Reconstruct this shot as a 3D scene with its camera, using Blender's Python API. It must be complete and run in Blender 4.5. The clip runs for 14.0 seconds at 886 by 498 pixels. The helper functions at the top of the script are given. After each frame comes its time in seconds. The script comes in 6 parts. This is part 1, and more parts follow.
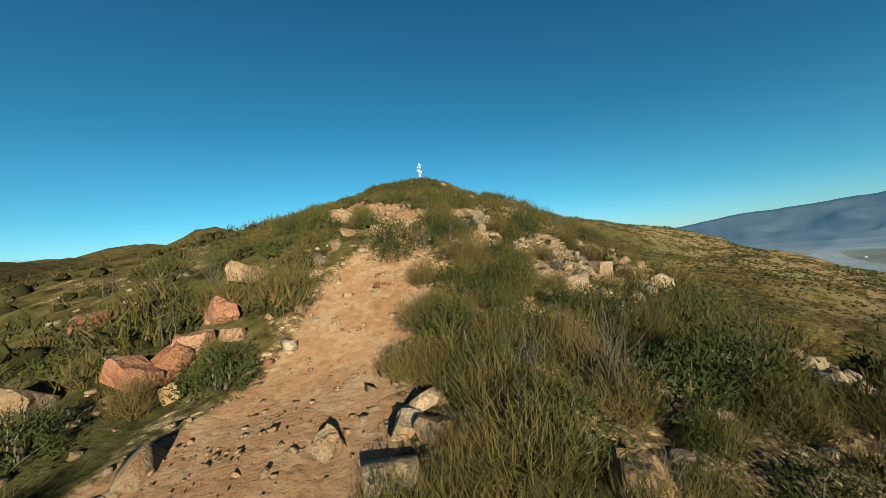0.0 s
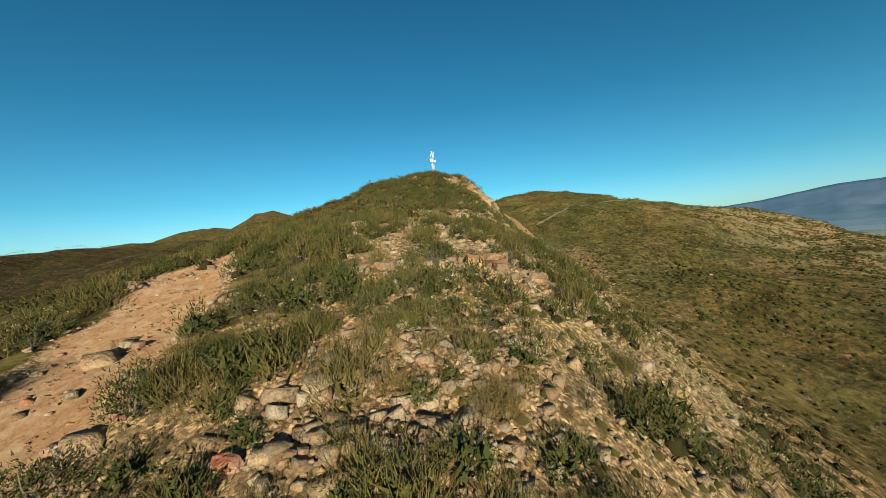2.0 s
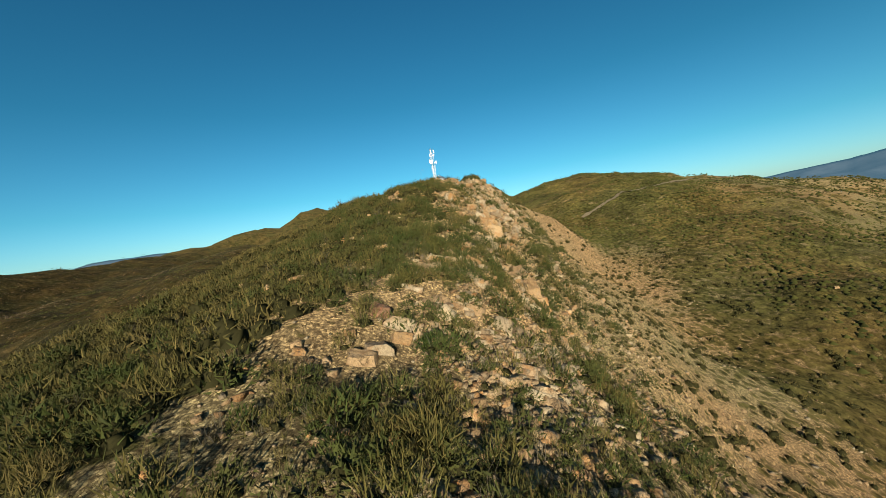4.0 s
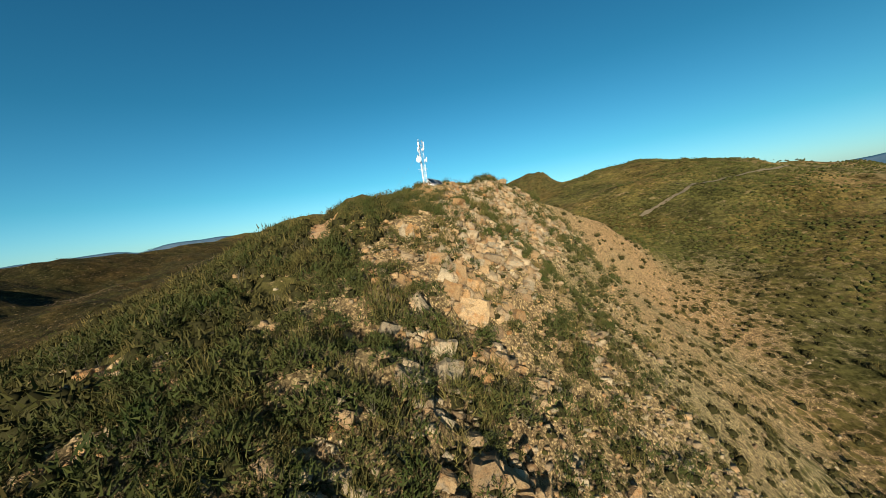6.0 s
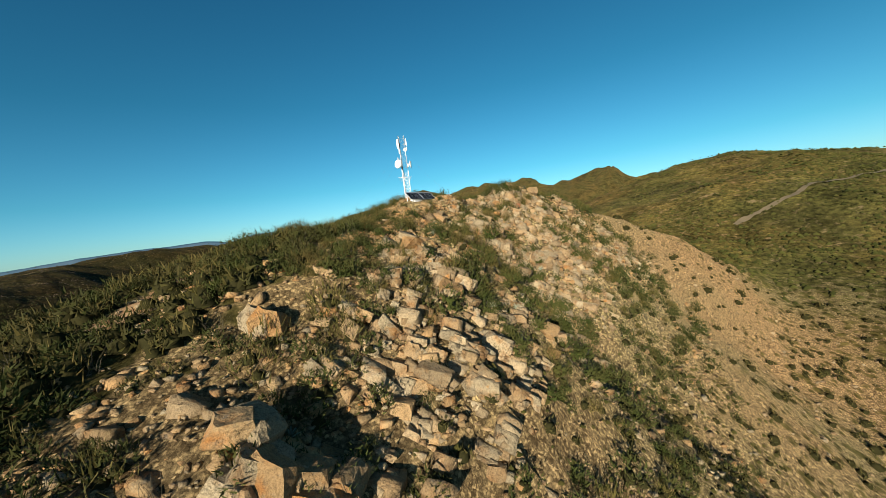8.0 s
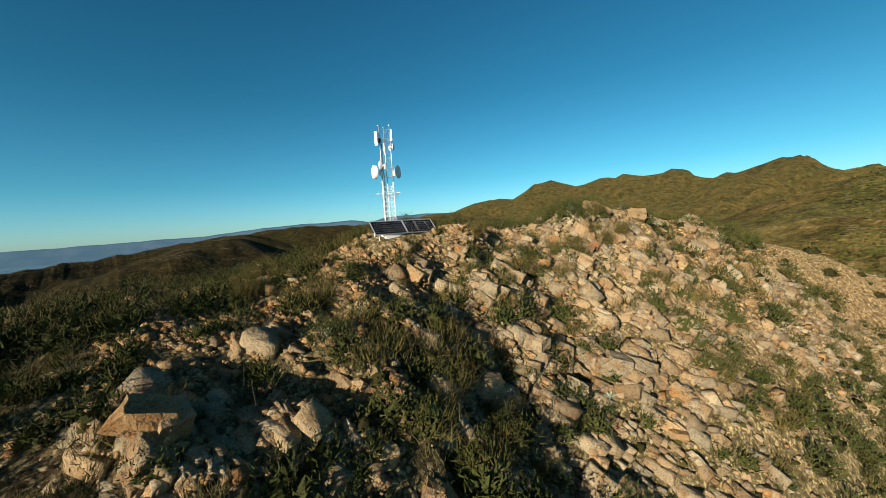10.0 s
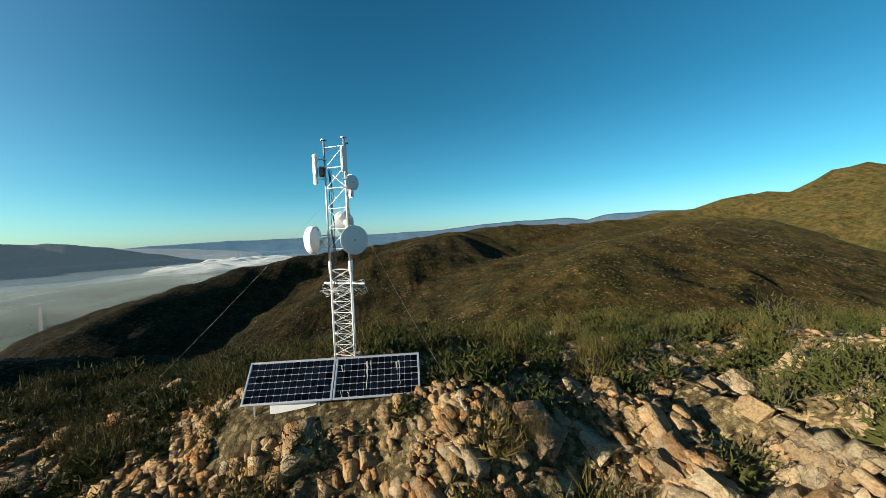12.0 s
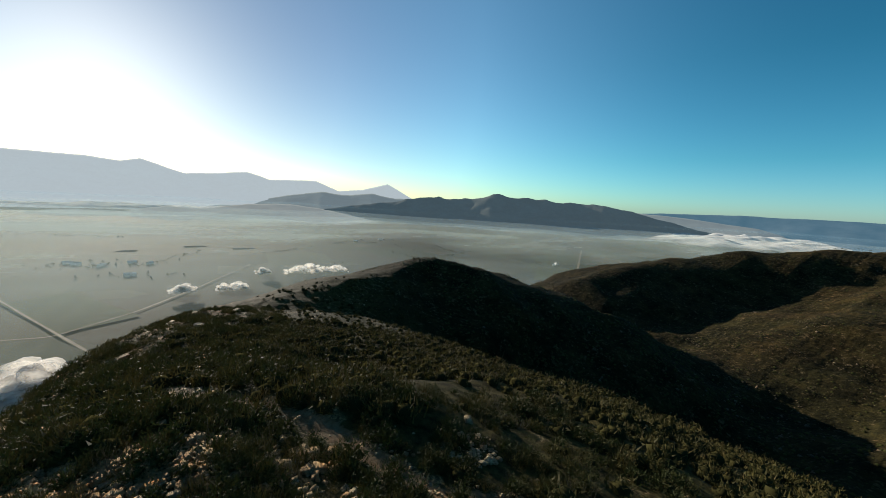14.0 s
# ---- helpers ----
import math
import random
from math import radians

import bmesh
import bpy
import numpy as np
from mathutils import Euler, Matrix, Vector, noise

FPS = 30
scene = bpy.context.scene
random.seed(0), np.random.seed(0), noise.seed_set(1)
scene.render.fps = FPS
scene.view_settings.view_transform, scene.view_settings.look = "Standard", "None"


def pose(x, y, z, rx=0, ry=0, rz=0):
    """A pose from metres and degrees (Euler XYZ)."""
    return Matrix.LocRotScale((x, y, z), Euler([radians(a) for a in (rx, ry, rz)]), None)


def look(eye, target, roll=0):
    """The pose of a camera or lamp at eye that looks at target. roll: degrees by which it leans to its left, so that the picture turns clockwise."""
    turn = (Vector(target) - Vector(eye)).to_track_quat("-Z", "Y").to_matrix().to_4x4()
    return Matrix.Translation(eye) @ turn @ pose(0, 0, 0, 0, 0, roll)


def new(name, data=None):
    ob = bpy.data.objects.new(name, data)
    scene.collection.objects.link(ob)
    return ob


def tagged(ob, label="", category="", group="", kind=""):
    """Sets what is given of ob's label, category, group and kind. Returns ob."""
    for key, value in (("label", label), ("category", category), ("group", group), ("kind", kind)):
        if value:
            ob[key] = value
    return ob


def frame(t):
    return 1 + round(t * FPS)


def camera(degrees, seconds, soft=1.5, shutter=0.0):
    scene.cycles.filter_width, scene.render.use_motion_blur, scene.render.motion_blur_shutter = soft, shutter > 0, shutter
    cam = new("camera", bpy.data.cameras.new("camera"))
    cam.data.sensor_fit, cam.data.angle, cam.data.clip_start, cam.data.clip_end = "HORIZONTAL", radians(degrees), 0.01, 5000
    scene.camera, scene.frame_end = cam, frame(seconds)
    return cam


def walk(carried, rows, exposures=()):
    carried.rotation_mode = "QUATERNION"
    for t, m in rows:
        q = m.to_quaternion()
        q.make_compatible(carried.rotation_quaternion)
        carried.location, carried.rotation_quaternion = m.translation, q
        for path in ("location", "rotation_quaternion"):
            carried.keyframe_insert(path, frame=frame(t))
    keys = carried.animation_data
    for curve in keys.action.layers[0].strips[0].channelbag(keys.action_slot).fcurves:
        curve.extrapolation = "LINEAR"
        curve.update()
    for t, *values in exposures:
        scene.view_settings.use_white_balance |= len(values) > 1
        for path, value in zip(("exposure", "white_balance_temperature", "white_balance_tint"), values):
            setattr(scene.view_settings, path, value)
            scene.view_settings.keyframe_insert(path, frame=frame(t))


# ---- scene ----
# ---- camera ----
cam = camera(100.7, 14.0, soft=0.65, shutter=0.0)
PATH = [
    (0, (-1.806, 19.111, -1.613), (-1.742, 21.109, -1.584), -4.6),
    (0.5, (0.637, 24.185, -0.096), (0.627, 26.185, -0.084), -4.7),
    (1, (3.153, 29.208, 1.525), (3.067, 31.206, 1.51), -4.6),
    (1.5, (5.302, 34.254, 3.179), (5.148, 36.248, 3.143), -4.8),
    (2, (7.205, 39.316, 5.016), (6.993, 41.304, 4.953), -5.1),
    (2.5, (8.984, 44.71, 6.92), (8.717, 46.69, 6.828), -5.7),
    (3, (10.5, 50.313, 8.621), (10.171, 52.283, 8.521), -6.8),
    (3.2, (11.087, 52.487, 9.249), (10.732, 54.452, 9.147), -7.4),
    (5.3, (13.765, 81.006, 15.214), (13.156, 82.906, 15.078), -8.1),
    (5.5, (14.181, 82.757, 15.543), (13.548, 84.649, 15.401), -8.1),
    (6, (15.144, 87.116, 16.337), (14.448, 88.984, 16.184), -8.1),
    (6.5, (15.98, 91.537, 16.986), (15.215, 93.378, 16.828), -8.2),
    (7, (16.678, 95.989, 17.625), (15.833, 97.794, 17.465), -8.0),
    (7.2, (16.92, 97.749, 17.849), (16.04, 99.539, 17.694), -7.9),
    (9.3, (15.514, 116.062, 20.415), (14.223, 117.585, 20.302), -5.5),
    (9.5, (15.454, 117.888, 20.722), (14.094, 119.349, 20.607), -5.1),
    (10, (14.696, 122.087, 21.543), (13.189, 123.396, 21.415), -3.9),
    (10.5, (13.443, 125.949, 22.405), (11.797, 127.076, 22.26), -3.1),
    (11, (11.575, 129.291, 23.125), (9.813, 130.226, 22.979), -2.9),
    (11.5, (9.399, 132.423, 24.034), (7.518, 133.089, 23.899), -2.7),
    (12, (6.668, 135.231, 24.846), (4.692, 135.531, 24.765), -2.4),
    (12.3, (4.813, 136.512, 25.551), (2.816, 136.586, 25.475), -1.8),
    (12.5, (3.537, 137.39, 26.048), (1.542, 137.273, 25.97), -1.4),
    (12.8, (1.257, 138.778, 26.925), (-0.668, 138.248, 26.801), 0.0),
    (13, (-0.222, 139.282, 27.357), (-2.075, 138.542, 27.222), 0.2),
    (13.2, (-1.781, 139.687, 27.8), (-3.533, 138.733, 27.655), 0.91),
    (13.5, (-4.009, 138.951, 28.2), (-5.551, 137.69, 28.022), 1.67),
    (13.8, (-6.406, 138.037, 28.65), (-7.648, 136.485, 28.427), 2.91),
    (14, (-8.055, 137.475, 28.95), (-9.034, 135.751, 28.69), 3.26),
]
walk(cam, [(t, look(eye, target, roll)) for t, eye, target, roll in PATH],
     exposures=[(0.0, 1.05), (10.0, 1.05), (12.3, 1.3), (13.2, 1.3), (14.0, 1.15)])

# ---- sky and sun ----
SUN_AZ, SUN_EL = radians(-166.4), radians(13.6)     # yaw from +y towards -x, height
SUN_DIR = Vector((-math.sin(SUN_AZ) * math.cos(SUN_EL), math.cos(SUN_AZ) * math.cos(SUN_EL), math.sin(SUN_EL)))
world = bpy.data.worlds.new("world")
scene.world = world
world.use_nodes = True
wn = world.node_tree.nodes
sky = wn.new("ShaderNodeTexSky")
sky.sky_type = "NISHITA"
sky.sun_disc = False
sky.sun_elevation = SUN_EL
sky.sun_rotation = math.atan2(SUN_DIR.x, SUN_DIR.y)
sky.altitude, sky.air_density, sky.dust_density, sky.ozone_density = 1200, 1.0, 1.0, 4.0
wn["Background"].inputs["Strength"].default_value = 0.052
# the clear teal cast of the morning sky; towards the sun it gives way to pale haze
wl = world.node_tree.links
high = wn.new("ShaderNodeTexCoord")
upward = wn.new("ShaderNodeSeparateXYZ")
sunward = wn.new("ShaderNodeVectorMath")
sunward.operation = "DOT_PRODUCT"
sunward.inputs[1].default_value = SUN_DIR
fade = wn.new("ShaderNodeMapRange")
fade.interpolation_type = "SMOOTHSTEP"
fade.inputs["From Min"].default_value, fade.inputs["From Max"].default_value = 0.0, 0.86


def sky_ramp(stops):
    r = wn.new("ShaderNodeValToRGB")
    while len(r.color_ramp.elements) < len(stops):
        r.color_ramp.elements.new(0.5)
    for stop, (at_, colour) in zip(r.color_ramp.elements, stops):
        stop.position, stop.color = at_, (*colour, 1)
    return r


cast = sky_ramp(((0.0, (1.12, 1.52, 1.6)), (0.12, (0.54, 1.26, 1.18)), (0.32, (0.30, 1.02, 0.95)), (0.7, (0.21, 0.826, 0.85))))
pale = sky_ramp(((0.3, (0.95, 1.6, 1.4)), (0.7, (1.32, 1.58, 1.33)), (0.9, (1.12, 1.14, 1.0)), (1.0, (0.8, 0.8, 0.74))))
blend_ = wn.new("ShaderNodeMix")
blend_.data_type = "RGBA"
tint = wn.new("ShaderNodeMix")
tint.data_type, tint.blend_type = "RGBA", "MULTIPLY"
tint.inputs[0].default_value = 1.0
wl.new(high.outputs["Generated"], upward.inputs[0])
wl.new(high.outputs["Generated"], sunward.inputs[0])
wl.new(sunward.outputs["Value"], fade.inputs["Value"])
wl.new(sunward.outputs["Value"], pale.inputs[0])
wl.new(upward.outputs["Z"], cast.inputs[0])
wl.new(fade.outputs[0], blend_.inputs[0])
wl.new(cast.outputs[0], blend_.inputs[6])
wl.new(pale.outputs[0], blend_.inputs[7])
wl.new(sky.outputs[0], tint.inputs[6])
wl.new(blend_.outputs[2], tint.inputs[7])
wl.new(tint.outputs[2], wn["Background"].inputs["Color"])
sun = new("sun", bpy.data.lights.new("sun", "SUN"))
sun.data.energy, sun.data.angle, sun.data.color = 5.0, radians(0.5), (1.0, 0.89, 0.72)
sun.matrix_world = look(SUN_DIR * 100, (0, 0, 0))


# ---- numbers: noise and the shape of the land ----
def lattice(ix, iy, seed):
    h = (ix.astype(np.int64) * 374761393 + iy.astype(np.int64) * 668265263 + seed * 974634541) & 0xFFFFFFFF
    h = ((h ^ (h >> 13)) * 1274126177) & 0xFFFFFFFF
    h = h ^ (h >> 16)
    return (h & 0xFFFFFF) / float(0xFFFFFF)


def vnoise(x, y, seed=0):
    """Smooth noise from -1 to 1, one lump a unit."""
    x, y = np.asarray(x, float), np.asarray(y, float)
    ix, iy = np.floor(x), np.floor(y)
    fx, fy = x - ix, y - iy
    fx, fy = fx * fx * fx * (fx * (fx * 6 - 15) + 10), fy * fy * fy * (fy * (fy * 6 - 15) + 10)
    a, b = lattice(ix, iy, seed), lattice(ix + 1, iy, seed)
    c, d = lattice(ix, iy + 1, seed), lattice(ix + 1, iy + 1, seed)
    return 2 * (a + (b - a) * fx + (c - a) * fy + (a - b - c + d) * fx * fy) - 1


def fbm(x, y, octaves=4, seed=0):
    out, amp = 0.0, 0.5
    for k in range(octaves):
        out = out + amp * vnoise(x, y, seed + k)
        x, y, amp = x * 2.03 + 7.1, y * 2.03 - 3.7, amp * 0.5
    return out


def smooth(a, b, v):
    s = np.clip((v - a) / (b - a), 0, 1)
    return s * s * (3 - 2 * s)


def crest(px, py, line, left, right, bend=4.0):
    """Height of a ridge: its crest's height less a drop that grows with the distance from it; left and right of the way it runs."""
    best = None
    for (x0, y0, z0), (x1, y1, z1) in zip(line[:-1], line[1:]):
        dx, dy = x1 - x0, y1 - y0
        s = np.clip(((px - x0) * dx + (py - y0) * dy) / (dx * dx + dy * dy), 0, 1)
        qx, qy = px - x0 - s * dx, py - y0 - s * dy
        dist = np.hypot(qx, qy)
        side = (dx * (py - y0) - dy * (px - x0)) / math.hypot(dx, dy)
        share = 0.5 + 0.5 * np.clip(side / np.maximum(dist, 1e-6), -1, 1)
        soft = np.sqrt(dist * dist + bend * bend) - bend
        drop = share * np.interp(soft, *left) + (1 - share) * np.interp(soft, *right)
        h = z0 + s * (z1 - z0) - drop
        best = h if best is None else np.maximum(best, h) + np.maximum(0, 1.0 - np.abs(best - h)) ** 2 * 0.25
    return best


FAR = 6000
MAIN = [(-5, -60, -30), (-1.5, 0, -12.5), (-0.5, 20, -7.2), (0, 33, -3.7), (-1.5, 48, 1.1), (-1.5, 57, 3.3), (-1, 65, 4.9), (-0.5, 73, 6.3), (-1.5, 88, 9.2), (-2, 102, 12.6),
        (-3, 113, 16.0), (-3.5, 122, 19.2), (-3.5, 134, 20.9), (1.0, 146, 21.6), (3, 156, 20.4), (4.5, 171, 18.8), (11, 180, 15), (19, 190, 10.5), (29, 205, 2.5), (38, 225, -9)]
SPINE_Y, SPINE_X = (-40, 16.5, 38.7, 57.6, 78.4, 98.5, 115.4, 123.6, 132.5, 146.5, 156, 166, 186, 215), (-3.7, -0.2, 0.3, 1.2, 2.5, 3.2, 3.6, 1.0, -1.8, -0.7, 0.5, 2, 8, 15)
MAIN_W = ((0, 10, 25, 45, 75, 120, 260, FAR), (0, 2.2, 6.8, 14.2, 38, 78, 200, 4000))
WEST_LOW = ((0, 10, 25, 45, 75, 120, 260, FAR), (0, 1.2, 4.0, 10.5, 30, 56, 175, 4000))
EAST_LOW = ((0, 1.7, 5.9, 8.6, 14.4, 22, 36, 86, 186, FAR), (0, 0.5, 1.8, 3.2, 7.8, 15.5, 30, 64, 160, 4000))
EAST_HIGH = ((0, 1.7, 5.9, 7.7, 10.6, 13.5, 16.4, 36, 86, 186, FAR), (0, 1.0, 3.0, 5.0, 8.6, 13.0, 16.6, 36, 66, 160, 4000))
EAST_TOP = ((0, 1.2, 3.9, 6.8, 12.1, 16.4, 36, 86, 186, FAR), (0, 2.0, 6.0, 9.6, 17.6, 22, 40, 68, 160, 4000))
SUMMIT, LOOKOUT = (0, 138, 27.4), (10.5, 50.3, 8.6)


def seen_from(eye, rows):
    """Places from rows of bearing (degrees from north to the west), height angle and distance."""
    return [(eye[0] - math.sin(math.radians(b)) * d, eye[1] + math.cos(math.radians(b)) * d, eye[2] + math.tan(math.radians(h)) * d) for b, h, d in rows]


def station(y):
    """Station along the ridge by which its growth and stones change."""
    return np.interp(y, (-40, 19.1, 35, 47.5, 55.8, 62.3, 72.3, 104.5, 117.3, 127.9, 144, 400), (-60, 2.8, 20.8, 34.8, 43.9, 51.3, 63.1, 96, 110, 127, 143, 400))


KNOLL = [(-4, 24, -9), (-12, 18, -8.0), (-21, 10, -6.0), (-44, -8, -3.4), (-66, -18, -2.0), (-88, -24, -0.8)] + seen_from((-8, 137.5, 29), [(153, -9.5, 178), (148.9, -9.7, 178), (144.4, -10.3, 180), (135.5, -12.5, 187), (127, -15.0, 196), (119, -17.8, 206),
         (110, -20.4, 217), (103, -22.0, 226), (97, -25, 236)])
EAST = seen_from(LOOKOUT, [(8, -6, 350), (3.5, -2.4, 350), (-0.4, 0.6, 345), (-3.1, 2.9, 340), (-5.7, 4.5, 335), (-8.4, 5.1, 335), (-10.2, 4.8, 335), (-13, 3.7, 340), (-17, 2.8, 350), (-23.6, 1.3, 365), (-28, -0.2, 370), (-33, -2.6, 375), (-41, -7, 360), (-50, -12.5, 345), (-64, -20, 335)])
WEST = seen_from(SUMMIT, [(128, -10, 330), (124, -7.4, 380), (119, -6.0, 420), (110, -3.8, 480), (101.6, -2.5, 530), (93.4, -1.6, 580), (85, -0.8, 610), (79, 0, 640), (74, 0.5, 650), (70.3, 0.8, 650), (66.6, 0.6, 670), (61.5, 0.6, 700), (55, 0.7, 760), (47, 1.0, 850)])
SPURS = [seen_from(SUMMIT, [(79, -0.1, 600), (82.4, -0.8, 520), (87.3, -2.0, 450), (93.3, -5.6, 390), (99, -8.6, 340), (104, -12, 300)]),
         seen_from(SUMMIT, [(55, 0.2, 740), (61.4, -2.7, 520), (66, -3.7, 430), (72.6, -5.9, 350), (85.5, -10.8, 300), (96, -14.6, 285), (105.8, -17.2, 280), (114, -17.6, 285)]),
         seen_from(SUMMIT, [(42, 0.2, 640), (47, -0.2, 430), (52, -1.6, 330), (60, -4.6, 240)])]
BACK = seen_from(SUMMIT, [(62, 0.2, 1150), (55, 0.9, 1200), (47.3, 1.5, 1250), (42, 2.7, 1350), (37.4, 4.1, 1450), (34.4, 4.9, 1480), (32.6, 5.2, 1500), (31.2, 4.6, 1480), (27.5, 5.0, 1480), (22, 5.4, 1480), (18, 4.5, 1450), (16.5, 4.9, 1430), (12.4, 3.4, 1350), (9.9, 3.5, 1300),
                          (5.8, 4.7, 1270), (3, 3.7, 1250), (-0.8, 1.8, 1200), (-6, 0.2, 1150), (-14, -1.5, 1100)])
PLAIN = -180.0


def land(x, y):
    """Height of the ground."""
    x, y = np.asarray(x, float), np.asarray(y, float)
    wx = x + 9 * fbm(x / 60, y / 60, 3, 11) * smooth(20, 90, np.hypot(x, (y - 90) * 0.6))
    wy = y + 9 * fbm(x / 60, y / 60, 3, 17) * smooth(20, 90, np.hypot(x, (y - 90) * 0.6))
    low, mid, top_h = (crest(x, y, MAIN, west, east) for west, east in ((WEST_LOW, EAST_LOW), (MAIN_W, EAST_HIGH), (MAIN_W, EAST_TOP)))
    near = low + (mid - low) * smooth(74, 104, y)
    near = near + (top_h - near) * smooth(126, 137, y)
    half = ((0, 20, 60, 160, FAR), (0, 7, 28, 90, 3200))
    rest = [crest(wx, wy, KNOLL, ((0, 20, 60, 200, FAR), (0, 7, 32, 180, 4500)), ((0, 15, 60, 200, FAR), (0, 9, 38, 180, 4500)), 8),
            crest(wx, wy, EAST, half, ((0, 20, 60, 110, 170, 250, 400, FAR), (0, 3, 11, 24, 44, 62, 110, 2400)), 10),
            crest(wx, wy, WEST, half, half, 14),
            crest(wx, wy, BACK, ((0, 100, 300, 700, FAR), (0, 34, 110, 230, 2000)), ((0, 100, 300, FAR), (0, 36, 130, 2000)), 20)]
    gentle = ((0, 20, 60, 160, FAR), (0, 5, 19, 62, 2400))
    rest += [crest(wx, wy, s, gentle, gentle, 10) for s in SPURS]
    floor_z = PLAIN + 3 * fbm(x / 400, y / 400, 3, 5)
    # the high valley between the hills stands above the open plain to the south and west
    high = -62 + 16 * fbm(x / 150, y / 150, 3, 8)
    high = high - 48 * np.exp(-((x + 165) ** 2 + (y - 95) ** 2) / 110 ** 2)
    inside = smooth(1500, 600, np.hypot(x + 150, y - 600)) * smooth(520, 260, x) * smooth(-260, 60, y + 0.2 * x)
    floor_z = floor_z + (high - floor_z) * inside
    k = 7.0
    top = np.maximum.reduce([floor_z] + rest)
    far_h = top + k * np.log(sum(np.exp(np.clip((h - top) / k, -40, 0)) for h in [floor_z] + rest))
    gully = fbm(x / 45, y / 45, 2, 21)
    away = smooth(30, 120, np.hypot(x + 2, np.clip(np.abs(y - 90) - 80, 0, None)))
    far_h = far_h - away * 9 * np.abs(gully) * smooth(-170, -120, far_h) + away * 1.5 + away * 3 * fbm(x / 30, y / 30, 3, 27) * smooth(-170, -120, far_h)
    remote = smooth(620, 950, np.hypot(x, y - 130)) * smooth(-140, -60, far_h)
    far_h = far_h - remote * (110 * np.abs(fbm(x / 230, y / 230, 4, 29)) - 14)
    k = 2.5
    top = np.maximum(near, far_h)
    z = top + k * np.log(np.exp((near - top) / k) + np.exp((far_h - top) / k))
    lumps = 0.9 * fbm(x / 9, y / 9, 4, 31) + 0.35 * fbm(x / 2.2, y / 2.2, 3, 41)
    calm = 1 - 0.75 * smooth(2.5, 0.8, np.hypot(x + 2.6, y - 134))
    e = x - np.interp(y, SPINE_Y, SPINE_X)
    craggy = smooth(-2, 3, e) * smooth(17, 8, e) * smooth(66, 92, station(y)) * smooth(176, 160, y)
    bed = (x * 0.55 - y * 0.62 + z * 0.9) / 2.1 + 1.6 * fbm(x / 6, y / 6, 4, 87)
    step = np.abs((bed % 1.0) - 0.5) * 2
    lumps = lumps + craggy * (0.75 * (smooth(0.25, 0.7, step) - 0.45) + 1.2 * fbm(x / 3.4, y / 3.4, 5, 83))
    stand = 0.55 * np.exp(-((x + 2.2) ** 2 + (y - 134) ** 2) / 14)
    return z + stand + lumps * calm * smooth(-160, -130, z)


def ground_z(x, y):
    return float(land(np.array([x]), np.array([y]))[0])


# ---- materials ----
def material(name):
    m = bpy.data.materials.new(name)
    m.use_nodes = True
    t = m.node_tree
    b = t.nodes["Principled BSDF"]
    return m, t, b


def node(t, kind, **values):
    n = t.nodes.new(kind)
    for key, value in values.items():
        if key in ("operation", "blend_type", "feature", "distance", "attribute_name", "noise_dimensions", "data_type"):
            setattr(n, key, value)
        else:
            n.inputs[key.replace("_", " ")].default_value = value
    return n


def link(t, a, b):
    t.links.new(a, b)


def ramp(t, fac, *stops):
    n = t.nodes.new("ShaderNodeValToRGB")
    e = n.color_ramp.elements
    while len(e) < len(stops):
        e.new(0.5)
    for el, (at, c) in zip(e, stops):
        el.position = at
        el.color = (*c, 1) if len(c) == 3 else c
    link(t, fac, n.inputs[0])
    return n.outputs[0]


def mixc(t, fac, a, b, mode="MIX"):
    n = t.nodes.new("ShaderNodeMix")
    n.data_type, n.blend_type = "RGBA", mode
    for i, v in ((0, fac), (6, a), (7, b)):
        if isinstance(v, (int, float)):
            n.inputs[i].default_value = v
        elif isinstance(v, tuple):
            n.inputs[i].default_value = (*v, 1)
        else:
            link(t, v, n.inputs[i])
    return n.outputs[2]


def maths(t, op, a, b=0.0, c=None):
    n = t.nodes.new("ShaderNodeMath")
    n.operation = op
    for i, v in enumerate((a, b) if c is None else (a, b, c)):
        if isinstance(v, (int, float)):
            n.inputs[i].default_value = v
        else:
            link(t, v, n.inputs[i])
    return n.outputs[0]


def noise_of(t, coords, scale, detail=4, rough=0.55):
    n = node(t, "ShaderNodeTexNoise", Scale=scale, Detail=detail, Roughness=rough)
    link(t, coords, n.inputs["Vector"])
    return n.outputs["Fac"]


def bump_on(t, b, height, strength, distance):
    n = t.nodes.new("ShaderNodeBump")
    n.inputs["Strength"].default_value, n.inputs["Distance"].default_value = strength, distance
    link(t, height, n.inputs["Height"])
    link(t, n.outputs[0], b.inputs["Normal"])


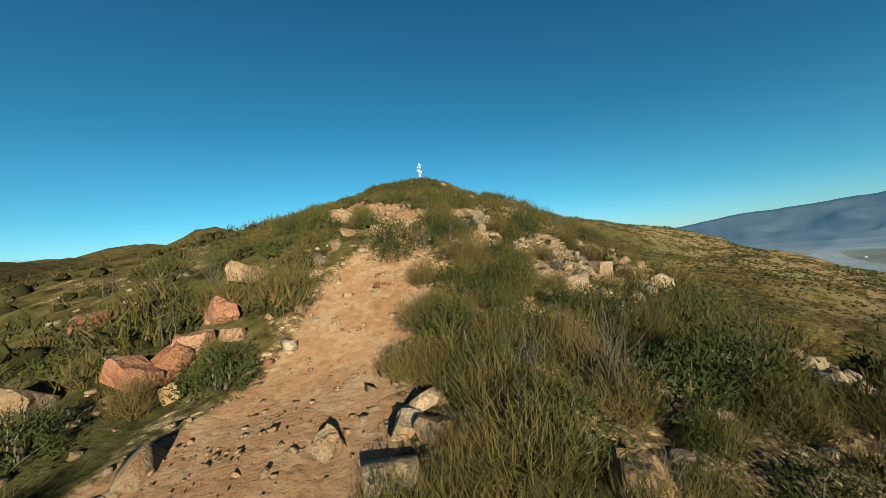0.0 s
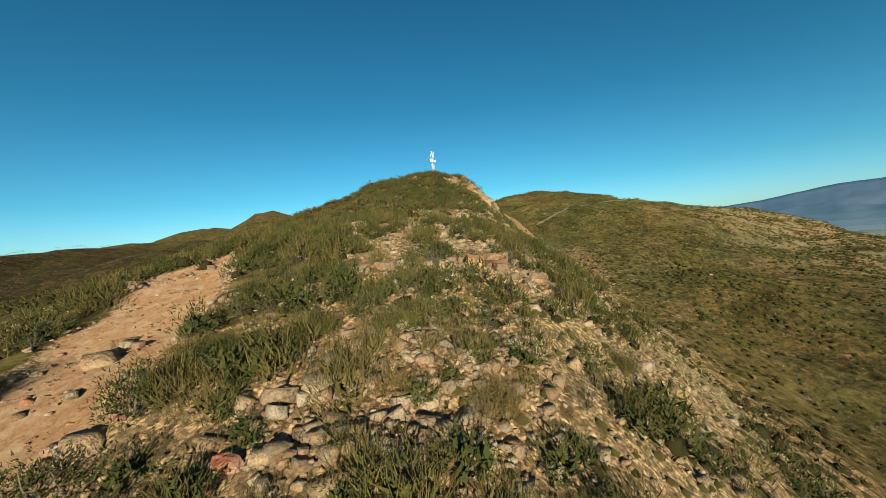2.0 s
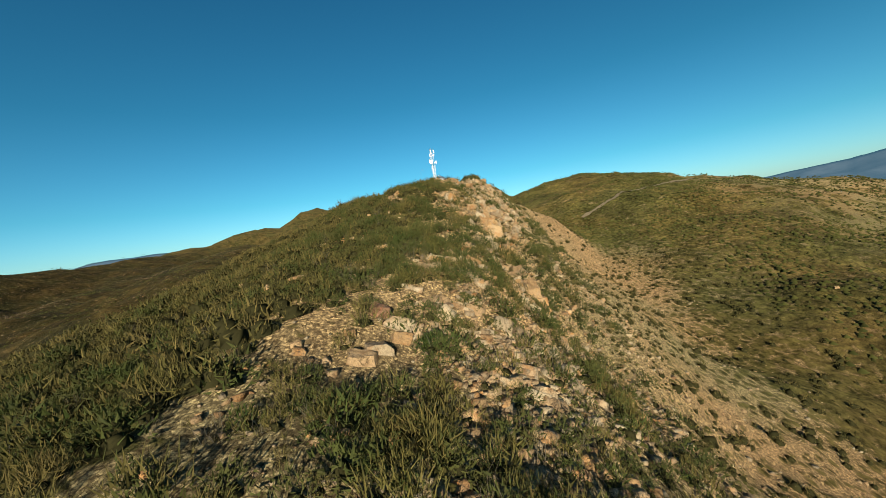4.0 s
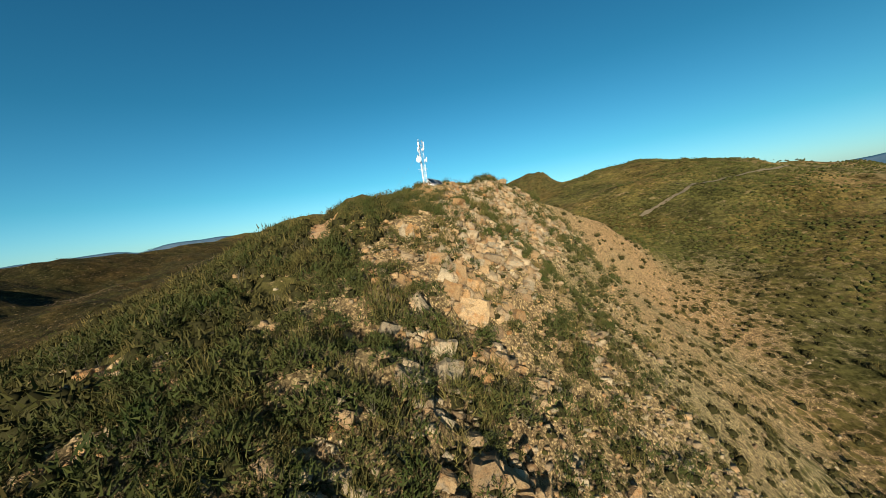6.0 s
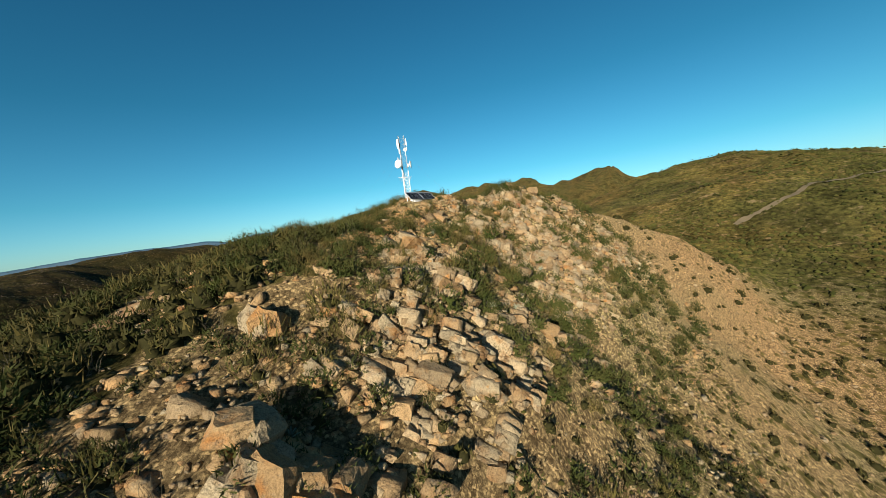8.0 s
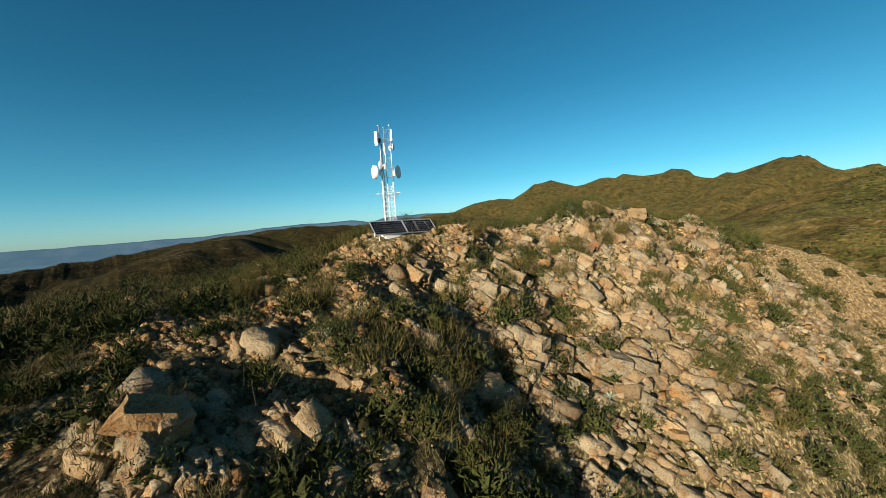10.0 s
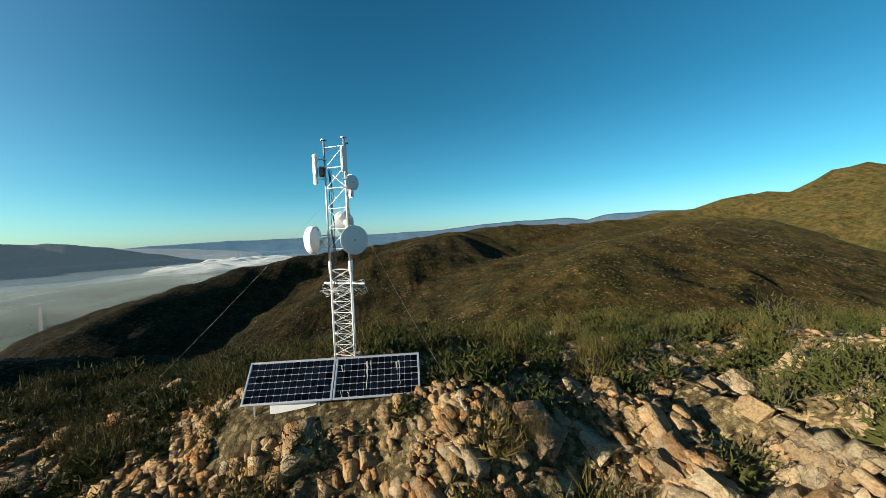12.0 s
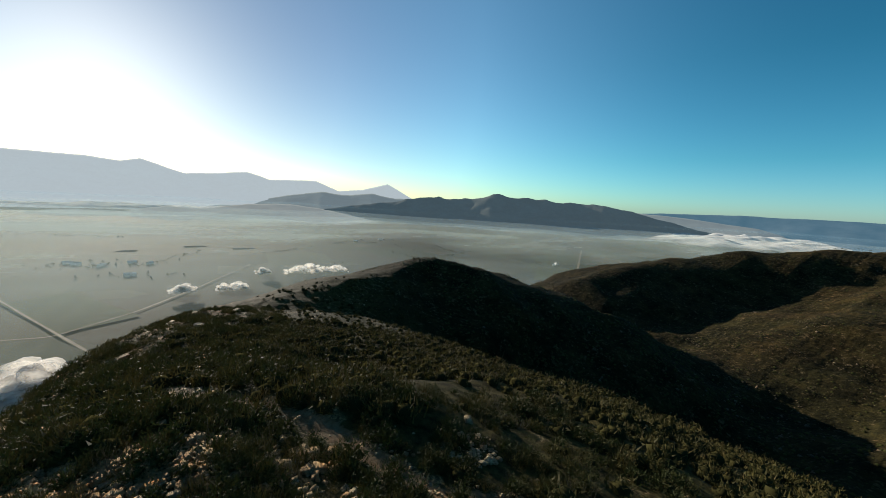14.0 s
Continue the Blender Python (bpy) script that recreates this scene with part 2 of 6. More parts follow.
def ground_material():
    m, t, b = material("hillside_ground")
    pos = t.nodes.new("ShaderNodeNewGeometry").outputs["Position"]
    big, mid, fine = noise_of(t, pos, 0.03, 4), noise_of(t, pos, 0.35, 5), noise_of(t, pos, 3.5, 5, 0.65)
    soil = mixc(t, ramp(t, fine, (0.35, (0, 0, 0)), (0.65, (1, 1, 1))), (0.172, 0.130, 0.076), (0.32, 0.252, 0.153))
    soil = mixc(t, ramp(t, mid, (0.4, (0, 0, 0)), (0.62, (1, 1, 1))), soil, (0.258, 0.20, 0.122))
    bits = t.nodes.new("ShaderNodeTexVoronoi")
    bits.inputs["Scale"].default_value = 7.0
    jitter = t.nodes.new("ShaderNodeVectorMath")
    jitter.operation = "MULTIPLY_ADD"
    jn = node(t, "ShaderNodeTexNoise", Scale=4.0, Detail=4, Roughness=0.7)
    link(t, pos, jn.inputs["Vector"])
    link(t, jn.outputs["Color"], jitter.inputs[0])
    jitter.inputs[1].default_value = (0.45, 0.45, 0.45)
    link(t, pos, jitter.inputs[2])
    link(t, jitter.outputs[0], bits.inputs["Vector"])
    tone = t.nodes.new("ShaderNodeSeparateColor")
    link(t, bits.outputs["Color"], tone.inputs[0])
    soil = mixc(t, 1.0, soil, ramp(t, tone.outputs[0], (0.0, (0.36, 0.33, 0.3)), (0.55, (0.92, 0.89, 0.85)), (1.0, (1.95, 1.88, 1.75))), "MULTIPLY")
    gap = ramp(t, bits.outputs["Distance"], (0.25, (1, 1, 1)), (0.62, (0.35, 0.35, 0.35)))
    soil = mixc(t, 0.85, soil, gap, "MULTIPLY")
    # low dry growth between the shrubs
    growth = mixc(t, fine, (0.025, 0.026, 0.010), (0.076, 0.068, 0.028))
    growth = mixc(t, 1.0, growth, ramp(t, noise_of(t, pos, 0.75, 6, 0.75), (0.38, (0.32, 0.33, 0.28)), (0.62, (1.75, 1.65, 1.5))), "MULTIPLY")
    growth = mixc(t, ramp(t, noise_of(t, pos, 0.018, 5, 0.65), (0.5, (0, 0, 0)), (0.66, (0.35, 0.35, 0.35))), growth, (0.085, 0.062, 0.032))
    # stonier and browner on the open hillsides
    away = node(t, "ShaderNodeAttribute", attribute_name="away").outputs["Fac"]
    spread = t.nodes.new("ShaderNodeSeparateXYZ")
    link(t, pos, spread.inputs[0])
    west = ramp(t, maths(t, "ADD", maths(t, "MULTIPLY", spread.outputs[0], -0.01), 0.3), (0.3, (0.08,) * 3), (0.7, (0.5,) * 3))
    growth = mixc(t, maths(t, "MULTIPLY", away, west), growth, mixc(t, fine, (0.032, 0.030, 0.013), (0.066, 0.055, 0.026)))
    mottle = noise_of(t, pos, 0.07, 9, 0.78)
    brown = ramp(t, mottle, (0.38, (0.17, 0.18, 0.16)), (0.5, (0.48, 0.46, 0.45)), (0.64, (1.1, 0.96, 0.85)))
    fresh_hazed = ramp(t, mottle, (0.36, (0.38, 0.40, 0.34)), (0.5, (1.05, 1.05, 0.95)), (0.66, (2.1, 1.95, 1.7)))
    side = ramp(t, maths(t, "ADD", maths(t, "MULTIPLY", spread.outputs[0], -0.01), 0.3), (0.3, (0,) * 3), (0.7, (1,) * 3))
    # farther north the lighter growth colour stands in for distance haze
    side = maths(t, "MULTIPLY", side, ramp(t, maths(t, "MULTIPLY", spread.outputs[1], 0.001), (0.5, (1,) * 3), (0.8, (0.25,) * 3)))
    growth = mixc(t, away, growth, mixc(t, 1.0, growth, mixc(t, side, fresh_hazed, brown), "MULTIPLY"))
    # bare tan shoulder of the eastern hill
    bare = maths(t, "MULTIPLY", ramp(t, maths(t, "MULTIPLY", spread.outputs[0], 0.004), (0.36, (0,) * 3), (0.62, (1,) * 3)), ramp(t, noise_of(t, pos, 0.16, 7, 0.7), (0.44, (0,) * 3), (0.54, (0.85,) * 3)))
    growth = mixc(t, maths(t, "MULTIPLY", away, bare), growth, (0.23, 0.175, 0.10))
    growth = mixc(t, maths(t, "MULTIPLY", away, ramp(t, noise_of(t, pos, 0.33, 7, 0.72), (0.58, (0, 0, 0)), (0.66, (0.8, 0.8, 0.8)))), growth, (0.19, 0.135, 0.08))
    spots = t.nodes.new("ShaderNodeTexVoronoi")
    spots.inputs["Scale"].default_value, spots.inputs["Randomness"].default_value = 0.85, 1.0
    warp = t.nodes.new("ShaderNodeVectorMath")
    warp.operation = "ADD"
    wob = node(t, "ShaderNodeTexNoise", Scale=0.9, Detail=2)
    link(t, pos, wob.inputs["Vector"])
    link(t, pos, warp.inputs[0])
    link(t, wob.outputs["Color"], warp.inputs[1])
    link(t, warp.outputs[0], spots.inputs["Vector"])
    att = node(t, "ShaderNodeAttribute", attribute_name="growth").outputs["Fac"]
    cover = maths(t, "ADD", maths(t, "MULTIPLY", spots.outputs["Distance"], -1.0), maths(t, "ADD", att, maths(t, "MULTIPLY", maths(t, "SUBTRACT", mid, 0.5), 0.9)))
    cover = ramp(t, maths(t, "ADD", cover, 0.25), (0.30, (0, 0, 0)), (0.56, (1, 1, 1)))
    hill = mixc(t, cover, soil, growth)
    hill = mixc(t, maths(t, "MULTIPLY", away, 0.6), hill, growth)
    tint = ramp(t, big, (0.38, (0.85, 0.92, 0.8)), (0.6, (1.12, 1.0, 0.86)))
    hill = mixc(t, 1.0, hill, tint, "MULTIPLY")
    dirt = mixc(t, fine, (0.155, 0.083, 0.040), (0.25, 0.158, 0.082))
    dirt = mixc(t, ramp(t, mid, (0.45, (0, 0, 0)), (0.6, (1, 1, 1))), dirt, (0.225, 0.138, 0.072))
    dirt = mixc(t, ramp(t, noise_of(t, pos, 1.3, 6, 0.7), (0.46, (0, 0, 0)), (0.6, (0.8, 0.8, 0.8))), dirt, (0.265, 0.19, 0.112))
    dirt = mixc(t, 0.45, dirt, ramp(t, tone.outputs[1], (0.0, (0.6, 0.55, 0.5)), (1.0, (1.35, 1.3, 1.25))), "MULTIPLY")
    way = node(t, "ShaderNodeAttribute", attribute_name="track").outputs["Fac"]
    way = ramp(t, maths(t, "ADD", way, maths(t, "MULTIPLY", maths(t, "SUBTRACT", fine, 0.5), 0.9)), (0.43, (0, 0, 0)), (0.6, (1, 1, 1)))
    hill = mixc(t, way, hill, dirt)
    # fields of the plain
    cells = t.nodes.new("ShaderNodeTexVoronoi")
    cells.distance, cells.inputs["Scale"].default_value, cells.inputs["Randomness"].default_value = "CHEBYCHEV", 0.0042, 0.75
    link(t, pos, cells.inputs["Vector"])
    sep = t.nodes.new("ShaderNodeSeparateColor")
    link(t, cells.outputs["Color"], sep.inputs[0])
    crop = ramp(t, sep.outputs[0], (0.0, (0.07, 0.10, 0.035)), (0.3, (0.22, 0.23, 0.11)), (0.55, (0.04, 0.075, 0.025)), (0.8, (0.22, 0.17, 0.09)), (1.0, (0.08, 0.125, 0.05)))
    rows_ = t.nodes.new("ShaderNodeTexWave")
    rows_.inputs["Scale"].default_value, rows_.inputs["Distortion"].default_value = 0.12, 0.4
    link(t, pos, rows_.inputs["Vector"])
    crop = mixc(t, maths(t, "MULTIPLY", rows_.outputs["Fac"], 0.25), crop, (0.05, 0.06, 0.025))
    scrub = mixc(t, ramp(t, noise_of(t, pos, 0.012, 6, 0.6), (0.42, (0, 0, 0)), (0.58, (1, 1, 1))), (0.09, 0.085, 0.04), (0.055, 0.065, 0.025))
    crop = mixc(t, ramp(t, noise_of(t, pos, 0.0016, 3), (0.53, (0, 0, 0)), (0.61, (1, 1, 1))), crop, scrub)
    level = node(t, "ShaderNodeAttribute", attribute_name="plain").outputs["Fac"]
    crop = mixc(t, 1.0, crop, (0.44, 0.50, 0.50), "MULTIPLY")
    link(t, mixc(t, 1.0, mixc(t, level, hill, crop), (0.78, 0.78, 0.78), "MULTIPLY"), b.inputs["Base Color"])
    b.inputs["Roughness"].default_value = 0.95
    b.inputs["Diffuse Roughness"].default_value = 1.0
    b.inputs["Specular IOR Level"].default_value = 0.05
    h = maths(t, "ADD", maths(t, "MULTIPLY", noise_of(t, pos, 6.0, 6, 0.65), 0.6), maths(t, "ADD", maths(t, "MULTIPLY", cover, 0.5), maths(t, "MULTIPLY", bits.outputs["Distance"], -0.2)))
    h = maths(t, "ADD", h, maths(t, "MULTIPLY", away, maths(t, "MULTIPLY", noise_of(t, pos, 0.22, 7, 0.62), 16.0)))
    h = maths(t, "MULTIPLY", h, maths(t, "SUBTRACT", 1.0, maths(t, "MULTIPLY", way, 0.3)))
    bump_on(t, b, h, 0.8, 0.12)
    return m


def rock_material(name, pale, warm, stain):
    m, t, b = material(name)
    pos = t.nodes.new("ShaderNodeNewGeometry").outputs["Position"]
    isl = t.nodes.new("ShaderNodeNewGeometry").outputs["Random Per Island"]
    rnd = t.nodes.new("ShaderNodeObjectInfo").outputs["Random"]
    pick = maths(t, "FRACT", maths(t, "ADD", isl, rnd))
    big, fine = noise_of(t, pos, 1.1, 5, 0.6), noise_of(t, pos, 9.0, 6, 0.65)
    c = mixc(t, ramp(t, pick, (0.15, (0, 0, 0)), (0.85, (1, 1, 1))), pale, warm)
    c = mixc(t, ramp(t, big, (0.5, (0, 0, 0)), (0.68, (1, 1, 1))), c, stain)
    c = mixc(t, ramp(t, noise_of(t, pos, 2.6, 5, 0.7), (0.55, (0, 0, 0)), (0.72, (0.75, 0.75, 0.75))), c, (0.22, 0.20, 0.155))
    c = mixc(t, ramp(t, fine, (0.3, (0.6, 0.6, 0.6)), (0.5, (0, 0, 0))), c, (0.11, 0.075, 0.04))
    joint = t.nodes.new("ShaderNodeTexVoronoi")
    joint.feature, joint.inputs["Scale"].default_value = "DISTANCE_TO_EDGE", 1.0
    bent = t.nodes.new("ShaderNodeVectorMath")
    bent.operation = "MULTIPLY_ADD"
    wave = node(t, "ShaderNodeTexNoise", Scale=0.9, Detail=6, Roughness=0.62)
    link(t, pos, wave.inputs["Vector"])
    link(t, wave.outputs["Color"], bent.inputs[0])
    bent.inputs[1].default_value = (2.2, 2.2, 2.2)
    lean = t.nodes.new("ShaderNodeMapping")
    lean.inputs["Rotation"].default_value, lean.inputs["Scale"].default_value = (0.5, 0.3, 0.7), (1.6, 0.6, 1.1)
    link(t, pos, lean.inputs["Vector"])
    link(t, lean.outputs[0], bent.inputs[2])
    link(t, bent.outputs[0], joint.inputs["Vector"])
    opened = ramp(t, noise_of(t, pos, 0.8, 3), (0.44, (0, 0, 0)), (0.6, (1, 1, 1)))
    line_ = maths(t, "MULTIPLY", ramp(t, joint.outputs["Distance"], (0.0, (1, 1, 1)), (0.022, (0, 0, 0))), opened)
    crack = maths(t, "SUBTRACT", 1.0, line_)
    c = mixc(t, maths(t, "MULTIPLY", line_, 0.7), c, (0.07, 0.05, 0.03))
    c = mixc(t, 1.0, c, ramp(t, maths(t, "FRACT", maths(t, "MULTIPLY", pick, 7.3)), (0.0, (0.62, 0.62, 0.62)), (1.0, (1.18, 1.18, 1.18))), "MULTIPLY")
    c = mixc(t, 1.0, c, ramp(t, noise_of(t, pos, 22.0, 5, 0.7), (0.34, (0.6, 0.59, 0.57)), (0.52, (0.98, 0.98, 0.98)), (0.68, (1.2, 1.2, 1.2))), "MULTIPLY")
    c = mixc(t, 1.0, c, (0.84, 0.84, 0.84), "MULTIPLY")
    link(t, c, b.inputs["Base Color"])
    b.inputs["Roughness"].default_value = 0.88
    b.inputs["Specular IOR Level"].default_value = 0.25
    bands = t.nodes.new("ShaderNodeTexWave")
    bands.inputs["Scale"].default_value, bands.inputs["Distortion"].default_value, bands.inputs["Detail"].default_value = 1.6, 7.0, 4.0
    tilt = t.nodes.new("ShaderNodeMapping")
    tilt.inputs["Rotation"].default_value = (0.4, 0.9, 0.6)
    link(t, pos, tilt.inputs["Vector"])
    link(t, tilt.outputs[0], bands.inputs["Vector"])
    h = maths(t, "ADD", maths(t, "MULTIPLY", fine, 0.6), maths(t, "ADD", maths(t, "MULTIPLY", bands.outputs["Fac"], 0.07), maths(t, "ADD", maths(t, "MULTIPLY", noise_of(t, pos, 3.2, 6, 0.6), 0.8), maths(t, "MULTIPLY", crack, 0.35))))
    bump_on(t, b, h, 1.0, 0.13)
    return m


def leaf_material(name, dark, light, dry, through_share=0.12, rough=0.6):
    m, t, b = material(name)
    geo = t.nodes.new("ShaderNodeNewGeometry")
    rnd = t.nodes.new("ShaderNodeObjectInfo").outputs["Random"]
    isl = geo.outputs["Random Per Island"]
    pos = geo.outputs["Position"]
    c = mixc(t, isl, dark, light)
    patch = noise_of(t, pos, 0.55, 3)
    c = mixc(t, ramp(t, maths(t, "ADD", maths(t, "MULTIPLY", patch, 0.8), maths(t, "MULTIPLY", rnd, 0.25)), (0.42, (0, 0, 0)), (0.68, (0.85, 0.85, 0.85))), c, dry)
    c = mixc(t, 1.0, c, (0.74, 0.76, 0.70), "MULTIPLY")
    link(t, c, b.inputs["Base Color"])
    b.inputs["Roughness"].default_value = max(rough, 0.75)
    b.inputs["Diffuse Roughness"].default_value = 1.0
    b.inputs["Specular IOR Level"].default_value = 0.08
    tr = t.nodes.new("ShaderNodeBsdfTranslucent")
    link(t, c, tr.inputs["Color"])
    mx = t.nodes.new("ShaderNodeMixShader")
    mx.inputs[0].default_value = through_share
    link(t, b.outputs[0], mx.inputs[1])
    link(t, tr.outputs[0], mx.inputs[2])
    link(t, mx.outputs[0], t.nodes["Material Output"].inputs["Surface"])
    return m


def plain_material(name, colour, rough=0.5, metal=0.0, grime=0.25, scale=6.0):
    m, t, b = material(name)
    pos = t.nodes.new("ShaderNodeTexCoord").outputs["Object"]
    n = noise_of(t, pos, scale, 5, 0.65)
    dark = tuple(v * (1 - grime) for v in colour)
    link(t, mixc(t, n, dark, colour), b.inputs["Base Color"])
    b.inputs["Roughness"].default_value, b.inputs["Metallic"].default_value = rough, metal
    link(t, ramp(t, n, (0.3, (rough * 0.8,) * 3), (0.7, (min(1, rough * 1.25),) * 3)), b.inputs["Roughness"])
    bump_on(t, b, noise_of(t, pos, scale * 8, 3), 0.12, 0.004)
    return m


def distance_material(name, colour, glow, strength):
    """Far mountains behind much air: a backdrop, with the haze put on as colour and emission."""
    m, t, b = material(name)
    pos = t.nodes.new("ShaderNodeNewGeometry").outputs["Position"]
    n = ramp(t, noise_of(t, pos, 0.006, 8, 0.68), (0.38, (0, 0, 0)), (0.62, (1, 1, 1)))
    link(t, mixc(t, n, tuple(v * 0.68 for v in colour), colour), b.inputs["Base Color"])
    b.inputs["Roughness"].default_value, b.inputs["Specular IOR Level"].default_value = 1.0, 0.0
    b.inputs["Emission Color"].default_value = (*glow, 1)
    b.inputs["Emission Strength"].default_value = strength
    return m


GROUND = ground_material()
ROCK = rock_material("sandstone", (0.38, 0.31, 0.195), (0.33, 0.225, 0.115), (0.29, 0.16, 0.065))
ROCK_BROWN = rock_material("brown_weathered_rock", (0.15, 0.115, 0.075), (0.13, 0.09, 0.055), (0.10, 0.065, 0.04))
ROCK_RED = rock_material("red_sandstone", (0.36, 0.22, 0.13), (0.33, 0.145, 0.07), (0.28, 0.09, 0.04))
ROCK_ORANGE = rock_material("orange_sandstone", (0.38, 0.265, 0.135), (0.36, 0.215, 0.09), (0.34, 0.155, 0.045))
LEAF_OLIVE = leaf_material("olive_leaves", (0.025, 0.029, 0.008), (0.07, 0.071, 0.019), (0.085, 0.07, 0.024), 0.06)
LEAF_GREEN = leaf_material("green_leaves", (0.017, 0.029, 0.007), (0.055, 0.073, 0.018), (0.07, 0.068, 0.022), 0.07, 0.45)
REED = leaf_material("reed_stems", (0.045, 0.043, 0.012), (0.14, 0.118, 0.037), (0.15, 0.108, 0.04), 0.07)
GREY_TWIG = leaf_material("grey_twigs", (0.06, 0.052, 0.04), (0.15, 0.135, 0.11), (0.11, 0.092, 0.066), 0.1, 0.9)
ALOE_LEAF = leaf_material("aloe_leaf", (0.16, 0.19, 0.15), (0.30, 0.33, 0.27), (0.28, 0.27, 0.20), 0.1, 0.5)
# closed bush core; its near-black colour stands in for the shade inside
HEART = plain_material("shade_dark_bush_core", (0.036, 0.034, 0.014), 1.0, 0.0, 0.6, 30.0)
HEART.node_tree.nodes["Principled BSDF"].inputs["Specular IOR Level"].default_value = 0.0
WOOD = plain_material("shrub_wood", (0.12, 0.09, 0.065), 0.9)
# glow colour and strength of each range paint in the haze before it
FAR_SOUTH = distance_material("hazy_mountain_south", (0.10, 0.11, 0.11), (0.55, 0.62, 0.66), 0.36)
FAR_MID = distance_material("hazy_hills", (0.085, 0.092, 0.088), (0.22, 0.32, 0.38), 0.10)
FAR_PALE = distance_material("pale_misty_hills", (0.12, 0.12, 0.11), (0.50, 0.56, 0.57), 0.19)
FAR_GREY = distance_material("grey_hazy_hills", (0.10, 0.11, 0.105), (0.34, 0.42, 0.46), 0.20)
FAR_BLUE = distance_material("haze_blue_mountain", (0.06, 0.07, 0.08), (0.11, 0.29, 0.43), 0.18)


# ---- the land ----
def link_mesh(name, verts, faces, mat, parent=None, shade=False):
    me = bpy.data.meshes.new(name)
    verts, faces = np.asarray(verts, np.float32), np.asarray(faces, np.int32)
    me.vertices.add(len(verts))
    me.vertices.foreach_set("co", verts.ravel())
    k = faces.shape[1]
    me.loops.add(faces.size)
    me.loops.foreach_set("vertex_index", faces.ravel())
    me.polygons.add(len(faces))
    me.polygons.foreach_set("loop_start", np.arange(len(faces), dtype=np.int32) * k)
    me.update(calc_edges=True)
    if shade:
        me.polygons.foreach_set("use_smooth", np.ones(len(faces), bool))
    me.materials.append(mat)
    ob = new(name, me)
    if parent is not None:
        ob.parent = parent
    return ob


def grid_faces(nx, ny):
    a = (np.arange(ny - 1)[:, None] * nx + np.arange(nx - 1)[None, :]).ravel()
    return np.stack([a, a + 1, a + 1 + nx, a + nx], -1)


def graded(lo, hi, step, end_lo, end_hi, grow=1.07):
    mid = list(np.arange(lo, hi + step / 2, step))
    out, s, v = [], step, mid[-1]
    while v < end_hi:
        s *= grow
        v += s
        out.append(v)
    pre, s, v = [], step, lo
    while v > end_lo:
        s *= grow
        v -= s
        pre.append(v)
    return np.array(pre[::-1] + mid + out)


TRACK = [(-7.3, 16.5), (-5.3, 23.7), (-4.2, 29.9), (-3.4, 36.1), (-3, 41.4), (-4.2, 46.8), (-7.6, 54.1), (-11.2, 61.2)]
TRACK_TOP = [(-4, 110.7), (-7, 115.2), (-11.3, 120.4), (-13.9, 125.4), (-17.5, 128.5), (-14.8, 133.7), (-13.2, 136.5), (-12.2, 140.2)]


def near_line(x, y, line):
    d = np.full(np.shape(x), 1e9)
    for (x0, y0), (x1, y1) in zip(line[:-1], line[1:]):
        dx, dy = x1 - x0, y1 - y0
        s = np.clip(((x - x0) * dx + (y - y0) * dy) / (dx * dx + dy * dy), 0, 1)
        d = np.minimum(d, np.hypot(x - x0 - s * dx, y - y0 - s * dy))
    return d


def track_share(x, y):
    w = 1.75 + 0.8 * vnoise(x / 4, y / 4, 71) + 0.4 * smooth(24, 32, station(y))
    a = smooth(1.6, 0.5, near_line(x, y, TRACK) / w)
    b = 0.9 * smooth(1.5, 0.4, near_line(x, y, TRACK_TOP) / (0.9 + 0.4 * vnoise(x / 3, y / 3, 72)))
    return np.maximum(a, b)


def growth_share(x, y):
    """How thickly the shrubs stand: 0 bare to 1 closed."""
    e = x - np.interp(y, SPINE_Y, SPINE_X)
    g = np.where(e < 0, smooth(-1, -8, e) * (0.45 + 0.2 * smooth(50, 80, station(y))) + 0.52 + 0.15 * smooth(2, -3, e) * smooth(55, 75, station(y)), 0.52 - 0.06 * smooth(4, 10, e) + 0.36 * smooth(20, 55, e))
    g = g + 0.22 * smooth(62, 40, station(y)) * smooth(18, 8, np.abs(e))
    rubble = smooth(13, 3, np.abs(e - 0.5)) * smooth(60, 88, station(y)) * smooth(175, 160, station(y))
    g = g - 0.10 * rubble
    g = g - 0.45 * smooth(-3, 1, e) * smooth(26, 12, e) * smooth(185, 176, station(y))
    g = np.maximum(g, np.maximum(smooth(185, 215, station(y)), smooth(32, 50, np.abs(e))))
    return np.clip(g + 0.25 * fbm(x / 14, y / 14, 3, 51), 0, 1.1) * (1 - 0.9 * track_share(x, y))


gx = graded(-38, 30, 0.75, -4900, 4900, 1.05)
gy = graded(8, 168, 0.75, -4900, 4900, 1.05)
GX, GY = np.meshgrid(gx, gy)
GZ = land(GX, GY)
near_ridge = smooth(0.25, 1.0, track_share(GX, GY))
GZ = GZ - 0.22 * near_ridge
ground = link_mesh("ground", np.stack([GX, GY, GZ], -1).reshape(-1, 3), grid_faces(len(gx), len(gy)), GROUND, shade=True)
for key, values in (("growth", growth_share(GX, GY)), ("track", track_share(GX, GY)), ("plain", smooth(-150, -168, GZ)), ("away", smooth(35, 80, np.hypot(GX, np.clip(np.abs(GY - 80) - 80, 0, None))) * smooth(-168, -150, GZ))):
    ground.data.attributes.new(key, "FLOAT", "POINT").data.foreach_set("value", values.ravel().astype(np.float32))
tagged(ground, "stony hill ridge of tan soil and dry scrub above a farmed plain", "ground", kind="structure")


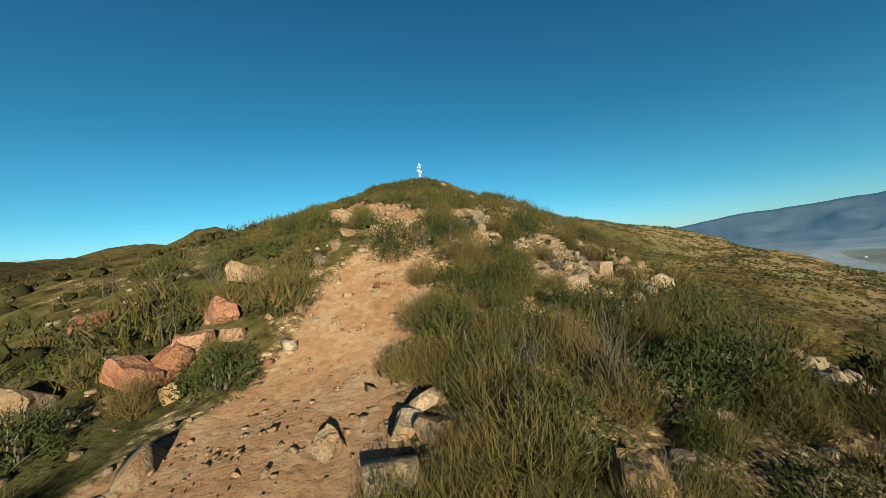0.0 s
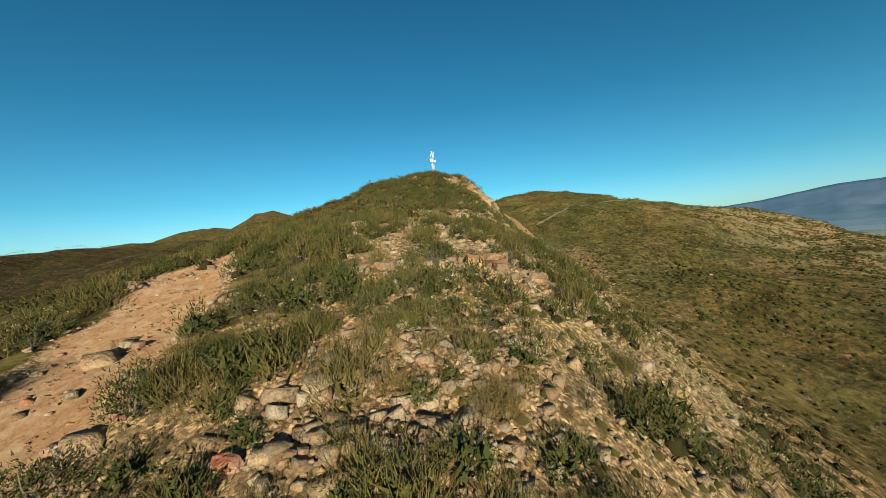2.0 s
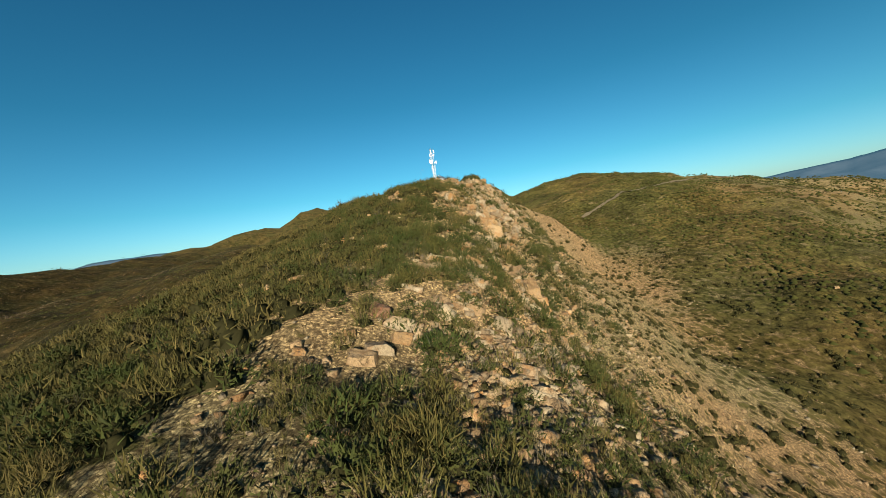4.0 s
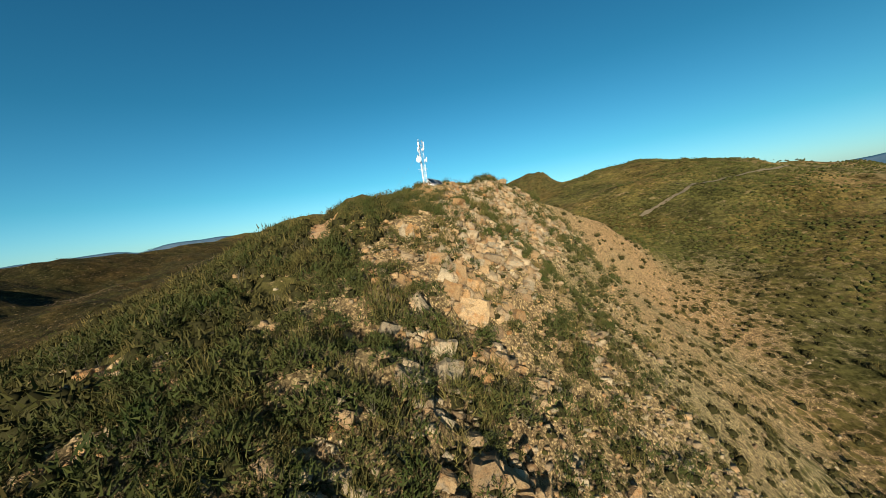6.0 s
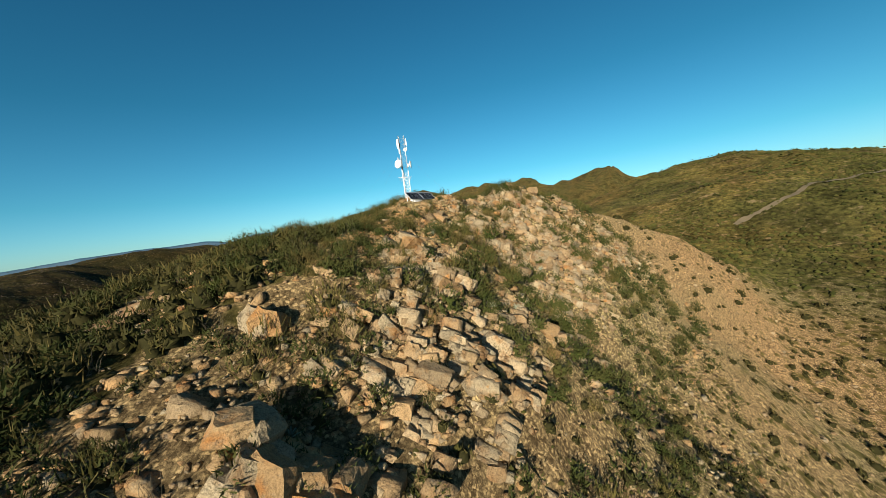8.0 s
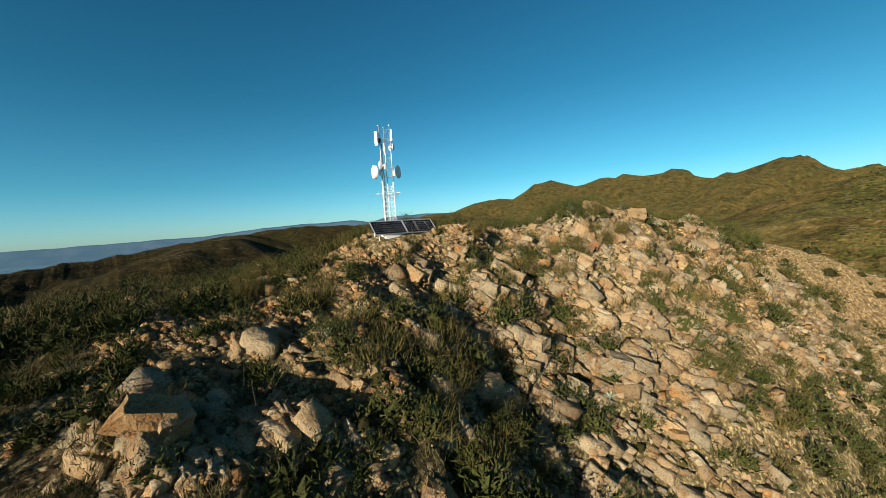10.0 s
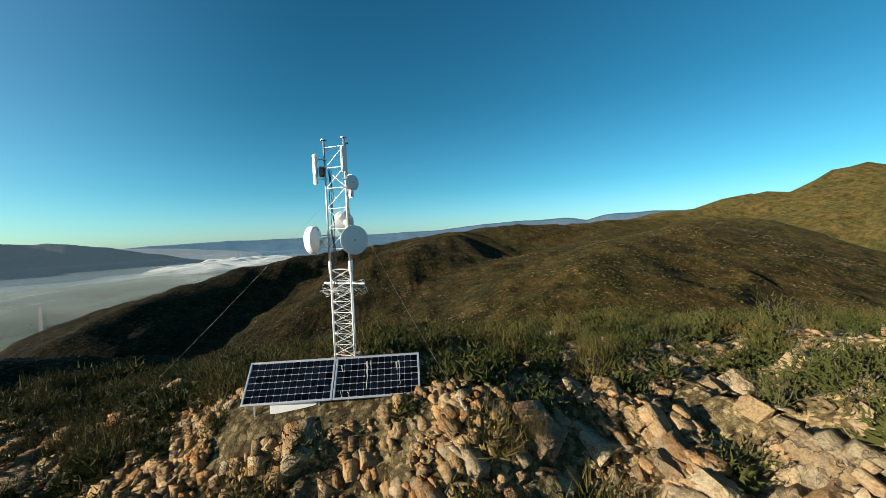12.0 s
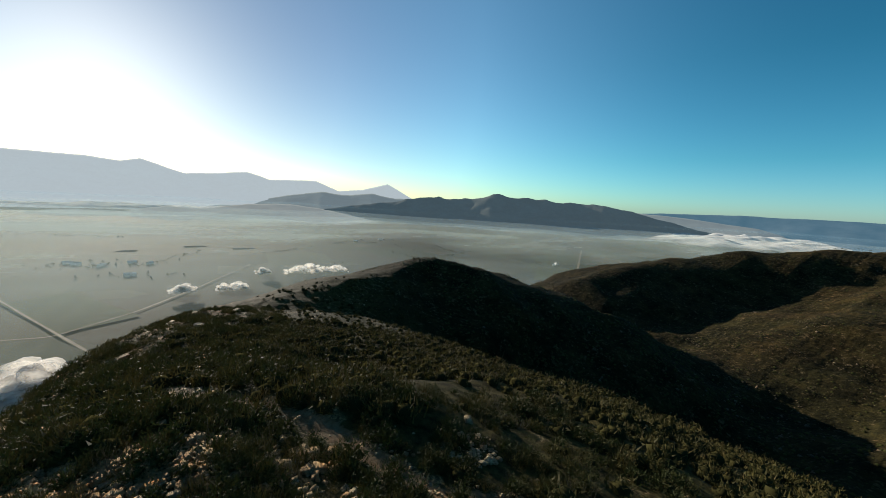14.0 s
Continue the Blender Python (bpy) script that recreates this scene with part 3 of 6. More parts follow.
def mountain_range(name, label, mat, far, foot, line, seed, rough=0.12, deep=0.16, ribs=0.55):
    """A far range: line of (yaw, height in degrees as seen from the summit); foot: height of its base."""
    line = sorted(line)
    yaws = np.array([p[0] for p in line])
    els = np.array([p[1] for p in line])
    n, rows_n = 420, 26
    yy = np.linspace(yaws[0], yaws[-1], n)
    top = 28 + far * np.tan(np.radians(np.interp(yy, yaws, els)))
    top = np.maximum(top, foot + 4)
    top = top + (top - foot) * rough * fbm(yy * 0.45, yy * 0 + seed, 5, seed)
    v = []
    for r in range(rows_n):
        s = r / (rows_n - 1)
        dist = far * (1 - deep * (1 - s))
        x, y = -np.sin(np.radians(yy)) * dist, 135 + np.cos(np.radians(yy)) * dist
        fold = np.abs(fbm(x / 520, y / 520, 2, seed + 9)) * 2
        z = foot + (top - foot) * (s ** 1.15) * (1 - ribs * (1 - s) * np.minimum(fold, 1) - 0.14 * ribs * (1 - s) ** 0.5 * (fbm(x / 160, y / 160, 2, seed + 4) + 0.3))
        v.append(np.stack([x, y, z], -1))
    v.append(np.stack([-np.sin(np.radians(yy)) * far * 1.02, 135 + np.cos(np.radians(yy)) * far * 1.02, yy * 0 + foot], -1))
    ob = link_mesh(name, np.concatenate(v), grid_faces(n, rows_n + 1), mat, shade=True)
    ob.visible_shadow = not name.endswith("south")  # the range stands far beyond the plain that it would darken here
    return tagged(ob, label, "mountains", kind="structure")


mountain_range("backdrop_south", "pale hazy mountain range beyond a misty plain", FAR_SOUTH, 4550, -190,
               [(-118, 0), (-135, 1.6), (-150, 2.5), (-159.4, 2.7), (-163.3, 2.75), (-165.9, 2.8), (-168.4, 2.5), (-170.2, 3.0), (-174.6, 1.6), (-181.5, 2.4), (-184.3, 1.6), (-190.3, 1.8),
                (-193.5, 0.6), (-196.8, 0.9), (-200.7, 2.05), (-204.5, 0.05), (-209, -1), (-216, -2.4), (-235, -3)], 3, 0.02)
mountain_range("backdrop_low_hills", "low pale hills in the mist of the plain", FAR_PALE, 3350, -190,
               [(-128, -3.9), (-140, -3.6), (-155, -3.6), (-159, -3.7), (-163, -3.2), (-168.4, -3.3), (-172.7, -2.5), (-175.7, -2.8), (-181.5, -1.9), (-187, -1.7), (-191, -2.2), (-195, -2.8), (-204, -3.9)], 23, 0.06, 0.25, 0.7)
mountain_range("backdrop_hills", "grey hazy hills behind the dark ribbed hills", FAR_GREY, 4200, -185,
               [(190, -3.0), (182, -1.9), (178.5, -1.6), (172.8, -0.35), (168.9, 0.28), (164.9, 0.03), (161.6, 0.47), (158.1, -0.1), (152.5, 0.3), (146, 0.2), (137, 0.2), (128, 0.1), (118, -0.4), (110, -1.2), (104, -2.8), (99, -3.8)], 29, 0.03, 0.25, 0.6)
def ribbed_hills(name, label, mat, far, near, foot, line, spurs, seed):
    """Far hills with spurs that run down to the plain; line: (yaw, height in degrees) of the crest."""
    def place(yaw, d):
        return -math.sin(math.radians(yaw)) * d, 135 + math.cos(math.radians(yaw)) * d
    def high(yaw):
        return 28 + far * math.tan(math.radians(float(np.interp(yaw, [p[0] for p in sorted(line)], [p[1] for p in sorted(line)]))))
    main = [(*place(yaw, far), high(yaw)) for yaw, _ in line]
    yy, dd = np.meshgrid(np.linspace(line[-1][0], line[0][0], 300), np.linspace(near, far * 1.12, 60))
    x, y = -np.sin(np.radians(yy)) * dd, 135 + np.cos(np.radians(yy)) * dd
    wx, wy = x + 70 * fbm(x / 260, y / 260, 3, seed), y + 70 * fbm(x / 260, y / 260, 3, seed + 5)
    side = ((0, 60, 200, 500, 3000), (0, 26, 105, 260, 1500))
    steep = ((0, 40, 120, 300, 3000), (0, 20, 78, 210, 2600))
    z = crest(wx, wy, main, side, side, 12)
    for yaw, turn, reach in spurs:
        top = high(yaw)
        lines = [(*place(yaw + turn * k, far - 0.6 * reach * k), foot + (top - foot) * (1 - k) ** 1.25 + 8 * (1 - k)) for k in (0.02, 0.35, 0.7, 1.0)]
        z = np.logaddexp(z / 16, crest(wx, wy, lines, steep, steep, 10) / 16) * 16
    z = np.maximum(z + 9 * fbm(x / 90, y / 90, 3, seed + 8), foot)
    ob = link_mesh(name, np.stack([x, y, z], -1).reshape(-1, 3), grid_faces(300, 60), mat, shade=True)
    return tagged(ob, label, "mountains", kind="structure")


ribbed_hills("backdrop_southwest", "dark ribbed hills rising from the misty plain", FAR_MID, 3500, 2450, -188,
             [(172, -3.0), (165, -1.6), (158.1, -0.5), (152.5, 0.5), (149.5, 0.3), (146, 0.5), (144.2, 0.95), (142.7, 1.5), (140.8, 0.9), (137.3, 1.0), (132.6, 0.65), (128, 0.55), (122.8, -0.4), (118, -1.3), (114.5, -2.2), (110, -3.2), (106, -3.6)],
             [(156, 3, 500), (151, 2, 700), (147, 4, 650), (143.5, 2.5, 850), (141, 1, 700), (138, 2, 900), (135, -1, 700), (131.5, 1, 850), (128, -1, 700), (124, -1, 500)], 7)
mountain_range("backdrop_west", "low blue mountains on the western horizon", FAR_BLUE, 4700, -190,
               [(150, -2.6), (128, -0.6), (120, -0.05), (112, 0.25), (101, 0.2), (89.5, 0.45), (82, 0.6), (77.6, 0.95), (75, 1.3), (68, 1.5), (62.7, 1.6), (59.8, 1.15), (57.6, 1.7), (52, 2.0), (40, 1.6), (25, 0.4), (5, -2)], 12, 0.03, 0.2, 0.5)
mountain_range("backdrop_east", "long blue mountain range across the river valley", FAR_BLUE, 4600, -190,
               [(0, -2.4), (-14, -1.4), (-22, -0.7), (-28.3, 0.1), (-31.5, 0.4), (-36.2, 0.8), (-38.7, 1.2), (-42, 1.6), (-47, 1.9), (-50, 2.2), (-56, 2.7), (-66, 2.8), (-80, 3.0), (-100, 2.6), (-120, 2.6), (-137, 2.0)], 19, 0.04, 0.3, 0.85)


# ---- building blocks ----
def part(name, bm, mat, parent, label="", smooth_it=False):
    me = bpy.data.meshes.new(name)
    bm.to_mesh(me)
    bm.free()
    me.materials.append(mat)
    if smooth_it:
        for p in me.polygons:
            p.use_smooth = True
    ob = new(name, me)
    if parent is not None:
        ob.parent = parent
    if label:
        tagged(ob, label)
    return ob


def thing(name, label, category, at=(0, 0, 0), group=""):
    ob = new(name)
    ob.location = at
    ob.empty_display_size = 0.2
    return tagged(ob, label, category, group)


def box_bm(size, at=(0, 0, 0), bevel=0.0, turn=None):
    bm = bmesh.new()
    bmesh.ops.create_cube(bm, size=1)
    bmesh.ops.scale(bm, vec=size, verts=bm.verts)
    if bevel:
        bmesh.ops.bevel(bm, geom=bm.edges[:], offset=bevel, segments=2, affect="EDGES")
    if turn is not None:
        bmesh.ops.transform(bm, matrix=turn, verts=bm.verts)
    bmesh.ops.translate(bm, vec=at, verts=bm.verts)
    return bm


def tube_bm(a, b, r, seg=8, r2=None):
    a, b = Vector(a), Vector(b)
    bm = bmesh.new()
    bmesh.ops.create_cone(bm, cap_ends=True, segments=seg, radius1=r, radius2=r if r2 is None else r2, depth=(b - a).length)
    m = Matrix.Translation((a + b) / 2) @ (b - a).to_track_quat("Z", "Y").to_matrix().to_4x4()
    bmesh.ops.transform(bm, matrix=m, verts=bm.verts)
    return bm


def lathe_bm(profile, seg=36):
    """Turned about z: profile of (radius, height)."""
    bm = bmesh.new()
    rings = [[bm.verts.new((r * math.cos(2 * math.pi * k / seg), r * math.sin(2 * math.pi * k / seg), z)) for k in range(seg)] for r, z in profile]
    for lo, hi in zip(rings[:-1], rings[1:]):
        for k in range(seg):
            bm.faces.new((lo[k], lo[(k + 1) % seg], hi[(k + 1) % seg], hi[k]))
    bmesh.ops.remove_doubles(bm, verts=bm.verts, dist=1e-5)
    bmesh.ops.recalc_face_normals(bm, faces=bm.faces)
    return bm


def wire(name, points, r, mat, parent):
    cu = bpy.data.curves.new(name, "CURVE")
    cu.dimensions, cu.bevel_depth, cu.bevel_resolution = "3D", r, 1
    sp = cu.splines.new("POLY")
    sp.points.add(len(points) - 1)
    for p, q in zip(sp.points, points):
        p.co = (*q, 1)
    cu.materials.append(mat)
    ob = new(name, cu)
    if parent is not None:
        ob.parent = parent
    return ob


STEEL = plain_material("galvanised_steel", (0.62, 0.63, 0.63), 0.42, 0.75, 0.3, 9)
WHITE_STEEL = plain_material("white_painted_steel", (0.78, 0.78, 0.76), 0.45, 0.0, 0.18, 5)
DISH_WHITE = plain_material("dish_white_plastic", (0.80, 0.80, 0.79), 0.35, 0.0, 0.08, 3)
RADOME = plain_material("radome_white_plastic", (0.74, 0.75, 0.75), 0.5, 0.0, 0.07, 2)
BLACK = plain_material("black_plastic", (0.012, 0.012, 0.013), 0.5, 0.0, 0.3, 5)
ALU = plain_material("aluminium_frame", (0.72, 0.72, 0.72), 0.35, 0.8, 0.15, 8)
CONCRETE = plain_material("rough_concrete", (0.42, 0.37, 0.29), 0.9, 0.0, 0.35, 4)
CELL = plain_material("solar_cell", (0.006, 0.007, 0.012), 0.12, 0.0, 0.3, 3)
BACKSHEET = plain_material("panel_backsheet", (0.30, 0.31, 0.33), 0.25, 0.0, 0.1, 3)
DROPPING = plain_material("white_dropping", (0.62, 0.61, 0.56), 0.9, 0.0, 0.3, 20)

# ---- the mast ----
LEG_A, LEG_B, LEG_C = (-3.55, 133.69), (-3.28, 134.24), (-3.87, 134.22)
JOINT, TOP = 24.12, 27.46
MID = (sum(p[0] for p in (LEG_A, LEG_B, LEG_C)) / 3, sum(p[1] for p in (LEG_A, LEG_B, LEG_C)) / 3)
BASE = min(ground_z(*p) for p in (LEG_A, LEG_B, LEG_C)) - 0.1
mast = thing("lattice_mast", "white and galvanised three-legged lattice mast on the summit", "mast", (*MID, BASE))


def at_mast(p):
    return (p[0] - MID[0], p[1] - MID[1], p[2] - BASE)


for leg in (LEG_A, LEG_B, LEG_C):
    part("lower_leg", tube_bm(at_mast((*leg, BASE)), at_mast((*leg, JOINT)), 0.021, 10), WHITE_STEEL, mast, "white painted lower leg", True)
    part("upper_leg", tube_bm(at_mast((*leg, JOINT - 0.15)), at_mast((*leg, TOP)), 0.026, 10), STEEL, mast, "galvanised upper pipe", True)
    part("cap", tube_bm(at_mast((*leg, TOP)), at_mast((*leg, TOP + 0.02)), 0.085, 16), STEEL, mast, "flat round pipe cap")
    part("sleeve", tube_bm(at_mast((*leg, JOINT - 0.2)), at_mast((*leg, JOINT + 0.12)), 0.042, 10), WHITE_STEEL, mast)
    part("footing", box_bm((0.3, 0.3, 0.25), at_mast((*leg, BASE + 0.02)), 0.03), CONCRETE, mast)
# second pipe beside one of the legs
part("conduit", tube_bm(at_mast((LEG_A[0] - 0.07, LEG_A[1] + 0.01, BASE)), at_mast((LEG_A[0] - 0.07, LEG_A[1] + 0.01, JOINT + 0.5)), 0.02, 8), WHITE_STEEL, mast)
faces = ((LEG_A, LEG_B), (LEG_B, LEG_C), (LEG_C, LEG_A))
steps = 8
for (p, q) in faces:
    for k in range(steps + 1):
        z = BASE + 0.25 + k * (JOINT - BASE - 0.35) / steps
        part("brace", tube_bm(at_mast((*p, z)), at_mast((*q, z)), 0.007, 6), WHITE_STEEL, mast)
        if k < steps:
            z2 = z + (JOINT - BASE - 0.35) / steps
            part("brace", tube_bm(at_mast((*p, z)), at_mast((*q, z2)), 0.0055, 6), WHITE_STEEL, mast)
            part("brace", tube_bm(at_mast((*q, z)), at_mast((*p, z2)), 0.0055, 6), WHITE_STEEL, mast)
    for k in range(6):
        z = JOINT + 0.45 + k * 0.54
        part("tie", tube_bm(at_mast((*p, z)), at_mast((*q, z)), 0.008, 6), STEEL, mast)
        if k < 5:
            part("tie", tube_bm(at_mast((*p, z)), at_mast((*q, z + 0.54)), 0.006, 6), STEEL, mast)
            if k % 2:
                part("tie", tube_bm(at_mast((*q, z)), at_mast((*p, z + 0.54)), 0.006, 6), STEEL, mast)
part("crossbar", tube_bm(at_mast((-4.02, 133.44, 23.62)), at_mast((-3.19, 134.60, 23.63)), 0.022, 8), WHITE_STEEL, mast, "white climbing bar")
part("crossbar", tube_bm(at_mast((-3.2, 133.45, 23.5)), at_mast((-4.0, 134.5, 23.5)), 0.012, 8), STEEL, mast)
rng = random.Random(5)
for turn in range(4):
    pts = []
    for k in range(41):
        a = 2 * math.pi * k / 40 + turn
        r = 0.52 + 0.07 * math.sin(5 * a + turn) + rng.uniform(-0.04, 0.04)
        pts.append((r * math.cos(a), r * math.sin(a), 23.36 - BASE + 0.09 * turn + 0.05 * math.sin(9 * a) + rng.uniform(-0.03, 0.03)))
    wire("barbed_wire", pts, 0.004, STEEL, mast)
for n, (x, y) in enumerate(((-3.6, 133.78), (-3.56, 133.82), (-3.62, 133.84))):
    pts = [at_mast((x + 0.02 * math.sin(k * 1.3 + n), y + 0.02 * math.cos(k * 1.7 + n), BASE + 0.1 + (26.6 - BASE) * k / 24)) for k in range(25)]
    wire("cable", pts, 0.011, BLACK, mast)
coil = [(0.10 + 0.05 * math.cos(k * 0.8), -0.26 + 0.05 * math.sin(k * 0.8), 2.95 - k * 0.012) for k in range(60)]
wire("cable", coil, 0.008, BLACK, mast)


def dish(label, at, yaw, radius, depth, leg, shroud=False, cover=True):
    """A parabolic antenna that faces yaw (degrees from +x), on a bracket to the leg."""
    d = thing("dish_antenna", label, "antenna", at, "antennas on the mast")
    face = pose(0, 0, 0, 0, 90, 0)
    turn = pose(0, 0, 0, 0, 0, yaw) @ face          # z of the turned shape points along the way it faces
    back = lathe_bm([(0.0, -depth)] + [(radius * s, -depth * (1 - s * s)) for s in (0.2, 0.4, 0.6, 0.8, 0.92, 1.0)] + [(radius * 1.02, 0.012), (radius * 0.985, 0.012)]
                    + [(radius * s * 0.98, -depth * (1 - s * s) + 0.012) for s in (0.92, 0.8, 0.6, 0.4, 0.2)] + [(0.0, -depth + 0.012)])
    bmesh.ops.transform(back, matrix=turn, verts=back.verts)
    part("reflector", back, DISH_WHITE, d, "", True)
    if shroud:
        rim = lathe_bm([(radius * 1.02, -0.03), (radius * 1.03, 0.13), (radius * 1.0, 0.14), (radius * 0.99, -0.03)])
        bmesh.ops.transform(rim, matrix=turn, verts=rim.verts)
        part("shroud", rim, DISH_WHITE, d, "white rim shroud", True)
    if cover:
        z = 0.125 if shroud else 0.014
        front = lathe_bm([(radius * 0.985, z), (radius * 0.8, z + 0.018), (radius * 0.4, z + 0.03), (0.0, z + 0.034)])
        bmesh.ops.transform(front, matrix=turn, verts=front.verts)
        part("radome", front, RADOME, d, "flat pale grey radome cover", True)
        mark = lathe_bm([(0.018, z + 0.035), (0.018, z + 0.037), (0.0, z + 0.037)], 12)
        bmesh.ops.transform(mark, matrix=turn, verts=mark.verts)
        part("badge", mark, BLACK, d)
    fwd = Vector((math.cos(radians(yaw)), math.sin(radians(yaw)), 0))
    hub = Vector((0, 0, 0)) - fwd * depth
    pole = Vector((leg[0] - at[0], leg[1] - at[1], 0))
    part("feed_box", tube_bm(hub - fwd * 0.16, hub + fwd * 0.01, 0.06, 12), DISH_WHITE, d)
    part("feed_box", box_bm((0.11, 0.11, 0.26), hub - fwd * 0.14 + Vector((0, 0, -0.08)), 0.015), DISH_WHITE, d, "small white radio box")
    for dz in (0.11, -0.11):
        up = Vector((0, 0, dz))
        part("bracket", tube_bm(hub - fwd * 0.03 + up, pole + up, 0.016, 8), STEEL, d)
        part("clamp", box_bm((0.12, 0.12, 0.05), pole + up, 0.008), STEEL, d)
        for s in (-0.045, 0.045):
            part("bolt", tube_bm(pole + up + Vector((s, -0.08, 0)), pole + up + Vector((s, 0.08, 0)), 0.006, 6), STEEL, d)
    return d


dish("white covered dish antenna facing across the slope", (-3.00, 134.41, 24.79), 27, 0.37, 0.13, LEG_B)
dish("white shrouded dish antenna seen from behind", (-3.64, 133.32, 24.83), -105, 0.36, 0.16, LEG_A, True)
dish("white open dish antenna on the far leg", (-4.12, 134.04, 25.31), -150, 0.31, 0.12, LEG_C, False, False)
dish("small white covered dish antenna", (-3.25, 134.40, 26.29), 42, 0.205, 0.07, LEG_B)


def sector(label, at, yaw, height, width, leg):
    d = thing("panel_antenna", label, "antenna", at, "antennas on the mast")
    rot = pose(0, 0, 0, 0, 0, yaw)
    part("housing", box_bm((0.07, width, height), (0, 0, 0), 0.018, rot), DISH_WHITE, d)
    part("back_rail", box_bm((0.03, width * 0.5, height * 0.9), rot @ Vector((-0.045, 0, 0)), 0.004, rot), STEEL, d)
    pole = Vector((leg[0] - at[0], leg[1] - at[1], 0))
    for dz in (height * 0.32, -height * 0.32):
        up = Vector((0, 0, dz))
        part("bracket", tube_bm(rot @ Vector((-0.05, 0, 0)) + up, pole + up, 0.013, 8), STEEL, d)
        part("clamp", box_bm((0.10, 0.10, 0.04), pole + up, 0.006), STEEL, d)
    return d


sector("tall white panel antenna on a side bracket", (-3.52, 133.44, 26.70), -60, 0.80, 0.17, LEG_A)
sector("white panel antenna near the mast top", (-3.10, 134.24, 26.88), 40, 0.66, 0.17, LEG_B)
sector("white panel antenna on the rear leg", (-4.0, 134.30, 26.30), 150, 0.66, 0.15, LEG_C)
radio = thing("radio_box", "small black ribbed radio box strapped to the mast leg", "radio", (-3.46, 133.62, 26.62))
part("case", box_bm((0.12, 0.13, 0.27), (0, 0, 0), 0.02), BLACK, radio)
for k in range(4):
    part("rib", box_bm((0.14, 0.15, 0.016), (0, 0, -0.09 + 0.06 * k), 0.003), BLACK, radio)

DULL = plain_material("dull_cable", (0.16, 0.16, 0.155), 0.6, 0.0)
# guy wires from the upper mast to stakes in the slope
for gx_, gy_ in ((-5.9, 126.9), (-0.3, 136.6), (-10.2, 135.2)):
    gz_ = ground_z(gx_, gy_)
    g = thing("guy_wire", "thin steel guy wire from the mast to a stake", "guy wire", (gx_, gy_, gz_), "guy wires of the mast")
    top_p = Vector((MID[0] - gx_, MID[1] - gy_, JOINT + 2.1 - gz_))
    foot_p = Vector((0, 0, 0.12))
    sag = [foot_p.lerp(top_p, k / 16) + Vector((0, 0, -0.10 * math.sin(math.pi * k / 16))) for k in range(17)]
    wire("cable", sag, 0.002, DULL, g)
    part("stake", tube_bm((0, 0, -0.25), (0.03, 0.02, 0.2), 0.016, 8), STEEL, g)
    part("turnbuckle", tube_bm(foot_p, foot_p.lerp(top_p, 0.04), 0.018, 6), STEEL, g)

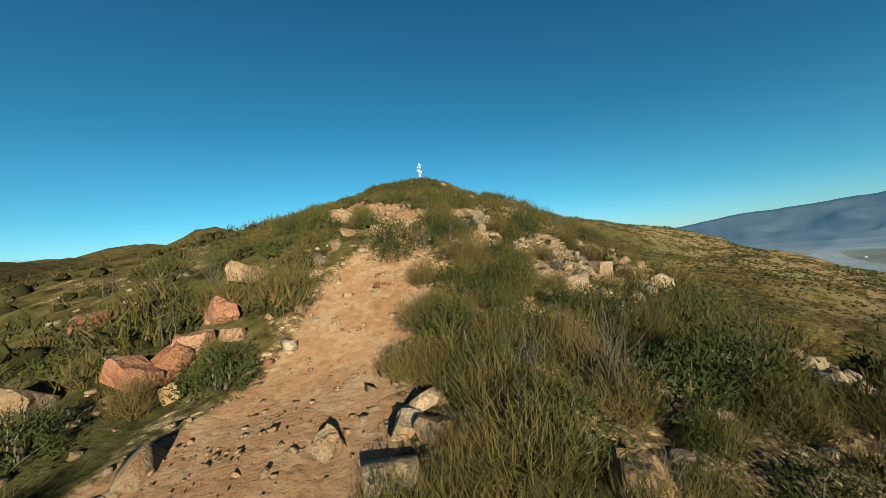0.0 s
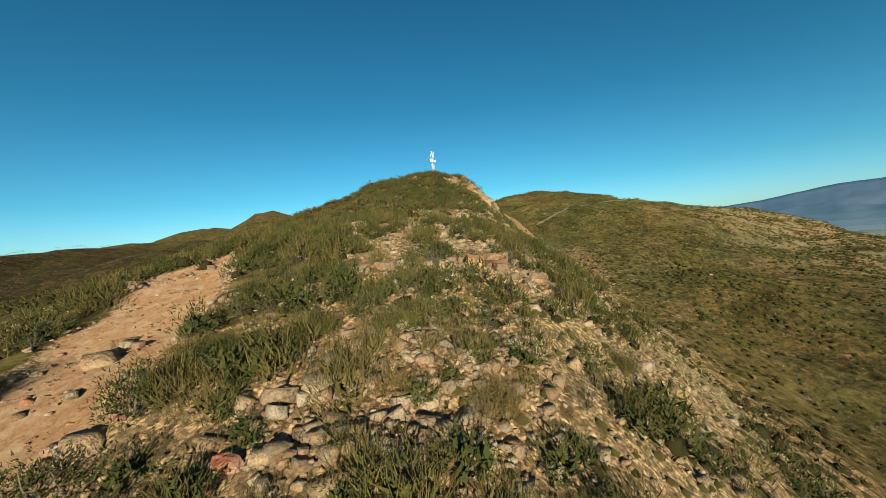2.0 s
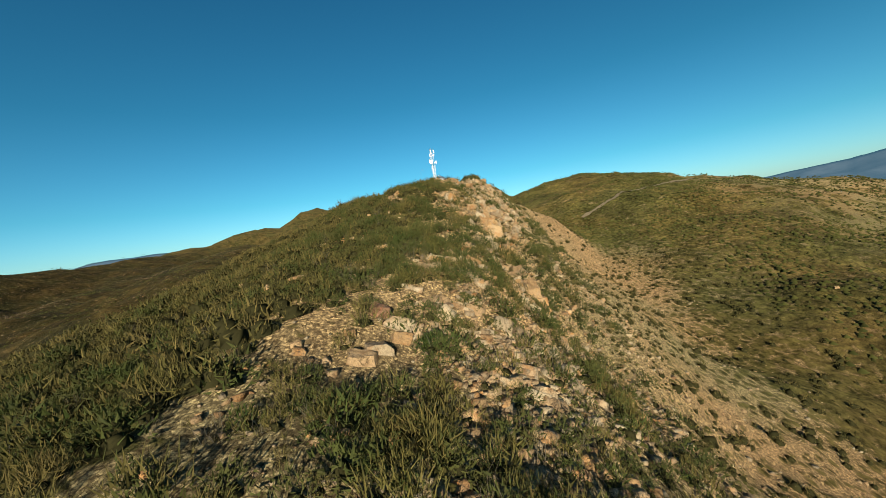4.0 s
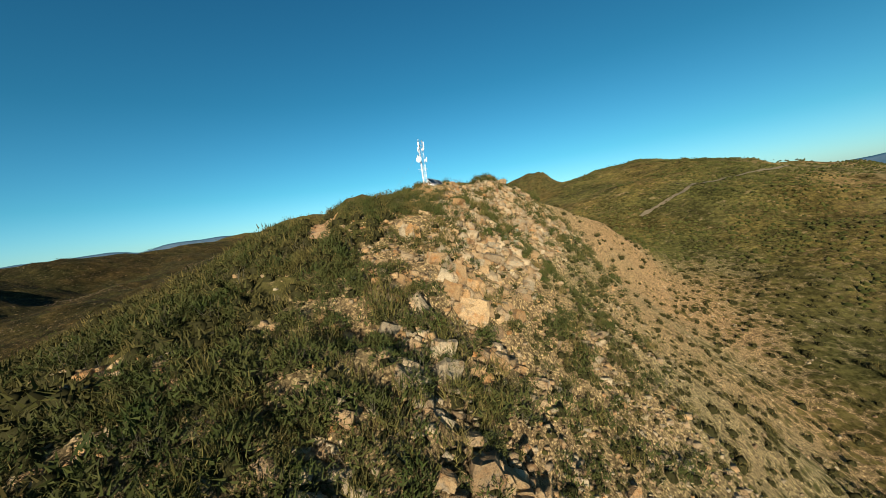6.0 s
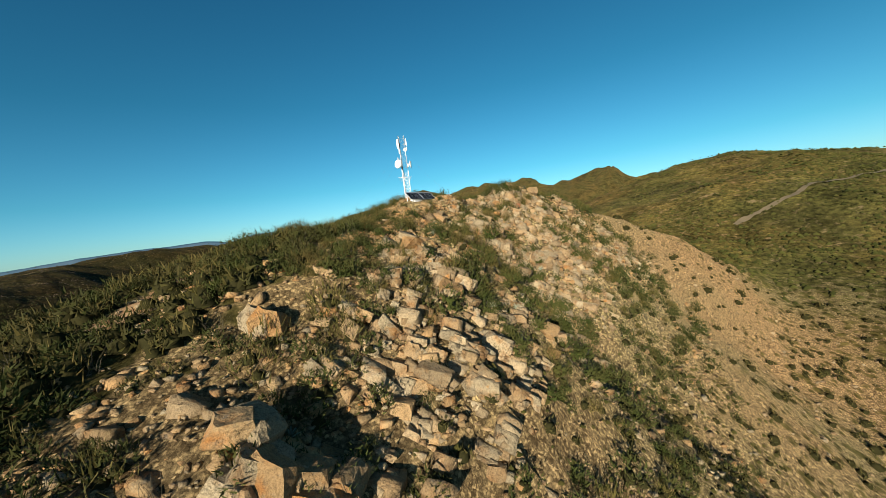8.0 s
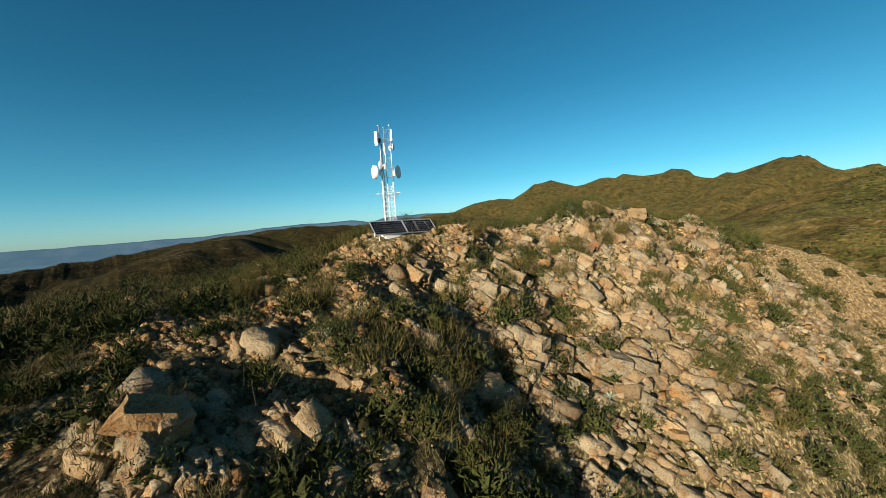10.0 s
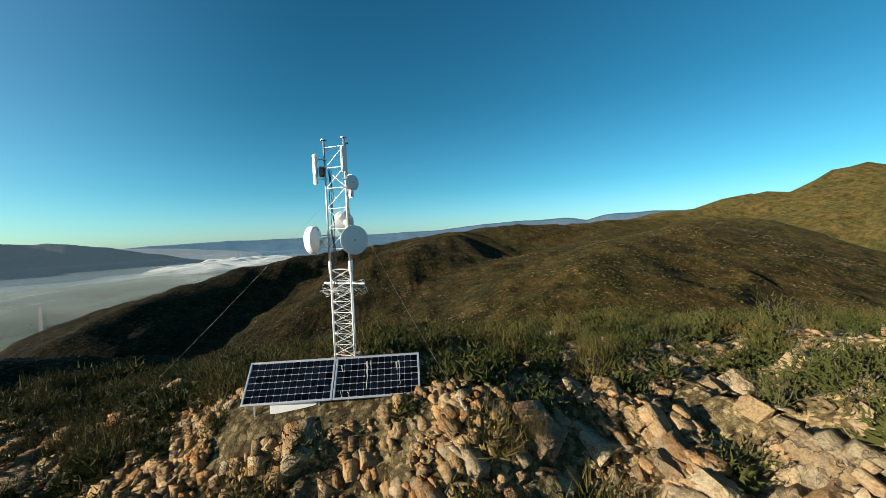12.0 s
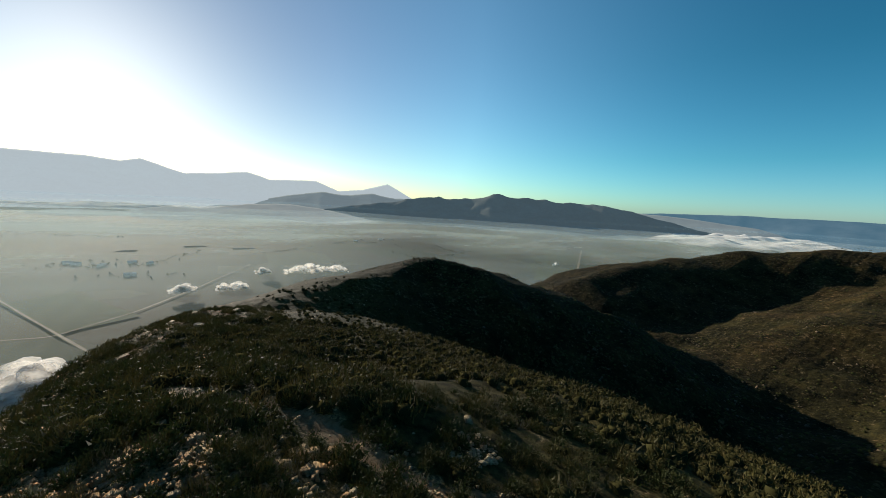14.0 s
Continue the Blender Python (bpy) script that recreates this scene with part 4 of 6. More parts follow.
# ---- solar panels: low edge to the east, 45 degrees ----
P_TL, P_TR = Vector((-2.45, 131.95, 22.01)), Vector((-2.16, 135.90, 22.0))
P_BL = Vector((-1.78, 131.90, 21.27))
along = (P_TR - P_TL).normalized()
down = (P_BL - P_TL)
down = (down - along * down.dot(along)).normalized()
out = along.cross(down).normalized()
if out.z < 0:
    out = -out
PW, PH = 1.956, 0.992
cell_me = None
for n in range(2):
    o = P_TL + along * (n * (PW + 0.02))
    m = Matrix((along, down, out)).transposed().to_4x4()
    m.translation = o
    sp = thing("solar_panel", "black framed solar panel with white droppings" if n else "clean black solar panel in an aluminium frame", "solar panel", group="solar panels")
    sp.matrix_world = m
    part("backsheet", box_bm((PW - 0.04, PH - 0.04, 0.006), (PW / 2, PH / 2, -0.012)), BACKSHEET, sp, "pale sheet between the cells")
    for c, s in (((PW / 2, 0.0175, -0.015), (PW, 0.035, 0.04)), ((PW / 2, PH - 0.0175, -0.015), (PW, 0.035, 0.04)),
                 ((0.0175, PH / 2, -0.015), (0.035, PH - 0.07, 0.04)), ((PW - 0.0175, PH / 2, -0.015), (0.035, PH - 0.07, 0.04))):
        part("frame_rail", box_bm(s, c, 0.003), ALU, sp, "silver aluminium rail")
    cw, ch = (PW - 0.09) / 12, (PH - 0.09) / 6
    if cell_me is None:
        bm = bmesh.new()
        k = 0.016
        w, h = cw / 2 - 0.004, ch / 2 - 0.004
        ring = [(-w + k, -h), (w - k, -h), (w, -h + k), (w, h - k), (w - k, h), (-w + k, h), (-w, h - k), (-w, -h + k)]
        bm.faces.new([bm.verts.new((x, y, 0)) for x, y in ring])
        bmesh.ops.solidify(bm, geom=bm.faces[:], thickness=-0.002)
        bmesh.ops.recalc_face_normals(bm, faces=bm.faces)
        cell_me = bpy.data.meshes.new("cell")
        bm.to_mesh(cell_me)
        bm.free()
        cell_me.materials.append(CELL)
    for i in range(12):
        for j in range(6):
            c = new("cell", cell_me)
            c.parent = sp
            c.location = (0.045 + cw * (i + 0.5), 0.045 + ch * (j + 0.5), -0.006)
    if n:
        for sx, sy, ln, wd in ((0.13, 0.2, 0.16, 0.035), (0.72, 0.14, 0.66, 0.045), (0.80, 0.12, 0.30, 0.02), (1.40, 0.2, 0.2, 0.05), (1.47, 0.16, 0.6, 0.022), (0.16, 0.8, 0.14, 0.02), (0.32, 0.82, 0.1, 0.02)):
            bm = bmesh.new()
            lft, rgt = [], []
            for k in range(9):
                y = sy + ln * k / 8
                w = wd * (0.35 + rng.random()) * (1 - 0.07 * k)
                x = sx + rng.uniform(-0.012, 0.012) + 0.03 * k / 8
                lft.append(bm.verts.new((x - w / 2, y, 0.0)))
                rgt.append(bm.verts.new((x + w / 2, y, 0.0)))
            for k in range(8):
                bm.faces.new((lft[k], rgt[k], rgt[k + 1], lft[k + 1]))
            bmesh.ops.solidify(bm, geom=bm.faces[:], thickness=0.002)
            bmesh.ops.translate(bm, vec=(0, 0, -0.001), verts=bm.verts)
            part("dropping", bm, DROPPING, sp, "white bird dropping streak")

stand = thing("panel_stand", "galvanised steel frame that carries the solar panels", "stand", (-2.05, 133.9, ground_z(-2.05, 133.9)))
so = Vector(stand.location)
for s in (0.25, 1.65, 2.3, 3.6):
    hi, lo = P_TL + along * s + down * 0.12 - out * 0.06, P_TL + along * s + down * 0.88 - out * 0.06
    part("rafter", tube_bm(hi - so, lo - so, 0.02, 6), STEEL, stand)
    for q in (hi, lo):
        part("post", tube_bm(q - so, Vector((q.x, q.y, ground_z(q.x, q.y) - 0.1)) - so, 0.022, 6), STEEL, stand)
for d_ in (0.2, 0.8):
    part("purlin", tube_bm(P_TL + down * d_ - out * 0.045 + along * 0.05 - so, P_TR + down * d_ - out * 0.045 - along * 0.05 - so, 0.018, 6), STEEL, stand)
bx, by = -2.05, 133.0
bat = thing("battery_box", "white metal equipment box under the solar panels", "box", (bx, by, ground_z(bx, by) - 0.12))
part("body", box_bm((0.5, 1.0, 0.26), (0, 0, 0.06), 0.02), WHITE_STEEL, bat)
part("lid", box_bm((0.54, 1.04, 0.03), (0, 0, 0.205), 0.01), WHITE_STEEL, bat)
part("latch", box_bm((0.02, 0.08, 0.06), (0.262, 0.0, 0.15), 0.004), STEEL, bat)


# ---- stones and plants ----
R = np.random.RandomState(11)


def ridge_x(y):
    return np.interp(y, SPINE_Y, SPINE_X)


def broken(size, cuts, lo, hi, bevel=0.0):
    """A block of the given size, broken off along flat faces."""
    bm = bmesh.new()
    bmesh.ops.create_cube(bm, size=1)
    for v in bm.verts:
        v.co += Vector(R.uniform(-0.13, 0.13, 3))
    for _ in range(cuts):
        n = Vector(R.normal(size=3)).normalized()
        reach = max(v.co.dot(n) for v in bm.verts)
        geo = bm.verts[:] + bm.edges[:] + bm.faces[:]
        cut = bmesh.ops.bisect_plane(bm, geom=geo, plane_co=n * reach * R.uniform(lo, hi), plane_no=n, clear_outer=True)
        edges = [g for g in cut["geom_cut"] if isinstance(g, bmesh.types.BMEdge)]
        if edges:
            bmesh.ops.contextual_create(bm, geom=edges)
    bmesh.ops.scale(bm, vec=size, verts=bm.verts)
    if bevel:
        bmesh.ops.bevel(bm, geom=bm.edges[:], offset=bevel, segments=1, affect="EDGES")
    bmesh.ops.triangulate(bm, faces=bm.faces)
    bmesh.ops.recalc_face_normals(bm, faces=bm.faces)
    return bm


def arrays(bm):
    bm.verts.index_update()
    v = np.array([q.co[:] for q in bm.verts])
    f = np.array([[q.index for q in p.verts] for p in bm.faces])
    bm.free()
    return v, f


def rough_size(lo, hi):
    return (1.0, R.uniform(0.55, 0.95), R.uniform(lo, hi))


def weathered(bm, amount, cuts=2):
    """Small dents, so that no face stays quite flat."""
    long_edges = [e for e in bm.edges if e.calc_length() > 0.25]
    bmesh.ops.subdivide_edges(bm, edges=long_edges, cuts=cuts)
    bmesh.ops.triangulate(bm, faces=bm.faces)
    for v in bm.verts:
        v.co += noise.noise_vector(v.co * 4.3) * amount + noise.noise_vector(v.co * 1.7) * amount * 1.2
    return bm


BLOCKS = [arrays(weathered(broken(rough_size(0.4, 0.8), 7, 0.6, 0.88), 0.045)) for _ in range(18)]
STONES = [arrays(broken(rough_size(0.3, 0.75), 3, 0.64, 0.92)) for _ in range(24)]
PLATES = [arrays(broken(rough_size(0.16, 0.38), 4, 0.6, 0.88)) for _ in range(12)]
SLABS = [arrays(weathered(broken((1.0, R.uniform(0.5, 0.85), R.uniform(0.4, 0.75)), 5, 0.66, 0.92), 0.035, 1)) for _ in range(14)]
CHIPS = [arrays(broken(rough_size(0.3, 0.6), 1, 0.6, 0.85)) for _ in range(12)]


def turns(n, tilt_mean=0.0, tilt_spread=0.35, dip=None, spread=0.4):
    """n rotation matrices: a free turn about z, then a tilt (about the dip's axis, or any)."""
    yaw = R.uniform(0, 2 * np.pi, n) if dip is None else R.normal(0.5, spread, n)
    ax = R.uniform(0, 2 * np.pi, n) if dip is None else np.full(n, dip) + R.normal(0, 0.75 * spread, n)
    til = R.normal(tilt_mean, tilt_spread, n)
    c, s = np.cos(yaw), np.sin(yaw)
    z, o = np.zeros(n), np.ones(n)
    rz = np.stack([np.stack([c, -s, z], -1), np.stack([s, c, z], -1), np.stack([z, z, o], -1)], 1)
    ux, uy = np.cos(ax), np.sin(ax)
    ct, st = np.cos(til), np.sin(til)
    rt = np.stack([np.stack([ct + ux * ux * (1 - ct), ux * uy * (1 - ct), uy * st], -1),
                   np.stack([ux * uy * (1 - ct), ct + uy * uy * (1 - ct), -ux * st], -1),
                   np.stack([-uy * st, ux * st, ct], -1)], 1)
    return rt @ rz


def merged(name, templates, pos, rot, size, mat, label, category):
    """One object of many copies, joined."""
    vs, fs, inner, base = [], [], [], 0
    pick = R.randint(0, len(templates), len(pos))
    for k, (v, f, *heart) in enumerate(templates):
        w = np.nonzero(pick == k)[0]
        if not len(w):
            continue
        q = np.einsum("nij,vj->nvi", rot[w], v) * size[w][:, None, None] + pos[w][:, None, :]
        vs.append(q.reshape(-1, 3))
        fs.append((f[None] + (base + np.arange(len(w)) * len(v))[:, None, None]).reshape(-1, f.shape[1]))
        base += len(w) * len(v)
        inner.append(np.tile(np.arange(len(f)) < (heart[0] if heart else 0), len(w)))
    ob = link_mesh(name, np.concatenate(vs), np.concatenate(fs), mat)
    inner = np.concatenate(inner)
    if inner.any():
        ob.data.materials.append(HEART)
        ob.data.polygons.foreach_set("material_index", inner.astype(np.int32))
    return tagged(ob, label, category, kind="stuff")


def clear(x, y):
    """True where neither mast nor panels stand."""
    return (np.hypot(x + 3.55, y - 134.0) > 0.75) & ~((x > -2.6) & (x < -1.25) & (y > 131.3) & (y < 136.1))


def surface(x, y):
    return land(x, y) - 0.22 * smooth(0.25, 1.0, track_share(x, y))


# large blocks, each a thing of its own: where the crest breaks out in ledges
OUTCROPS = [(6.8, 104, 3.2, 16, 0.9), (5.6, 116.4, 4.5, 26, 1), (8.8, 118.5, 3, 14, 1), (4.2, 128.4, 3.5, 10, 0.7), (5.4, 142, 4.5, 28, 0.95),
    (6.4, 150.5, 4.5, 26, 1), (0.9, 156, 3.6, 28, 1), (1.4, 147, 3, 16, 0.8), (2.4, 139.7, 2.6, 12, 0.7), (7.5, 59.8, 2.4, 8, 0.9), (3.4, 81, 4, 12, 1),
    (7.6, 91.8, 3, 12, 1.1)]
LONE_LOW = [(3.4, 32.5, 1.3, 0), (7.4, 35.0, 1.4, 0), (5.8, 35.7, 1.2, 0), (9.6, 37.7, 1.6, 0), (3.8, 34.1, 0.8, 0), (86.5, 114.9, 1.6, 0), (7.9, 37.7, 1.2, 0), (5.5, 32.7, 1.0, 0), (10.0, 33.3, 0.9, 0), (76.1, 159.6, 1.8, 1), (14.5, 48.3, 1.8, 1), (54.5, 111.0, 1.8, 1), (14.5, 47.2, 1.8, 1), (12.3, 44.3, 1.8, 1),
    (0.5, 23.5, 1.1, 1), (0.8, 22.9, 0.6, 1), (-2.4, 24.9, 0.8, 0), (-2, 24.8, 0.7, 0), (-1.3, 25, 0.5, 0), (-8.6, 29.6, 1.5, 2), (-8.9, 28.9, 1.4, 2),
    (-9.4, 28.4, 1.5, 2), (-8.5, 30.7, 1.1, 2), (-12.7, 31.2, 1.5, 2), (-8.9, 33.3, 1.5, 0), (-11.4, 27.5, 1.6, 0), (-3.6, 24.8, 0.6, 0),
    (1.4, 24.1, 0.4, 0), (-7.7, 32.9, 0.7, 2), (-7.7, 29.9, 0.9, 2), (-7, 31.5, 0.8, 2), (-6.4, 33.3, 0.8, 1), (-8.1, 28, 0.9, 1), (-6, 35.2, 0.8, 0),
    (-5.8, 37.1, 0.9, 0)]
LONE_MID = [(-0.2, 37.2, 0.8, 0), (0.5, 36.5, 0.9, 0), (1.2, 35.8, 0.7, 0), (3.1, 36.4, 0.8, 0), (3.9, 36.7, 0.9, 0), (0.9, 35.1, 0.8, 0), (-0.6, 34.6, 0.9, 0), (1.9, 34.8, 0.7, 0), (3.5, 35.3, 0.9, 0), (0.4, 35.7, 0.8, 0),
    (0.5, 40, 1.6, 0), (2.1, 41.2, 1, 2), (-0.4, 41.2, 1.2, 0), (-0, 42.1, 0.9, 0), (-0.3, 39.7, 1, 0), (0.8, 38.6, 1.1, 0), (1, 38, 1.1, 0),
    (-7.8, 44.1, 2, 0), (12.6, 44.8, 2.3, 1), (5.7, 47, 0.6, 0), (1.8, 46, 0.7, 2), (-4.3, 65.9, 1.4, 0), (3.4, 66.3, 0.9, 0), (2.6, 56.4, 1.4, 1),
    (10.2, 60.7, 1.4, 0), (-2.6, 68.2, 1.8, 0), (-2.3, 65.9, 1.1, 0), (6.4, 57.6, 0.8, 0), (7.8, 58.2, 0.7, 0)]
LONE_HIGH = [(12, 100.1, 2.3, 1), (8.1, 103, 2.2, 1), (10, 98.2, 1.3, 1), (6.1, 109.9, 2.3, 1), (8.1, 111.3, 2.3, 1), (9.9, 110.9, 2, 0), (12.1, 108.6, 1.7, 0),
    (16.5, 107.1, 2.1, 1), (9.7, 106.2, 1.4, 0), (10.8, 101.3, 1.8, 1), (5, 132.2, 2.3, 0), (4.6, 122.5, 2.3, 1), (4.5, 122.1, 1.9, 1),
    (6.2, 126.8, 1.3, 1), (4, 130.4, 1.7, 0), (5, 135.7, 2.3, 0), (10.4, 127.1, 2.3, 1), (10.5, 128.8, 2.2, 0), (10.1, 134.9, 2.3, 0),
    (9.2, 124.6, 2.2, 0), (7.3, 138.5, 2.3, 0), (8.3, 144, 2.3, 0), (4.4, 127.2, 1.2, 1), (4.2, 149.7, 1.9, 0), (4.5, 145.1, 2.3, 0),
    (5.4, 137.1, 1.4, 0), (6.3, 136.6, 1.6, 0), (6.1, 137.6, 1.5, 0), (5.6, 133.6, 1.2, 0), (3.6, 131, 1.3, 1), (3.8, 132.5, 1.2, 0),
    (6.9, 138.3, 1.6, 0), (7.9, 139.4, 1.9, 0), (6.5, 141.4, 1.4, 0), (3.8, 144, 1.9, 0)]
block_meshes = {}
for red in (0, 1, 2):
    for k, (v, f) in enumerate(BLOCKS):
        me = bpy.data.meshes.new("boulder")
        me.from_pydata(v.tolist(), [], f.tolist())
        me.materials.append((ROCK, ROCK_RED, ROCK_ORANGE)[red])
        block_meshes[k, red] = me


def boulder(x, y, s, rot, red, label, lift=0.06):
    b = new("boulder", block_meshes[int(R.randint(len(BLOCKS))), int(red)])
    m = Matrix(rot.tolist()).to_4x4()
    m.translation = (x, y, float(surface(np.array([x]), np.array([y]))[0]) + lift * s)
    b.matrix_world = m @ Matrix.Diagonal((s, s, s * R.uniform(0.85, 1.25), 1))
    return tagged(b, label, "boulder", "boulders along the ridge")


for ox, oy, spread, count, size in OUTCROPS:
    ledge = oy > 71
    rot = turns(count, 0.55 if ledge else 0.15, 0.14 if ledge else 0.22, dip=2.4 if ledge else None, spread=0.16)
    for n in range(count):
        x, y = ox + R.normal(0, spread * 0.45), oy + R.normal(0, spread * 0.6)
        s = (0.72 if ledge else 1.0) * size * float(np.clip(R.lognormal(-0.1, 0.4), 0.4, 2.0))
        if s > 0.58 and clear(np.array([x]), np.array([y]))[0]:
            boulder(x, y, s, rot[n], 2 if R.random() < 0.35 else int(R.random() < 0.06), "tilted tan sandstone block of a rocky ledge" if ledge else "loose tan sandstone boulder among shrubs")
# craggy heads where large blocks lie wedged together
HEADS = [(11.8, 100.2, 1.1, 8, 1.6), (7.7, 110.5, 1.4, 9, 1.65), (9.8, 107.8, 1.2, 6, 1.4), (7, 149, 1.4, 7, 1.4), (1.1, 138.4, 1.6, 5, 0.42), (1.2, 141.4, 1.6, 8, 0.65), (0.1, 143, 1.2, 6, 0.9), (11.7, 99.9, 1.3, 9, 1.3), (7.5, 110, 1.5, 14, 1.6), (9.2, 104.5, 1.3, 6, 1.2), (9, 112.3, 1.5, 9, 1.5), (3.5, 152.5, 2, 10, 1.3), (6.5, 144.5, 1.8, 10, 1.1), (4.7, 135.1, 1.4, 5, 0.6), (7.7, 140, 1.6, 9, 1.1), (10.3, 127.6, 1.4, 9, 0.9), (6.6, 122.4, 0.9, 5, 1.1), (10.8, 131.4, 1.3, 6, 0.9), (8.5, 127.3, 1.2, 6, 0.8)]
for ox, oy, spread, count, size in HEADS:
    rot = turns(count, 0.5, 0.16, dip=2.4, spread=0.2)
    for n in range(count):
        x, y = ox + R.normal(0, spread * 0.6), oy + R.normal(0, spread * 0.6)
        boulder(x, y, min(size * R.uniform(0.6, 1.2), 0.8 if y > 126 else 2.0), rot[n], 2 if R.random() < 0.6 else 0, "large orange-tan sandstone block wedged in a craggy outcrop", 0.05)
for spots_, ledge in ((LONE_LOW, False), (LONE_MID, False), (LONE_HIGH, True)):
    rot = turns(len(spots_), 0.3 if ledge else 0.35, 0.25, dip=2.4 if ledge else None)
    for n, (x, y, s, hue) in enumerate(spots_):
        s = min(0.75 * s, 1.3) if y < 71 else min(0.6 * s, 1.1)
        boulder(x, y, s, rot[n], (0, 2, 1)[hue], ("big orange-tan sandstone boulder on the crest", "rust-red sandstone boulder beside the track", "pale tan sandstone boulder among bushes")[0 if hue == 1 else 1 if hue == 2 else 2], 0.22)


def scatter_points(n, x0, x1, y0, y1, share):
    y0, y1 = np.interp((y0, y1), (-60, 2.8, 34.8, 63.1, 96, 127, 143, 400), (-40, 19.1, 47.5, 72.3, 104.5, 127.9, 144, 400))
    x, y = R.uniform(x0, x1, n), R.uniform(y0, y1, n)
    keep = (R.random(n) < share(x, y)) & clear(x, y)
    return x[keep], y[keep]


def stone_share(x, y):
    e = x - ridge_x(y)
    rub = np.where(e < 0, np.maximum(smooth(-2.5, 0.5, e), 0.75 * smooth(-16, -5, e) * smooth(72, 90, station(y))), smooth(15, 6, e))
    top = smooth(55, 90, station(y)) * smooth(176, 165, station(y))
    s = 0.10 + rub * (0.22 + 0.6 * top) + 0.25 * smooth(2, 10, e) * smooth(30, 14, e)
    s = s * np.clip(0.35 + 1.9 * fbm(x / 5, y / 5, 3, 91), 0.03, 1.5)
    return s + 0.35 * smooth(0.1, 0.6, track_share(x, y)) * smooth(1.0, 0.55, track_share(x, y)) * (y < 80)


RUBBLE_SPOTS = ((-4.1, 140.4, 1.7), (-12.1, 144.4, 2.4), (-7.3, 146.2, 1.9), (-2.5, 143.8, 1.8), (-8.2, 132.3, 0.8), (-5.8, 137.6, 0.7), (-1.2, 148, 2),
    (-13.1, 138, 1.2), (-7, 122.9, 0.9), (-17.8, 123.8, 1.6), (-0.4, 136.2, 1.2), (0.8, 138.2, 1.7), (0.9, 141.1, 1.7), (-1, 139.2, 1.4),
    (2.2, 140.4, 1.3), (-3.9, 139.5, 1.1), (-0, 143.2, 1))


def summit_rubble(x, y):
    """Where bare heaps of broken stone lie round the mast."""
    d = np.min([np.hypot(x - a, y - b) / c for a, b, c in RUBBLE_SPOTS], axis=0)
    return smooth(1.15, 0.55, d + 0.35 * fbm(x / 1.3, y / 1.3, 3, 141))


LOWER_SPOTS = ((4, 38.4, 1.7), (3.6, 40.7, 1.3), (1.8, 37.9, 0.9), (6.3, 39.1, 1.2), (5.7, 43.7, 1.5), (8.2, 42.3, 1.2), (2.6, 26, 1), (4.5, 32.1, 1.3),
    (1.3, 28.8, 1.1), (2.5, 30.9, 1.2), (5.8, 55.9, 1), (3.8, 59.8, 1), (1.8, 62.9, 1.1), (6.9, 62.5, 1.3), (8.9, 56.8, 1.3), (4.8, 50.4, 1.2))


def lower_rubble(x, y):
    """Where bare heaps of broken stone lie on the lower crest."""
    d = np.min([np.hypot(x - a, y - b) / c for a, b, c in LOWER_SPOTS], axis=0)
    return smooth(1.15, 0.6, d + 0.4 * fbm(x / 1.2, y / 1.2, 3, 143))


def sprinkle(name, count, box, templates, lo, hi, mat, sink, label, share=stone_share, tilt=0.35, dip=None, tm=0.0, spread=0.4):
    x, y = scatter_points(count, *box, share)
    size = lo * (hi / lo) ** (R.random(len(x)) ** 2.6)
    z = surface(x, y) + size * sink
    return merged(name, templates, np.stack([x, y, z], -1), turns(len(x), tm, tilt, dip, spread), size, mat, label, "stones")


def crag_share(x, y):
    """Where the bedrock breaks through the crest in jointed ledges."""
    e = x - ridge_x(y)
    band = smooth(0, 3.5, e) * smooth(15, 9, e) * smooth(62, 84, station(y)) * smooth(176, 164, station(y))
    band = band * (1 - 0.7 * smooth(4.6, 2.6, np.hypot(x - 4.6, y - 128.8)))
    return band * smooth(-0.02, 0.22, fbm(x / 7, y / 7, 3, 151) + 0.12 * smooth(100, 120, station(y)))


sprinkle("ledge_rocks", 24000, (-6, 18, 62, 176), SLABS, 0.35, 1.2, ROCK, -0.04, "jointed tan sandstone breaking through the rocky crest", lambda x, y: np.clip(1.1 * crag_share(x, y), 0, 1), tilt=0.2, dip=2.4, tm=0.6, spread=0.3)
sprinkle("summit_chips", 24000, (-8, 6, 118, 141), CHIPS, 0.08, 0.36, ROCK_ORANGE, 0.1, "orange-tan chips and broken plates strewn below the solar panels", lambda x, y: np.clip(0.7 + 1.3 * fbm(x / 3, y / 3, 3, 171), 0.3, 1) * smooth(-6, -2.5, x + 0.25 * (132 - y)), dip=2.4, tm=0.4)
sprinkle("slope_rubble", 26000, (-2, 24, 8, 174), CHIPS, 0.07, 0.32, ROCK, 0.06, "small broken stones on the stony east face", lambda x, y: np.clip(0.35 + 1.2 * fbm(x / 3, y / 3, 3, 161), 0, 1) * smooth(0, 3, x - ridge_x(y)) * smooth(19, 12, x - ridge_x(y)))
sprinkle("face_rocks", 9000, (2, 28, 64, 142), CHIPS, 0.2, 0.75, ROCK, 0.02, "pale broken rocks on the dry east face", lambda x, y: np.clip(0.3 + 1.5 * fbm(x / 4, y / 4, 3, 163), 0, 1) * smooth(3, 6, x - ridge_x(y)) * smooth(24, 16, x - ridge_x(y)), dip=2.4)
sprinkle("loose_rocks", 16000, (-12, 22, 60, 172), STONES, 0.18, 0.8, ROCK_ORANGE, 0.0, "loose orange-tan rocks on the crest", tilt=0.3)
